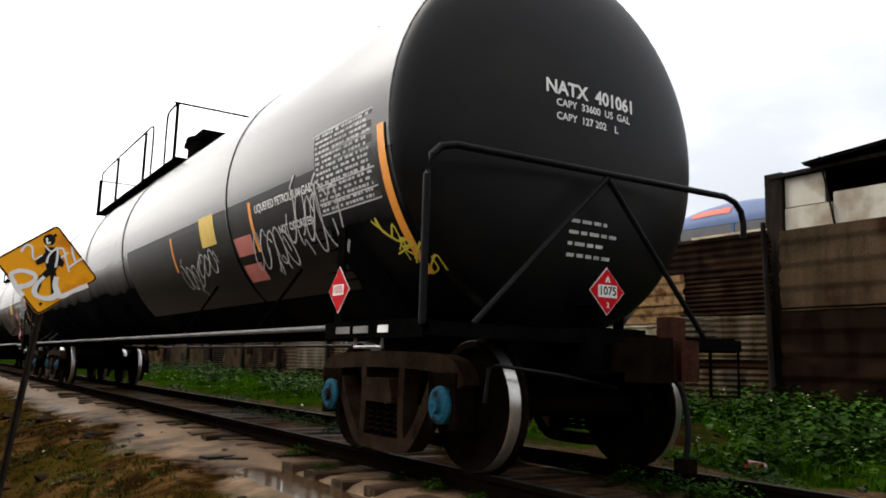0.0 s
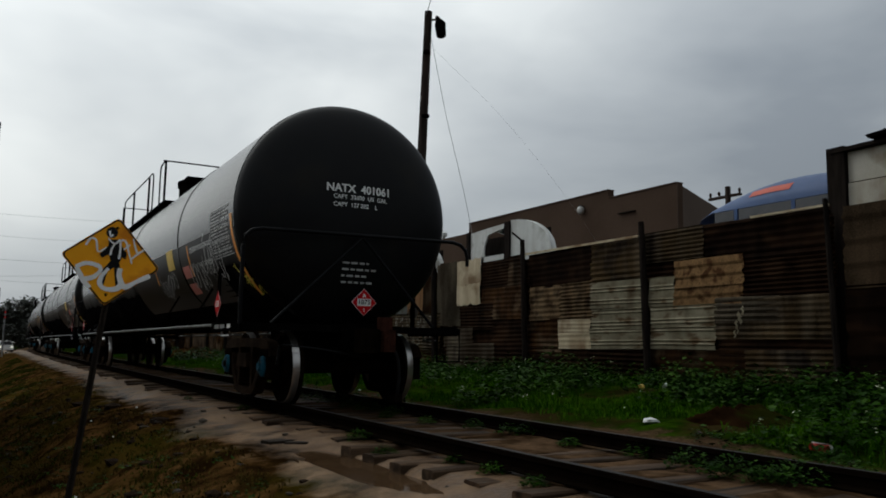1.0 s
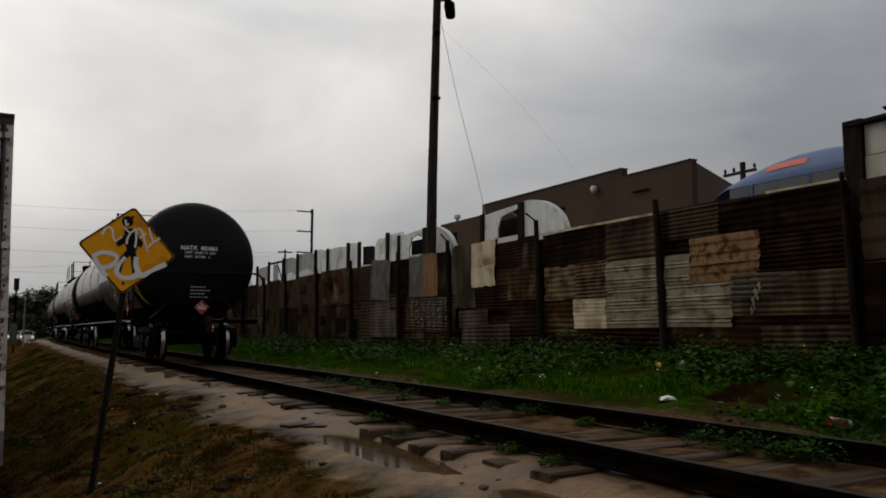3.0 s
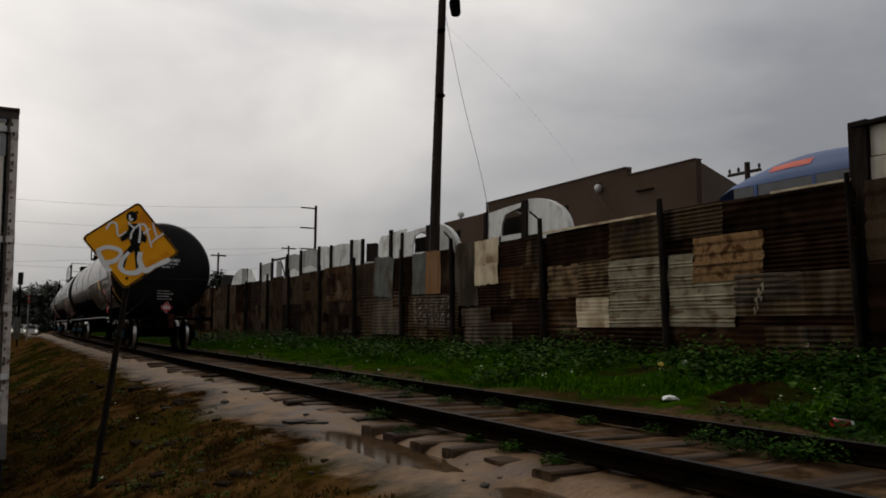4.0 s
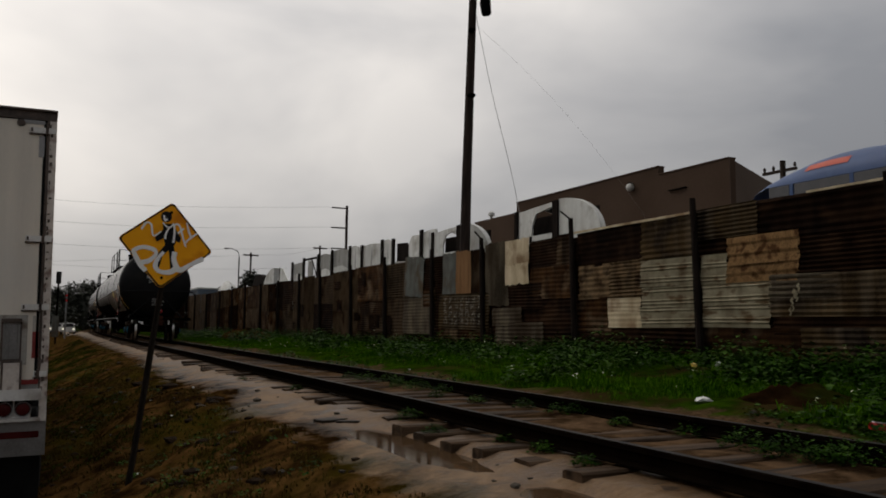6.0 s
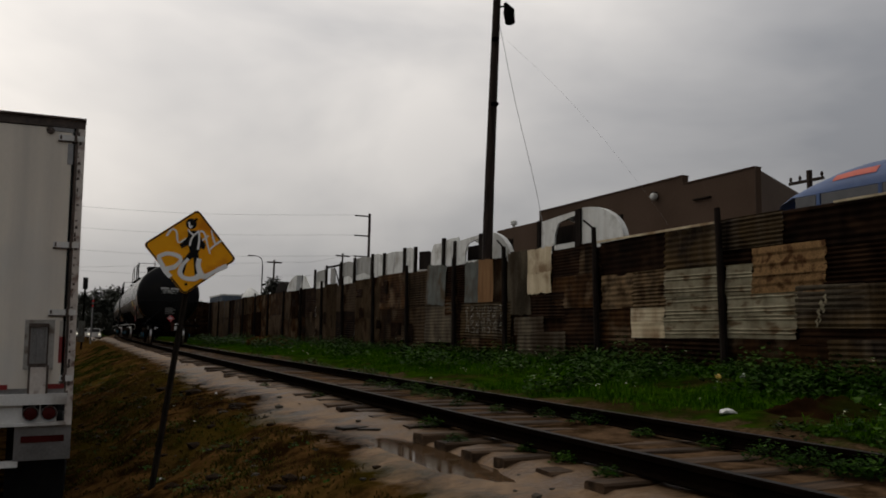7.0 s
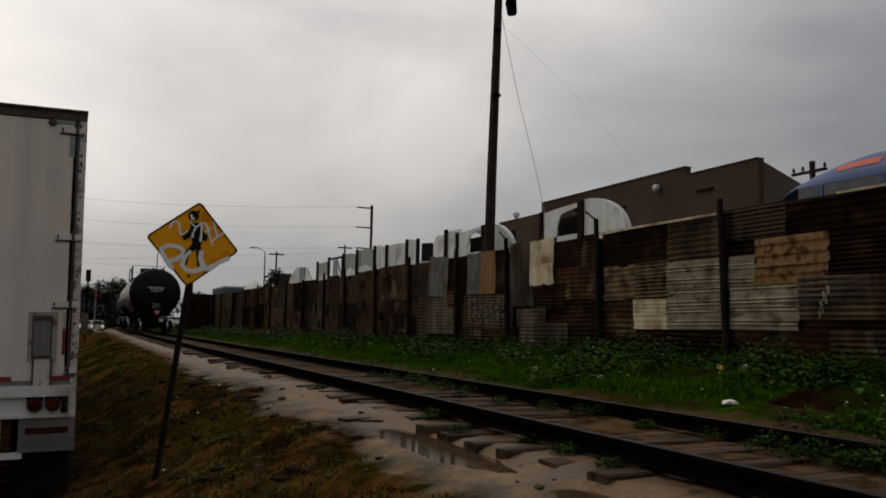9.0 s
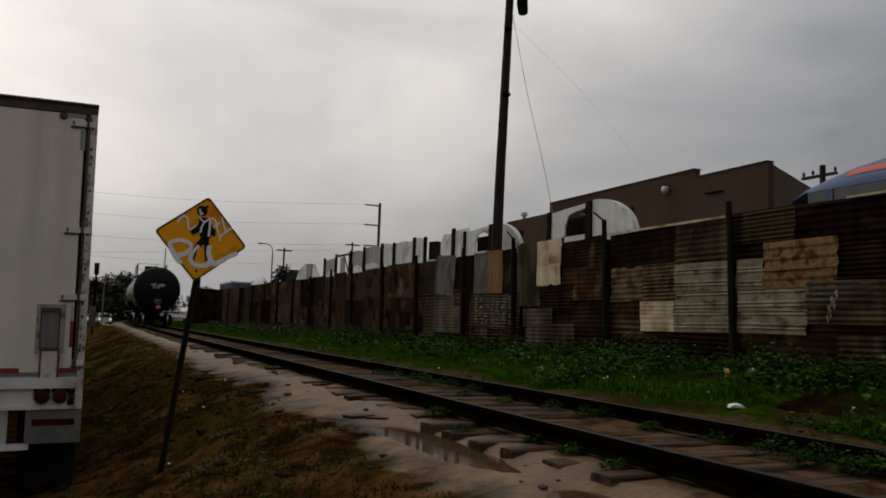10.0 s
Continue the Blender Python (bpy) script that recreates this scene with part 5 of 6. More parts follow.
    part("chassis", Shape().box(x0 + 0.7, x0 + 0.85, y0 + 0.3, y0 + 13, -0.35, 0.0).box(x1 - 0.85, x1 - 0.7, y0 + 0.3, y0 + 13, -0.35, 0.0), BLACK_STEEL, t)
    for y in (y0 + 1.3, y0 + 2.6):
        for xc in (x1 - 0.3, x0 + 0.3):
            part("wheel", Shape().lathe([(-0.26, 0.1), (-0.26, 0.42), (-0.2, 0.5), (0.2, 0.5), (0.26, 0.42), (0.26, 0.1)], "x", 28, (xc, y, -0.72)), RUBBER, t, smooth=True)
    for xc in (x1 - 0.33, x0 + 0.33):
        part("mud_flap", Shape().box(xc - 0.28, xc + 0.28, y0 + 0.55, y0 + 0.57, -1.1, -0.3), RUBBER, t)
        part("landing_leg", Shape().box(xc - 0.4, xc - 0.3, y0 + 10.6, y0 + 10.7, -1.25, 0.0), BLACK_STEEL, t)


make_trailer()


# ---- plants ----
def leaves_mesh(name, items, material):
    """items: (place, length, width, heading, droop). Each leaf is a folded blade of four triangles."""
    vs, fs = [], []
    for (x, y, z), ln, wd, az, up in items:
        ca, sa, cu, su = math.cos(az), math.sin(az), math.cos(up), math.sin(up)
        k = len(vs)
        for a, b, c in ((0, 0, 0), (0.5, -0.5, 0.06), (0.5, 0.5, 0.06), (0.55, 0, -0.05), (1, 0, -0.1)):
            u, v, w = a * ln, b * wd, c * ln
            f, h = u * cu - w * su, u * su + w * cu
            vs.append((x + f * ca - v * sa, y + f * sa + v * ca, z + h))
        fs += [(k, k + 1, k + 3), (k, k + 3, k + 2), (k + 1, k + 4, k + 3), (k + 3, k + 4, k + 2)]
    me = bpy.data.meshes.new(name)
    me.from_pydata(vs, [], fs)
    me.materials.append(material)
    return me


def blades_mesh(name, spots, material, seed):
    """spots: (x, y, height). Three bent blades at each."""
    r = random.Random(seed)
    vs, fs = [], []
    for x, y, h in spots:
        z = ground_z(x, y) - 0.01
        for _ in range(3):
            a, hh, w = r.uniform(0, 6.28), h * r.uniform(0.6, 1.2), r.uniform(0.004, 0.009)
            dx, dy = math.cos(a), math.sin(a)
            bx, by = x + r.uniform(-0.04, 0.04), y + r.uniform(-0.04, 0.04)
            ln = r.uniform(0.2, 0.8) * hh
            k = len(vs)
            vs += [(bx - dy * w, by + dx * w, z), (bx + dy * w, by - dx * w, z), (bx + dx * ln * 0.35 - dy * w * 0.8, by + dy * ln * 0.35 + dx * w * 0.8, z + hh * 0.65),
                   (bx + dx * ln * 0.35 + dy * w * 0.8, by + dy * ln * 0.35 - dx * w * 0.8, z + hh * 0.65), (bx + dx * ln, by + dy * ln, z + hh)]
            fs += [(k, k + 1, k + 3, k + 2), (k + 2, k + 3, k + 4)]
    me = bpy.data.meshes.new(name)
    me.from_pydata(vs, [], fs)
    me.materials.append(material)
    return me


def clump(r, x, y, n, spread, height, leaf, out):
    z0 = ground_z(x, y)
    for _ in range(n):
        a, d = r.uniform(0, 6.28), spread * math.sqrt(r.random())
        h = height * (1 - 0.6 * (d / spread) ** 2) * r.uniform(0.25, 1.0)
        s = leaf * r.uniform(0.6, 1.35)
        out.append(((x + d * math.cos(a), y + d * math.sin(a), z0 + h), s, s * r.uniform(0.7, 1.0), r.uniform(0, 6.28), r.uniform(-0.5, 0.5)))


def make_plants():
    r = random.Random(21)
    spots = []
    while len(spots) < 30000:
        y = 2.5 + 58 * r.random() ** 1.9
        x = r.uniform(6.05, 11.4)
        dense = 1.3 * noise.noise((x * 0.7, y * 0.45, 2)) + 0.3 + 0.1 * (x - 6)
        bare = math.hypot((x - 7.0) / 1.2, (y - 6.0) / 0.8) < 1
        if dense > r.random() * 0.8 and not (bare and r.random() < 0.85):
            tall = 1 + 1.6 * max(0.0, noise.noise((x * 1.3, y * 0.9, 44)))
            spots.append((x, y, r.uniform(0.03, 0.085) * (1 + 0.14 * (x - 6)) * tall))
    tagged(new("grass", blades_mesh("grass", spots, BLADE, 3)), "short wet green grass beside the track", "grass", kind="stuff")
    spots = []
    while len(spots) < 15000:
        y = 3.0 + 40 * r.random() ** 1.7
        x = r.uniform(-0.1, 2.1)
        if noise.noise((x * 1.1, y * 0.8, 8)) > r.random() * 0.9 - 0.35:
            spots.append((x, y, r.uniform(0.012, 0.05)))
    tagged(new("dry_grass", blades_mesh("dry_grass", spots, STRAW, 4)), "thin dry trampled grass on the bank", "grass", kind="stuff")
    spots = []
    while len(spots) < 9000:
        y = 7.0 + 50 * r.random() ** 1.2
        x = r.uniform(-0.6, 1.7)
        if noise.noise((x * 0.9, y * 0.5, 31)) > 0.05:
            spots.append((x, y, r.uniform(0.015, 0.04) * (1 + min(1.5, 0.06 * max(0.0, y - 8)))))
    tagged(new("bank_grass", blades_mesh("bank_grass", spots, BANK_BLADE, 6)), "green grass patches on the bank", "grass", kind="stuff")
    # broad-leaved weeds at the fence's foot, and a thick patch on the open ground
    out = []
    for _ in range(210):
        y = 4 + 46 * r.random() ** 1.6
        x = r.uniform(9.9, 11.35)
        clump(r, x, y, 38, r.uniform(0.25, 0.5), r.uniform(0.15, 0.4) + 0.1 * (x - 9.5), 0.1, out)
    for _ in range(60):
        x, y = r.uniform(8.6, 10.5), r.uniform(12, 22)
        clump(r, x, y, 22, 0.4, r.uniform(0.15, 0.4), 0.08, out)
    for _ in range(15):
        x, y = r.uniform(9.2, 10.8), r.uniform(7, 24)
        clump(r, x, y, 130, r.uniform(0.3, 0.6), r.uniform(0.35, 0.6), 0.085, out)
    # bushy clumps out on the grass, and a trailing line of them along the far rail
    for x, y, sp, h in ((6.3, 10.2, 0.4, 0.35), (6.7, 10.0, 0.3, 0.25), (7.6, 10.9, 0.7, 0.55), (8.3, 11.4, 0.7, 0.65), (8.9, 10.5, 0.7, 0.5), (9.4, 12.3, 0.8, 0.7), (8.1, 14.5, 0.6, 0.4), (9.6, 9.2, 0.8, 0.6), (9.0, 8.2, 0.7, 0.5),
                        (7.4, 17.0, 0.7, 0.4), (8.4, 20.0, 0.9, 0.5), (7.6, 24.0, 0.8, 0.4), (9.0, 29.0, 1.0, 0.6), (7.4, 33.0, 1.0, 0.5), (8.6, 38.0, 1.2, 0.6), (7.2, 44.0, 1.2, 0.5), (9.2, 50.0, 1.3, 0.6), (7.8, 56.0, 1.4, 0.5)):
        clump(r, x, y, int(420 * sp), sp, h, 0.07 + 0.0012 * y, out)
    for _ in range(70):
        y = 9 + 40 * r.random()
        clump(r, 5.15 + 0.5 * r.random(), y, 30, r.uniform(0.12, 0.35), r.uniform(0.06, 0.2), 0.06 + 0.001 * y, out)
    tagged(new("weeds", leaves_mesh("weeds", out, LEAF)), "broad-leaved green weeds along the foot of the fence", "weeds", kind="stuff")
    out = []
    for _ in range(95):
        x, y = r.uniform(6.2, 9.6), r.uniform(2.8, 5.0)
        clump(r, x, y, 40, r.uniform(0.2, 0.42), r.uniform(0.2, 0.6), 0.075, out)
    for _ in range(70):
        x, y = r.uniform(8.0, 11.0), r.uniform(4.6, 8.2)
        clump(r, x, y, 44, r.uniform(0.25, 0.5), r.uniform(0.25, 0.6), 0.085, out)
    for _ in range(9):
        x, y = r.uniform(5.75, 6.5), r.uniform(4.2, 5.6)
        clump(r, x, y, 40, r.uniform(0.12, 0.26), r.uniform(0.08, 0.2), 0.055, out)
    tagged(new("weed_patch", leaves_mesh("weed_patch", out, LEAF)), "thick patch of broad-leaved green weeds", "weeds", kind="stuff")
    heads = []
    for _ in range(110):
        x, y = r.uniform(6.3, 11.2), 3 + 30 * r.random() ** 1.5
        z = ground_z(x, y) + r.uniform(0.12, 0.5) * min(1.0, 0.3 + 0.15 * (x - 6))
        for _ in range(3):
            heads.append(((x + r.gauss(0, 0.03), y + r.gauss(0, 0.03), z + r.gauss(0, 0.015)), 0.035, 0.03, r.uniform(0, 6.28), r.uniform(-0.4, 0.8)))
    tagged(new("flower_heads", leaves_mesh("flower_heads", heads, FLOWER)), "tiny pale flower heads among the weeds", "flowers", kind="stuff")
    out = []
    for _ in range(190):
        x, y = r.uniform(-0.5, 1.95), 3.2 + 24 * r.random() ** 1.5
        if noise.noise((x * 0.8, y * 0.5, 12)) > -0.12:
            clump(r, x, y, 26, r.uniform(0.08, 0.24), r.uniform(0.02, 0.07), 0.035, out)
    tagged(new("bank_weeds", leaves_mesh("bank_weeds", out, LEAF)), "low dark green weeds in clumps on the brown bank", "weeds", kind="stuff")
    # tufts in the track, each a plant of its own
    for x, y, s in ((4.71, 6.93, 0.8), (4.87, 6.84, 0.8), (4.87, 5.2, 0.9), (4.7, 4.06, 1.1), (4.8, 3.6, 1.2), (4.65, 3.8, 0.8), (4.75, 6.0, 0.6), (5.6, 3.9, 1.0), (5.2, 4.4, 0.8), (4.7, 4.5, 1.1), (4.7, 7.6, 0.8), (4.55, 8.4, 0.7), (4.6, 10.2, 1.2), (4.45, 9.3, 0.6), (4.6, 11.2, 1.3), (4.5, 12.0, 1.2), (4.6, 13.0, 0.9), (3.2, 7.3, 0.8), (3.05, 6.4, 0.7),
                    (3.3, 5.6, 0.5), (3.25, 5.0, 0.6), (3.2, 4.4, 0.6), (5.6, 16.0, 1.2), (5.5, 19.0, 1.1), (5.6, 23.5, 1.2), (5.45, 14.6, 0.9), (5.2, 3.5, 1.2), (4.9, 3.8, 1.0), (3.1, 11.0, 0.5), (2.9, 13.5, 0.5), (4.62, 4.15, 0.8), (4.7, 3.75, 0.8), (4.55, 10.7, 1.0), (4.75, 9.7, 0.9), (5.5, 12.6, 0.9)):
        out = []
        clump(r, x, y, int(260 * s), 0.17 * s, 0.16 * s, 0.031, out)
        tagged(new("weed_tuft", leaves_mesh("weed_tuft", out, LEAF)), "small green weed growing between the sleepers", "weed", "weeds in the track", "stuff")
    out = []
    for dx, dy, h in ((0, 0, 0.62), (-0.3, 1.2, 0.5), (0.2, -1.1, 0.45)):
        clump(r, 8.5 + dx, 39.0 + dy, 420, 0.65, h, 0.13, out)
    tagged(new("dead_bush", leaves_mesh("dead_bush", out, DEAD)), "rust-brown dead bush by the fence", "bush")


make_plants()


def make_tree(x, y, height, width, seed, label, z0=0.0):
    r = random.Random(seed)
    tree = thing("tree", label, "tree", pose(x, y, z0))
    s = Shape().tube(bowed([(0, 0, -0.2), (0.1, 0, height * 0.25), (-0.1, 0.1, height * 0.55), (0.1, 0, height * 0.8)], 3), 0.2, 8, radii=[0.22 * height / 8 * (1 - 0.08 * k) for k in range(10)])
    for k in range(6):
        a, h = k * 1.1, height * (0.3 + 0.08 * k)
        s.tube([(0, 0, h), (math.cos(a) * width * 0.25, math.sin(a) * width * 0.25, h + height * 0.13), (math.cos(a) * width * 0.42, math.sin(a) * width * 0.42, h + height * 0.2)], 0.06, 5, radii=[0.09, 0.06, 0.03])
    part("trunk", s, BARK, tree, smooth=True)
    out = []
    for _ in range(52):
        a, h = r.uniform(0, 6.28), r.uniform(0.05, 0.95)
        d = width * 0.5 * math.sqrt(r.random()) * math.sin(math.pi * min(1, 0.25 + 0.72 * h))
        cx, cy, cz, q = d * math.cos(a), d * math.sin(a), height * h, r.uniform(0.1, 0.2) * height
        for _ in range(60):
            v = Vector((r.gauss(0, 1), r.gauss(0, 1), r.gauss(0, 0.8)))
            v *= q * r.random() ** 0.4 / v.length
            out.append(((cx + v.x, cy + v.y, cz + v.z), 0.075 * height, 0.055 * height, r.uniform(0, 6.28), r.uniform(-0.8, 0.8)))
    part("crown", leaves_mesh("crown", out, CROWN_HAZED), None, tree)
    return tree


for k, (x, y, h, w) in enumerate(((0.6, 138, 6.6, 5), (2.8, 143, 7.6, 5), (5.2, 150, 8.6, 6), (7.6, 146, 6.6, 6), (10, 160, 8, 7), (-3.5, 150, 8, 7), (13.5, 170, 8, 7), (21, 168, 7, 8), (30, 165, 8, 8))):
    make_tree(x, y, h, w, 40 + k, "dark leafy tree far beyond the crossing", -0.6)
make_tree(15.9, 72, 4.9, 2.4, 60, "bushy green tree rising behind the fence", 0.4)
make_tree(17.3, 75, 4.4, 2.4, 61, "bushy green tree rising behind the fence", 0.4)


# ---- far crossing, litter and stones ----
SIGNAL_RED = glowing("red_signal_light", (0.5, 0.02, 0.015), 0.04)
HEADLIGHT = glowing("car_headlight", (1.0, 0.92, 0.75), 0.8)


def make_far():
    s = thing("traffic_signal", "slim traffic signal pole with a dark lamp head", "traffic signal", pose(0.35, 75, ground_z(0.35, 75)))
    part("pole", Shape().tube([(0, 0, -0.2), (0, 0, 5.2)], 0.07, 8), GRIMY_STEEL, s)
    part("lamp_head", Shape().box(-0.2, 0.2, -0.15, 0.15, 5.1, 6.1), SIGN_BLACK, s)
    part("control_box", Shape().box(-0.35, 0.2, -0.2, 0.2, 0.6, 2.4), BLUE_GREY, s)
    c = thing("crossing_signal", "railway crossing signal with two red lamps", "crossing signal", pose(1.25, 90, ground_z(1.25, 90)))
    part("pole", Shape().tube([(0, 0, -0.2), (0, 0, 4.9)], 0.07, 8), ALLOY, c)
    for z in (3.85, 4.35):
        b = part("lamp_hood", Shape().lathe([(-0.05, 0.19), (0.1, 0.17), (0.15, 0.02)], "y", 16, (0, -0.12, z)), SIGN_BLACK, c)
        part("lamp", Shape().lathe([(-0.02, 0.002), (-0.02, 0.09)], "y", 14, (0, -0.14, z)), SIGNAL_RED, b, "lit red lamp")
    for x, y, turn_ in ((2.0, 118, 0), (0.6, 126, 0), (9.2, 99, 80)):
        v = thing("car", "pale car waiting far off at the crossing", "car", pose(x, y, -0.7 if turn_ == 0 else -0.1, 0, 0, turn_))
        body = [(-0.85, 0.3), (-0.9, 0.75), (-0.75, 0.9), (-0.6, 1.4), (0.6, 1.4), (0.75, 0.9), (0.9, 0.75), (0.85, 0.3)]
        part("body", Shape().prism(body, "y", -2.1, 2.1), WHITE_STEEL, v)
        part("windscreen", Shape().prism([(-0.68, 0.92), (-0.56, 1.35), (0.56, 1.35), (0.68, 0.92)], "y", -2.13, -2.1), DARK_GLASS, v)
        for q in (-0.65, 0.65):
            part("headlight", Shape().lathe([(-2.16, 0.002), (-2.15, 0.1), (-2.1, 0.12)], "y", 12, (q, 0, 0.65)), HEADLIGHT, v)
            for w in (-1.3, 1.3):
                part("wheel", Shape().lathe([(-0.1, 0.05), (-0.1, 0.32), (0.1, 0.32), (0.1, 0.05)], "x", 16, (q * 1.2, w, 0.32)), RUBBER, v)
    g = thing("yard_wall", "dark wall closing the yard at the far end of the fence", "wall", kind="structure")
    part("wall_panel", Shape().box(8.8, 11.4, 80.0, 80.2, 0.0, 3.45), RUST_DARK, g)
    # two invented walls out of view; they hold back light near the horizon
    for k in range(2):
        w = tagged(part("wall_south" if k == 0 else "wall_west", Shape().box(-40, 60, -32, -31.5, -1.3, 6) if k == 0 else Shape().box(-34.5, -34, -31, 60, -1.3, 5), STUCCO), "plain unseen wall added to close off low light", "wall", kind="structure")


make_far()


def blob(r, size, flat=0.6):
    """A small rough lump."""
    bm = bmesh.new()
    bmesh.ops.create_icosphere(bm, subdivisions=1, radius=1)
    for v in bm.verts:
        v.co *= size * r.uniform(0.7, 1.2)
        v.co.z *= flat
    me = bpy.data.meshes.new("lump")
    bm.to_mesh(me)
    bm.free()
    return me


def make_litter():
    r = random.Random(77)
    lumps = []
    for k in range(6):
        me = blob(r, 1.0)
        me.materials.append(STONE)
        lumps.append(me)
    for _ in range(150):
        y = 3.2 + 22 * r.random() ** 1.6
        x = r.uniform(0.2, 2.9) if r.random() < 0.8 else r.uniform(5.2, 6.2)
        s = r.uniform(0.012, 0.045) * (1.7 if r.random() < 0.12 else 1)
        ob = new("stone", r.choice(lumps))
        ob.matrix_basis = pose(x, y, ground_z(x, y) + s * 0.15, 0, 0, r.uniform(0, 360))
        ob.scale = (s, s * r.uniform(0.7, 1.2), s)
        tagged(ob, "small grey stone lying on the wet ground", "stone", "stones on the ground")
    # clods of dark earth on the bank
    for _ in range(110):
        y, x, s = 3.5 + 22 * r.random() ** 1.4, r.uniform(0.1, 2.2), r.uniform(0.02, 0.075)
        ob = new("earth_clod", clods[r.randrange(3)])
        ob.matrix_basis = pose(x, y, ground_z(x, y), 0, 0, r.uniform(0, 360))
        ob.scale = (s, s * 1.2, s * 0.8)
        tagged(ob, "dark clod of earth on the bank", "clod", "clods on the bank")
    for x, y, s in ((1.49, 5.77, 0.1), (2.07, 11.3, 0.11), (1.95, 10.8, 0.07), (1.2, 7.5, 0.08), (0.95, 6.4, 0.07), (1.75, 8.4, 0.06), (1.3, 9.6, 0.1), (1.9, 14.5, 0.14), (1.6, 16.5, 0.15)):
        ob = new("earth_clod", clods[r.randrange(3)])
        ob.matrix_basis = pose(x, y, ground_z(x, y), 0, 0, r.uniform(0, 360))
        ob.scale = (s, s * 1.3, s * 0.7)
        tagged(ob, "large dark clod of earth on the bank", "clod", "clods on the bank")
    # loose slabs by the sleeper ends
    for x, y, w, d, a in ((2.98, 8.15, 0.16, 0.1, -12), (2.6, 7.85, 0.2, 0.09, 20), (2.72, 7.7, 0.12, 0.07, -25), (2.05, 11.3, 0.1, 0.07, 30)):
        s = Shape().prism([(-w, -d), (-w * 0.6, -d * 1.15), (w * 0.9, -d * 0.9), (w, d * 0.6), (w * 0.3, d), (-w * 0.9, d * 0.85)], "z", -0.05, 0.004)
        tagged(part("broken_slab", s, SLAB, m=pose(x, y, ground_z(x, y) + (0.012 if x < 2.8 else -0.012), r.uniform(-2, 2), r.uniform(-3, 1), a)), "broken flat dark slab lying beside the rail", "slab", "slabs beside the rail")
    # carrier bag, ball, can and scraps
    me = blob(r, 0.1, 0.4)
    me.materials.append(LITTER_WHITE)
    ob = tagged(new("plastic_bag", me), "crumpled white plastic bag in the grass", "bag")
    ob.matrix_basis = pose(6.35, 6.6, ground_z(6.35, 6.6) + 0.04)
    can = thing("cup", "red and white paper cup lying among weeds", "cup", pose(6.15, 4.4, ground_z(6.15, 4.4) + 0.07, 0, 8, -15))
    part("body", Shape().lathe([(-0.1, 0.03), (0.05, 0.04)], "x", 18), LITTER_RED, can, smooth=True)
    part("rim", Shape().lathe([(0.05, 0.04), (0.08, 0.043), (0.08, 0.034)], "x", 18), LITTER_WHITE, can, smooth=True)
    part("top_stripe", Shape().box(-0.09, 0.05, -0.016, 0.014, 0.032, 0.041), LITTER_WHITE, can)
    for x, y, m_ in ((9.05, 9.6, LITTER_YELLOW), (9.3, 9.35, LITTER_WHITE)):
        me = blob(r, 0.055, 0.9)
        me.materials.append(m_)
        tagged(new("plastic_bottle", me), "small crushed yellow plastic bottle in the grass" if m_ is LITTER_YELLOW else "small pale plastic scrap in the grass", "litter").matrix_basis = pose(x, y, ground_z(x, y) + 0.1)
    for _ in range(9):
        x, y = r.choice(((r.uniform(0.3, 2.4), r.uniform(5, 16)), (r.uniform(5.6, 10), r.uniform(4, 20))))
        me = blob(r, r.uniform(0.014, 0.028), 0.4)
        me.materials.append(LITTER_WHITE)
        tagged(new("paper_scrap", me), "small scrap of white paper on the ground", "litter", "scraps of litter").matrix_basis = pose(x, y, ground_z(x, y) + 0.02)


def make_mound(x, y, rx, ry, h):
    """A low lumpy heap of bare soil."""
    vs, fs, n, m = [], [], 40, 14
    for i in range(m + 1):
        for k in range(n):
            a, d = 2 * math.pi * k / n, i / m
            px, py = x + rx * d * math.cos(a), y + ry * d * math.sin(a)
            lump = 0.12 * noise.noise((px * 2.5, py * 2.5, 3)) + 0.09 * noise.noise((px * 7, py * 7, 1)) + 0.05 * noise.noise((px * 15, py * 15, 4))
            vs.append((px, py, ground_z(px, py) + (h + lump) * (1 - d * d) ** 1.2 - 0.03 * d))
    for i in range(m):
        fs += [(i * n + k, i * n + (k + 1) % n, (i + 1) * n + (k + 1) % n, (i + 1) * n + k) for k in range(n)]
    tagged(part("soil_mound", Shape().add(vs, fs), SOIL, smooth=60), "low heap of bare brown soil among weeds", "mound")


make_mound(7.3, 6.2, 0.75, 0.7, 0.15)
clods = []
for k in range(3):
    clod = blob(random.Random(90 + k), 1.0, 0.7)
    clod.materials.append(surface("dark_clod", (0.006, 0.0035, 0.0018), (0.028, 0.017, 0.009), 6, 0.95, bump=0.4, spec=0.05))
    clods.append(clod)
make_litter()


# ---- tank cars ----
RAD, ZC, LEN = 1.525, 2.502, 19.0
HEAD_DEEP = 0.36


def head_y(x, z):
    """How far the dished head lies before its rim."""
    q = min(1.0, (x * x + (z - ZC) ** 2) / RAD ** 2)
    return -HEAD_DEEP * math.sqrt(1 - q)


def on_head(cx, cz, lift=0.006):
    return lambda u, v, w=0: (cx + u, head_y(cx + u, cz + v) - lift - w, cz + v)


def on_side(cy, cz, lift=0.006):
    """u runs against the track direction, seen from outside; v is the height along the shell."""
    a0 = math.asin(max(-1, min(1, (cz - ZC) / RAD)))

    def place(u, v, w=0):
        a = a0 + v / RAD
        r = RAD + lift + w
        return (-r * math.cos(a), cy - u, ZC + r * math.sin(a))
    return place


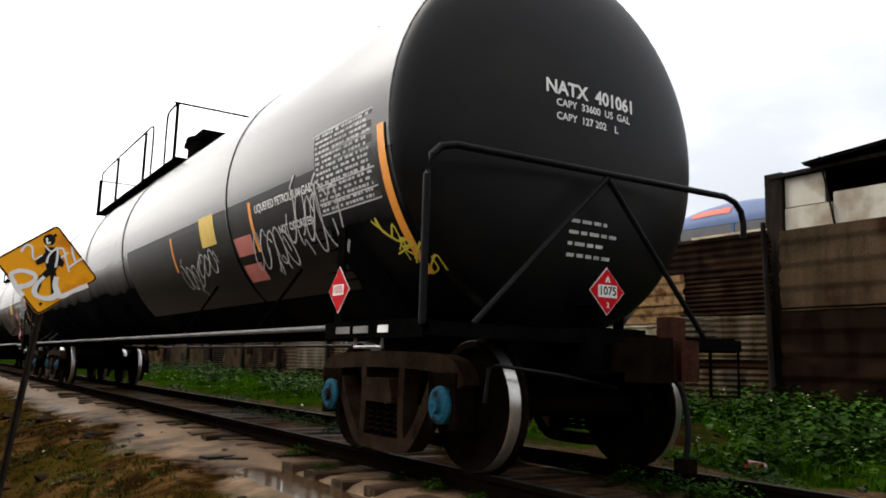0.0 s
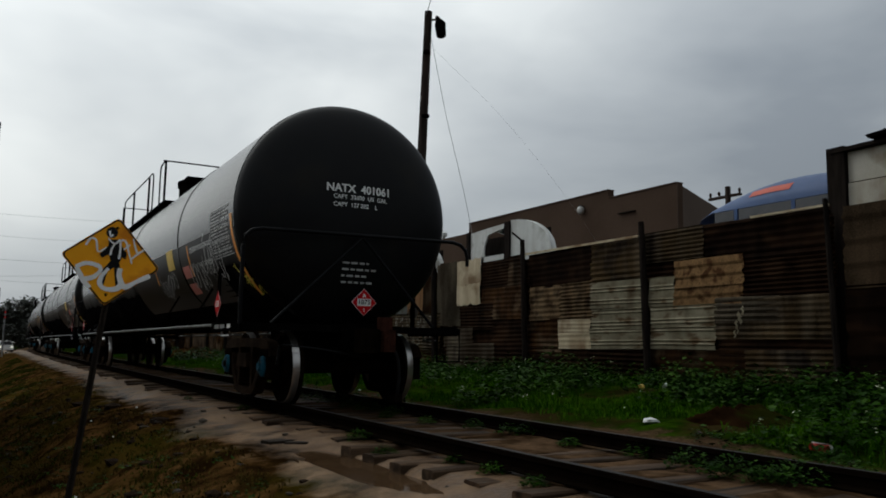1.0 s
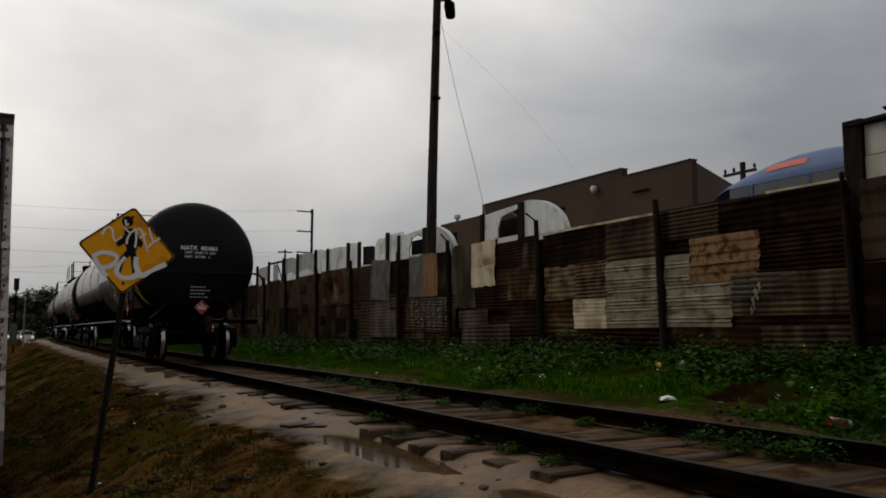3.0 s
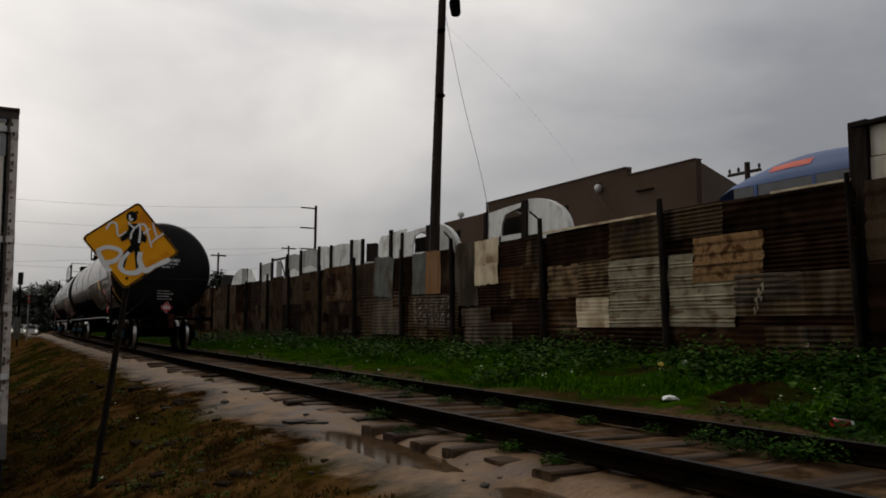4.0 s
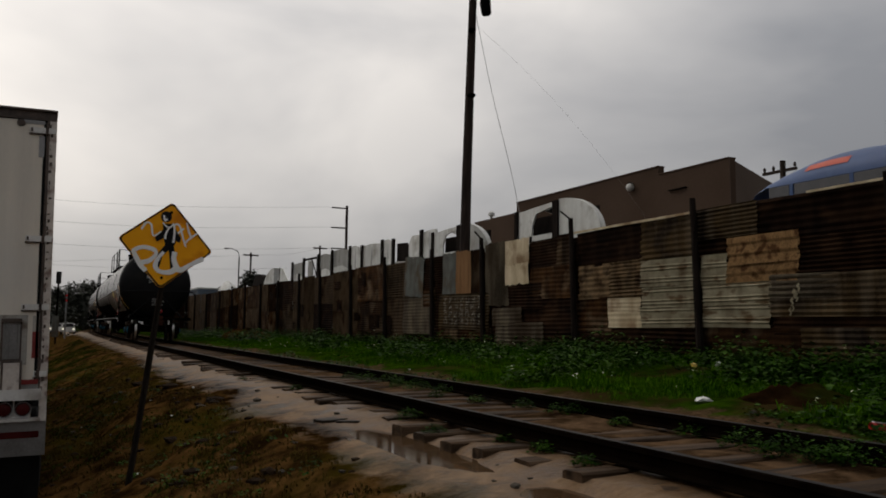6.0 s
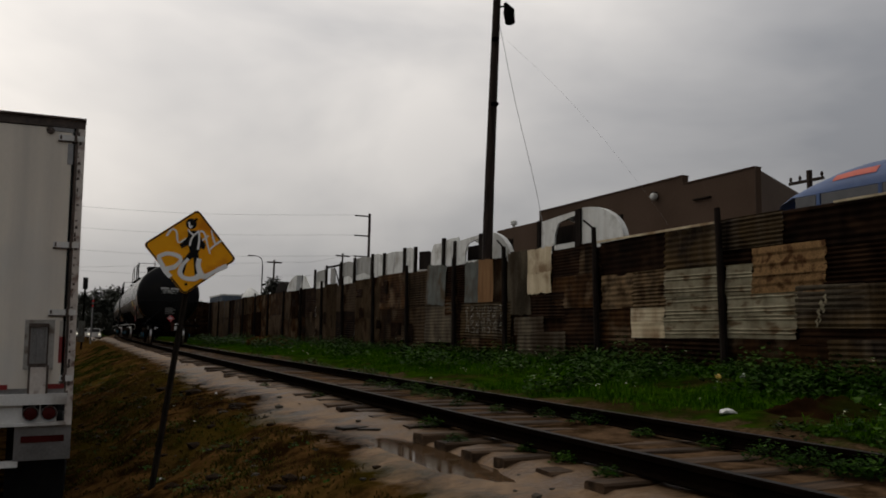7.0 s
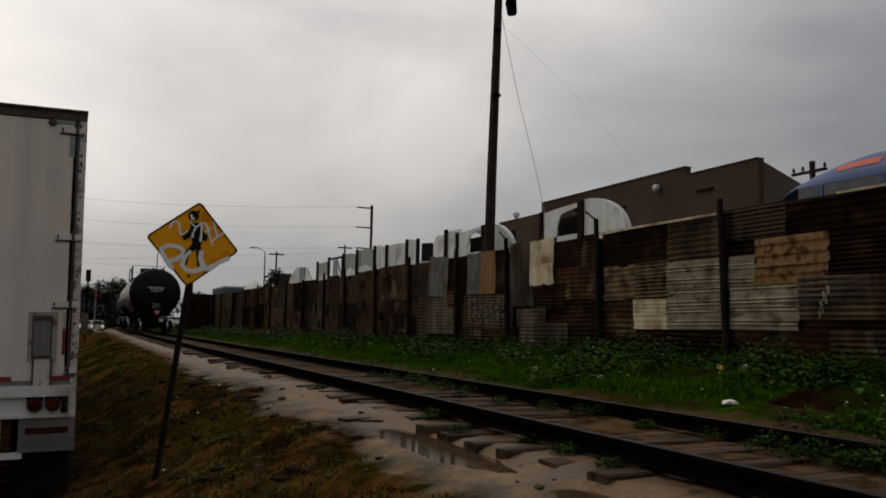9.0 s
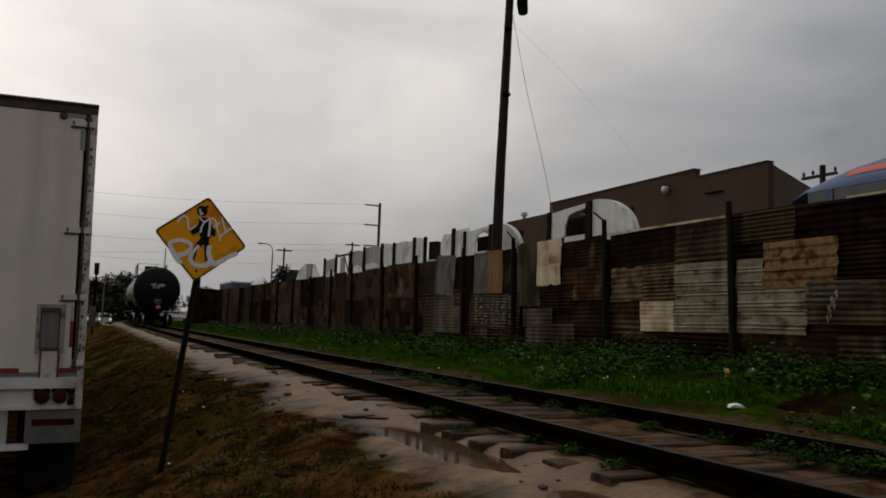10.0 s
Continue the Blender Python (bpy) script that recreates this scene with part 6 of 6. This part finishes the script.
def patch(place, w, h, n=8):
    s = Shape()
    vs = [place(-w / 2 + w * i / n, -h / 2 + h * j / n) for i in range(n + 1) for j in range(n + 1)]
    return s.add(vs, [(i * (n + 1) + j, (i + 1) * (n + 1) + j, (i + 1) * (n + 1) + j + 1, i * (n + 1) + j + 1) for i in range(n) for j in range(n)])


def placard(parent, place, size, edge_place):
    s = Shape()
    k = 6
    grid = [place((i - j) / (2 * k) * size, (i + j - k) / (2 * k) * size * 1.0) for i in range(k + 1) for j in range(k + 1)]
    s.add(grid, [(i * (k + 1) + j, (i + 1) * (k + 1) + j, (i + 1) * (k + 1) + j + 1, i * (k + 1) + j + 1) for i in range(k) for j in range(k)])
    rim_ = size * 0.522
    part("placard_border", Shape().add([edge_place(-rim_, 0, -0.004), edge_place(0, -rim_, -0.004), edge_place(rim_, 0, -0.004), edge_place(0, rim_, -0.004)], [(0, 1, 2, 3)]), WHITE_PAINT, parent, "white placard border")
    p = part("placard", s, RED, parent, "red diamond hazard placard")
    part("number_panel", patch(lambda u, v: edge_place(u, v, 0.004), size * 0.56, size * 0.27, 3), WHITE_PAINT, p)
    part("number", letters("1075", size * 0.26, lambda u, v: edge_place(u, v, 0.007), bold=0.002), SIGN_BLACK, p)
    part("flame_mark", letters("^", size * 0.3, lambda u, v: edge_place(u, v + size * 0.2, 0.006), bold=0.003), WHITE_PAINT, p)
    part("class_number", letters("2", size * 0.15, lambda u, v: edge_place(u, v - size * 0.3, 0.006), bold=0.002), WHITE_PAINT, p)
    return p


def wheelset():
    s = Shape()
    for x in (-0.77, 0.77):
        o = 1 if x > 0 else -1
        prof = [(-0.075 * o, 0.12), (-0.075 * o, 0.2), (-0.03 * o, 0.24), (-0.02 * o, 0.37), (-0.07 * o, 0.41), (-0.07 * o, 0.485), (-0.045 * o, 0.487), (-0.035 * o, 0.46), (-0.022 * o, 0.459), (0.052 * o, 0.457), (0.065 * o, 0.448),
                (0.065 * o, 0.4), (0.0, 0.36), (0.02 * o, 0.22), (0.09 * o, 0.19), (0.09 * o, 0.1)]
        s.lathe([(x + a, r) for a, r in prof], "x", 40)
    s.lathe([(-1.05, 0.01), (-1.05, 0.07), (-0.75, 0.09), (-0.1, 0.075), (0.1, 0.075), (0.75, 0.09), (1.05, 0.07), (1.05, 0.01)], "x", 16)
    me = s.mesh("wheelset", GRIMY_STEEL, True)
    me.materials.append(TREAD)
    for p in me.polygons:
        if 0.45 < math.hypot(p.center.y, p.center.z) < 0.4595 and 0.745 < abs(p.center.x) < 0.83:
            p.material_index = 1
    return me


def make_bogie(car, yc, wheel_me, wheels):
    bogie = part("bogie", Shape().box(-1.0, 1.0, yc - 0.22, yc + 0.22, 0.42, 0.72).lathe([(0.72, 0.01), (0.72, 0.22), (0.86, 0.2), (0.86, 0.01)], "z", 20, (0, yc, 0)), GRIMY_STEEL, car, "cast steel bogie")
    for x in (-1.0, 1.0):
        s = Shape()
        # one casting: arched top chord, sagging belly, two columns and the journal ends
        top_chord = [(-1.05, 0.58), (-1.0, 0.67), (-0.86, 0.73), (-0.4, 0.76), (0.4, 0.76), (0.86, 0.73), (1.0, 0.67), (1.05, 0.58)]
        belly = [(-0.72, 0.6), (-0.62, 0.42), (-0.45, 0.2), (-0.28, 0.13), (0.28, 0.13), (0.45, 0.2), (0.62, 0.42), (0.72, 0.6)]
        for line, r in ((top_chord, 0.062), (belly, 0.05), ([(-0.31, 0.78), (-0.29, 0.45), (-0.31, 0.16)], 0.04), ([(0.31, 0.78), (0.29, 0.45), (0.31, 0.16)], 0.04)):
            pts = [(p[0], p[1]) for p in bowed([(u, v, 0) for u, v in line], 4)]
            near, far = [], []
            for i, (u, v) in enumerate(pts):
                p, q = pts[max(i - 1, 0)], pts[min(i + 1, len(pts) - 1)]
                k = math.hypot(q[0] - p[0], q[1] - p[1])
                du, dv = (q[0] - p[0]) / k * r, (q[1] - p[1]) / k * r
                near.append((yc + u - dv, v + du))
                far.append((yc + u + dv, v - du))
            for i in range(len(pts) - 1):
                s.prism([near[i], near[i + 1], far[i + 1], far[i]], "x", x - 0.07, x + 0.07)
        part("side_frame", s, SIDE_FRAME, bogie, "rusty cast side frame")
        part("bolster_end", Shape().prism([(yc - 0.24, 0.5), (yc - 0.2, 0.62), (yc + 0.2, 0.62), (yc + 0.24, 0.5), (yc + 0.24, 0.44), (yc - 0.24, 0.44)], "x", x - 0.12, x + 0.12), SIDE_FRAME, bogie, "rusty bolster end")
        for k in range(4):
            y = yc - 0.21 + 0.14 * k
            coil = [(x + 0.055 * math.cos(t), y + 0.055 * math.sin(t), 0.2 + 0.22 * t / (2 * math.pi * 5)) for t in (2 * math.pi * 5 * i / 50 for i in range(51))]
            part("spring", Shape().tube(coil, 0.014, 5), GRIMY_STEEL, bogie)
        for y in (yc - 0.86, yc + 0.86):
            o = 1 if x > 0 else -1
            part("pedestal", Shape().box(x - 0.08, x + 0.08, y - 0.17, y - 0.1, 0.3, 0.62).box(x - 0.08, x + 0.08, y + 0.1, y + 0.17, 0.3, 0.62).box(x - 0.08, x + 0.08, y - 0.17, y + 0.17, 0.58, 0.68), GRIMY_STEEL, bogie)
            part("bearing_cap", Shape().lathe([(x + 0.03 * o, 0.13), (x + 0.1 * o, 0.13), (x + 0.12 * o, 0.1), (x + 0.12 * o, 0.06), (x + 0.15 * o, 0.05), (x + 0.15 * o, 0.005)], "x", 20, (0, y, 0.46)), BLUE_CAP, bogie, "blue bearing end cap")
    for y in (yc - 0.86, yc + 0.86):
        w = part("wheelset", wheel_me, None, bogie, "grimy wheelset with bright worn treads", m=pose(0, y, 0.457))
        wheels.append((w, y))
    return bogie


def make_tank_car():
    car = thing("tank_car", "glossy black railway tank car with stencilled white lettering", "tank car", group="tank cars of the train")
    wheels = []
    n = 14
    head = [(-HEAD_DEEP * math.cos(math.pi / 2 * k / n), RAD * math.sin(math.pi / 2 * k / n)) for k in range(n + 1)]
    head[0] = (-HEAD_DEEP, 0.002)
    body = Shape().lathe([(0.0, RAD), (0.06, RAD + 0.004), (LEN / 4, RAD), (LEN / 2, RAD), (LEN, RAD)], "y", 96, (0, 0, ZC))
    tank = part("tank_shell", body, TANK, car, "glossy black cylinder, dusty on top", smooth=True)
    part("tank_head", Shape().lathe(head, "y", 96, (0, 0, ZC)), HEAD, car, "dished black end", smooth=True)
    part("tank_head", Shape().lathe([(LEN - a, r) for a, r in reversed(head)], "y", 64, (0, 0, ZC)), HEAD, car, "dished black end", smooth=True)
    for y in (0.03, 3.53, 8.6, 11.8, 15.5, LEN - 0.03):
        part("weld_band", Shape().lathe([(y - 0.025, RAD), (y - 0.015, RAD + 0.012), (y + 0.015, RAD + 0.012), (y + 0.025, RAD)], "y", 72, (0, 0, ZC)), TANK, car)
    # end lettering
    for words, size, cx, cz in (("NATX  401061", 0.148, 0.05, 2.815), ("CAPY  33600  US  GAL", 0.08, 0.07, 2.70), ("CAPY  127 202    L", 0.08, 0.0, 2.595)):
        part("lettering", letters(words, size, on_head(cx, cz), bold=0.0045 if size > 0.1 else 0.0015), WHITE_PAINT, car, "white stencilled lettering")
    for k, w in enumerate((0.36, 0.5, 0.3, 0.4)):
        s = Shape()
        u = -0.25
        while u < -0.25 + w:
            b = rng.uniform(0.03, 0.1)
            pl = on_head(0.1, 1.83 - k * 0.085)
            s.add([pl(u, -0.013), pl(u + b, -0.013), pl(u + b, 0.013), pl(u, 0.013)], [(0, 1, 2, 3)])
            u += b + 0.025
        part("small_lettering", s, GREY_PAINT, car, "unreadable small stencil lines")
    hold = part("placard_holder", Shape().box(0.02, 0.24, -0.425, -0.41, 1.2, 1.42).box(0.0, 0.26, -0.41, -0.1, 1.2, 1.24), BLACK_STEEL, car)
    flat_at = lambda u, v, w=0: (0.13 + u, -0.43 - w, 1.31 + v)
    placard(hold, flat_at, 0.345, flat_at)
    # left and right sides
    for side in (1, -1):
        def put(cy, cz, lift=0.006, side=side):
            f = on_side(cy, cz, lift)
            if side == 1:
                return lambda u, v, w=0: f(u, v, w)
            return lambda u, v, w=0: (lambda p: (-p[0], 2 * cy - p[1], p[2]))(f(u, v, w))
        part("repainted_band", patch(put(4.75, 1.78, 0.003), 7.0, 1.1, 14), HEAD, car, "matt black repainted band")
        part("orange_band", patch(put(0.13, 1.86, 0.016), 0.1, 1.15, 12), ORANGE, car, "orange reflective stripe")
        for cy, hh in ((2.85, 0.5), (5.75, 0.45)):
            part("orange_band", patch(put(cy, 2.02), 0.07, hh, 6), ORANGE, car, "orange reflective stripe")
        part("yellow_square", patch(put(4.25, 2.15), 0.52, 0.34, 5), YELLOW, car, "yellow painted square")
        for cz in (1.88, 1.62):
            part("red_square", patch(put(3.2, cz), 0.5, 0.2, 5), PINK, car, "faded red painted square")
        for k, words in enumerate(("LIQUEFIED PETROLEUM GAS", "NOT ODORIZED")):
            part("lettering", letters(words, 0.105 if k == 0 else 0.1, put(2.05 - 0.2 * k, 2.17 - 0.25 * k), bold=0.002), WHITE_PAINT, car, "white stencilled lettering")
        # data table of bars
        s = Shape()
        pl = put(0.78, 2.24)
        for r_ in range(15):
            v = 0.305 - r_ * 0.043
            u = -0.47
            while u < 0.42:
                b = rng.uniform(0.02, 0.07)
                s.add([pl(u, v - 0.011), pl(u + b, v - 0.011), pl(u + b, v + 0.011), pl(u, v + 0.011)], [(0, 1, 2, 3)])
                u += b + rng.choice((0.014, 0.016, 0.05))
        for v in (-0.1, -0.24, -0.33, 0.33):
            s.add([pl(-0.5, v - 0.006), pl(0.5, v - 0.006), pl(0.5, v + 0.006), pl(-0.5, v + 0.006)], [(0, 1, 2, 3)])
        for u in (-0.5, 0.5):
            s.add([pl(u - 0.006, -0.33), pl(u + 0.006, -0.33), pl(u + 0.006, 0.33), pl(u - 0.006, 0.33)], [(0, 1, 2, 3)])
        part("table_ground", patch(put(0.78, 2.24, 0.004), 1.0, 0.66, 6), TABLE_GREY, car, "dull grey table ground")
        part("data_table", s, GREY_PAINT, car, "unreadable white data table")
        if side == 1:
            r = random.Random(11)
            for cy, n_, cz, hh, step_ in ((1.9, 3, 1.98, 0.26, 0.2), (2.9, 5, 1.78, 0.22, 0.19), (4.75, 3, 1.82, 0.16, 0.22), (5.5, 4, 1.72, 0.18, 0.2), (1.4, 3, 1.9, 0.32, 0.17)):
                for k in range(n_):
                    c = cy - k * step_
                    a0, sp, lean = r.uniform(0, 6.28), r.choice((-1, 1)) * r.uniform(3.6, 7.0), r.uniform(-0.05, 0.12)
                    line = [(0.11 * math.cos(a0 + sp * i / 24) * (1 - 0.25 * i / 24) + lean * math.sin(a0 + sp * i / 24), hh * math.sin(a0 + sp * i / 24) * (0.7 + 0.3 * i / 24)) for i in range(25)]
                    line += [(line[-1][0] + 0.06 * i, line[-1][1] - 0.05 * i * r.choice((-1, 1))) for i in range(1, 3)]
                    sw = Shape()
                    sw.ribbon(line, 0.026, 0.004 + 0.0006 * k, put(c, cz))
                    part("graffiti", sw, GREY_PAINT, car, "white sprayed scribble")
            for k in range(6):
                line = bowed([(r.uniform(-0.12, 0.12), r.uniform(-0.1, 0.1), 0) for _ in range(5)], 6)
                sw = Shape()
                sw.ribbon([(p[0], p[1]) for p in line], 0.022, 0.01 + 0.0006 * k, put(0.45 - k * 0.085, 1.72 - k * 0.05))
                part("graffiti", sw, YELLOW_SPRAY, car, "yellow sprayed scribble")
    for y in (0.77, LEN - 0.77):
        for x, o in ((-1.47, 1), (1.47, -1)):
            holder = part("placard_holder", Shape().box(x - 0.01, x + 0.01, y - 0.06, y + 0.06, 0.98, 1.75), BLACK_STEEL, car)
            pl = (lambda u, v, w=0, x=x, y=y, o=o: (x - o * (0.015 + w), y - o * u, 1.27 + v))
            s = Shape().add([pl(-0.17, 0), pl(0, -0.17), pl(0.17, 0), pl(0, 0.17)], [(0, 1, 2, 3)])
            part("placard", s, RED, holder, "red diamond hazard placard")
            part("placard_border", Shape().add([pl(-0.179, 0, -0.003), pl(0, -0.179, -0.003), pl(0.179, 0, -0.003), pl(0, 0.179, -0.003)], [(0, 1, 2, 3)]), WHITE_PAINT, holder, "white placard border")
            part("number", letters("1075", 0.075, lambda u, v, pl=pl: pl(u, v, 0.007), bold=0.001), RED, holder)
            part("placard_panel", Shape().add([pl(-0.09, -0.04, 0.004), pl(0.09, -0.04, 0.004), pl(0.09, 0.04, 0.004), pl(-0.09, 0.04, 0.004)], [(0, 1, 2, 3)]), WHITE_PAINT, holder)
    # side sills: a pale pipe and struts
    for x, o in ((-1.49, 1), (1.49, -1)):
        part("side_pipe", Shape().tube([(x, 0.7, 0.985), (x, LEN - 0.7, 0.985)], 0.022, 8), PIPE, car, "pale steel side pipe")
        for y in (2.5, 4.9, 9.5, 14, 16.5):
            part("pipe_strut", Shape().tube([(x, y, 0.97), (x * 0.85, y - 0.5, 1.55)], 0.015, 6), BLACK_STEEL, car)
        for ya, yb in ((-0.5, 0.9), (LEN - 0.9, LEN + 0.5)):
            st = part("end_sill", Shape().box(x - 0.03, x + 0.03, ya, yb, 0.9, 1.02), BLACK_STEEL, car)
            for k in range(3):
                part("sill_mark", Shape().box(x - o * 0.034 - 0.002, x - o * 0.034 + 0.002, ya + 0.42 + 0.28 * k, ya + 0.42 + 0.28 * k + (0.22 if k else 0.14), 0.935, 0.985), WHITE_PAINT if k == 0 else ALLOY, st)
            part("step", Shape().tube([(x, ya + 0.55, 0.92), (x, ya + 0.55, 0.84), (x, ya + 0.95, 0.84), (x, ya + 0.95, 0.92)], 0.014, 6), ALLOY, st)
    # end platforms, rails and couplers
    for e, o in ((0.0, -1), (LEN, 1)):
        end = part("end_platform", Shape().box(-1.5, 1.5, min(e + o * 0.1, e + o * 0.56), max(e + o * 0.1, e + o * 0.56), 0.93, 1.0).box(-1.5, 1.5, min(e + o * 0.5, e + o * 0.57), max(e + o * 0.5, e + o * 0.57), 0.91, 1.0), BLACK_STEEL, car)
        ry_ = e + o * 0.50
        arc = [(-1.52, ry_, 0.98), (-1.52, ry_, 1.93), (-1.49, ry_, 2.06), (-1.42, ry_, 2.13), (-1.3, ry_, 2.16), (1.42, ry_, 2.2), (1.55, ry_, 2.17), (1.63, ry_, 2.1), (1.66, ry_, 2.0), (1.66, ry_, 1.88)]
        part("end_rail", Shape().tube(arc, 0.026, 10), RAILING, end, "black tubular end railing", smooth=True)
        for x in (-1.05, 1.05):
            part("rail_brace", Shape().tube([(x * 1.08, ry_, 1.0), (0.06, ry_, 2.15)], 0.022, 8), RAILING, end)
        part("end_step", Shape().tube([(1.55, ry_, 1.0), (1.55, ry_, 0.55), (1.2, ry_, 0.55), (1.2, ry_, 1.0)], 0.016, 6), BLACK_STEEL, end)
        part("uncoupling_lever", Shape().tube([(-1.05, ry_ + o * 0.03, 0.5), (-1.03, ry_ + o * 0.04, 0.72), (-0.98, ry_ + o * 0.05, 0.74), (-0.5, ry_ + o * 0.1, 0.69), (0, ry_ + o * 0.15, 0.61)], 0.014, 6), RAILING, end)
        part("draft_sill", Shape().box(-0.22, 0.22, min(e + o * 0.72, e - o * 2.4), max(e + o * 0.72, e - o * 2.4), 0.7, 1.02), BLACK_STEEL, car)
        def span(a, b):
            return min(e + o * a, e + o * b), max(e + o * a, e + o * b)
        cpl = part("coupler", Shape().box(-0.11, 0.11, *span(0.7, 0.98), 0.72, 0.92).prism([(-0.2, e + o * 0.92), (0.1, e + o * 0.92), (0.16, e + o * 1.0), (0.04, e + o * 1.06), (0.02, e + o * 1.14), (-0.06, e + o * 1.2), (-0.2, e + o * 1.14)], "z", 0.66, 0.95), GRIMY_STEEL, car, "rusty knuckle coupler")
        part("knuckle", Shape().prism([(0.05, e + o * 0.98), (0.2, e + o * 0.94), (0.27, e + o * 1.02), (0.25, e + o * 1.16), (0.14, e + o * 1.2), (0.1, e + o * 1.14), (0.15, e + o * 1.06)], "z", 0.67, 0.94), COUPLER_RUST, cpl, "red-brown rusty knuckle")
        part("lock_lifter", Shape().box(0.09, 0.26, *span(0.94, 1.04), 0.93, 1.1), COUPLER_RUST, cpl, "red-brown lock block")
        part("air_hose", Shape().tube(bowed([(0.36, e + o * 0.72, 0.78), (0.42, e + o * 0.86, 0.62), (0.43, e + o * 0.91, 0.35), (0.41, e + o * 0.9, 0.12)]), 0.022, 7), RUBBER, cpl)
        part("hose_coupling", Shape().box(0.36, 0.46, min(e + o * 0.84, e + o * 0.96), max(e + o * 0.84, e + o * 0.96), 0.05, 0.14), GRIMY_STEEL, cpl)
        # saddle between the tank and the draft sill
        part("saddle", Shape().prism([(-1.15, 1.5), (-0.9, 1.05), (0.9, 1.05), (1.15, 1.5), (0.6, 1.12), (-0.6, 1.12)], "y", e - o * 0.7, e - o * 1.2), BLACK_STEEL, car)
        wheel_me = bpy.data.meshes.get("wheelset") or wheelset()
        make_bogie(car, e - o * 0.79, wheel_me, wheels)
    # top platform with railings and the valve housing
    y0, y1, zf, zr = 7.7, 14.0, 3.81, 4.67
    for x in (-1.05, 1.05):
        o = 1 if x > 0 else -1
        pf = part("walkway", Shape().box(min(x, x - o * 0.5), max(x, x - o * 0.5), y0, y1, zf - 0.04, zf), BLACK_STEEL, car, "dark grated walkway")
        for y in (y0 + 0.05, 9.8, 12.1, y1 - 0.05):
            part("rail_post", Shape().tube([(x, y, zf - 0.05), (x, y, zr - (0.0 if y < 13 else 0.12))], 0.026, 6), BLACK_STEEL, pf)
        part("hand_rail", Shape().tube(bowed([(x, 8.35, zf), (x, 8.35, zr - 0.12), (x, 8.2, zr), (x, y0 + 0.05, zr), (x * 0.9, y0, zr), (-x * 0.9, y0, zr)]), 0.017, 6), BLACK_STEEL, pf)
        part("hand_rail", Shape().tube(bowed([(x, 9.25, zf), (x, 9.25, zr - 0.12), (x, 9.4, zr + 0.02), (x, 9.8, zr + 0.02), (x, 12.1, zr + 0.02), (x, 13.6, zr), (x, 13.75, zr - 0.15), (x, 13.75, zf)]), 0.017, 6), BLACK_STEEL, pf)
        part("mid_rail", Shape().tube([(x, y1, zr - 0.12), (x * 0.2, y1, zr - 0.12)], 0.014, 6), BLACK_STEEL, pf)
    hs = part("valve_housing", Shape().lathe([(3.95, 0.5), (4.42, 0.5), (4.44, 0.54), (4.5, 0.54), (4.56, 0.4), (4.58, 0.01)], "z", 28, (0, 9.0, 0)), BLACK_STEEL, car, "black valve housing")
    part("housing_lid", Shape().prism([(8.45, 4.42), (8.42, 4.54), (9.5, 4.52), (9.5, 4.42)], "x", -0.45, 0.45), BLACK_STEEL, hs)
    part("relief_valve", Shape().lathe([(4.0, 0.06), (4.14, 0.06), (4.14, 0.1), (4.26, 0.1), (4.28, 0.02)], "z", 12, (0, 3.0, 0)), BLACK_STEEL, car)
    return car


cars = [make_tank_car()]
PITCH = LEN + 2 * 1.35
for k in range(1, 4):
    cars.append(copy_thing(cars[0], pose(TRACK_X, 4.7 + PITCH * k, 0)))
    cars[-1]["label"] = "black railway tank car coupled further up the train"


# ---- what moves ----
def motions():
    times = (0.0, 0.5, 1.0, 2.0, 2.5, 4.0, 5.5, 7.5, 9.0, 10.0)
    tail = (4.75, 7.34, 10.13, 15.55, 18.34, 26.85, 35.56, 45.7, 53.2, 58.2)
    curve = np.polyfit(times, tail, 6)
    ts = [0.1 * k for k in range(101)]
    run = [float(np.polyval(curve, t)) for t in ts]
    for k, car in enumerate(cars):
        def stand(y):
            back, front = y + PITCH * k, y + PITCH * k + LEN
            return pose(TRACK_X + bend(back), back, 0, 0, 0, -math.degrees(math.atan((bend(front) - bend(back)) / LEN)))
        walk(car, [(t, stand(y)) for t, y in zip(ts[::5], run[::5])])
        for ob in car.children_recursive:
            if ob.name.startswith("wheelset") and k < 2:
                at = ob.matrix_basis.translation.copy()
                walk(ob, [(t, pose(at.x, at.y, at.z, -math.degrees((y - run[0]) / 0.457))) for t, y in zip(ts, run)])


motions()
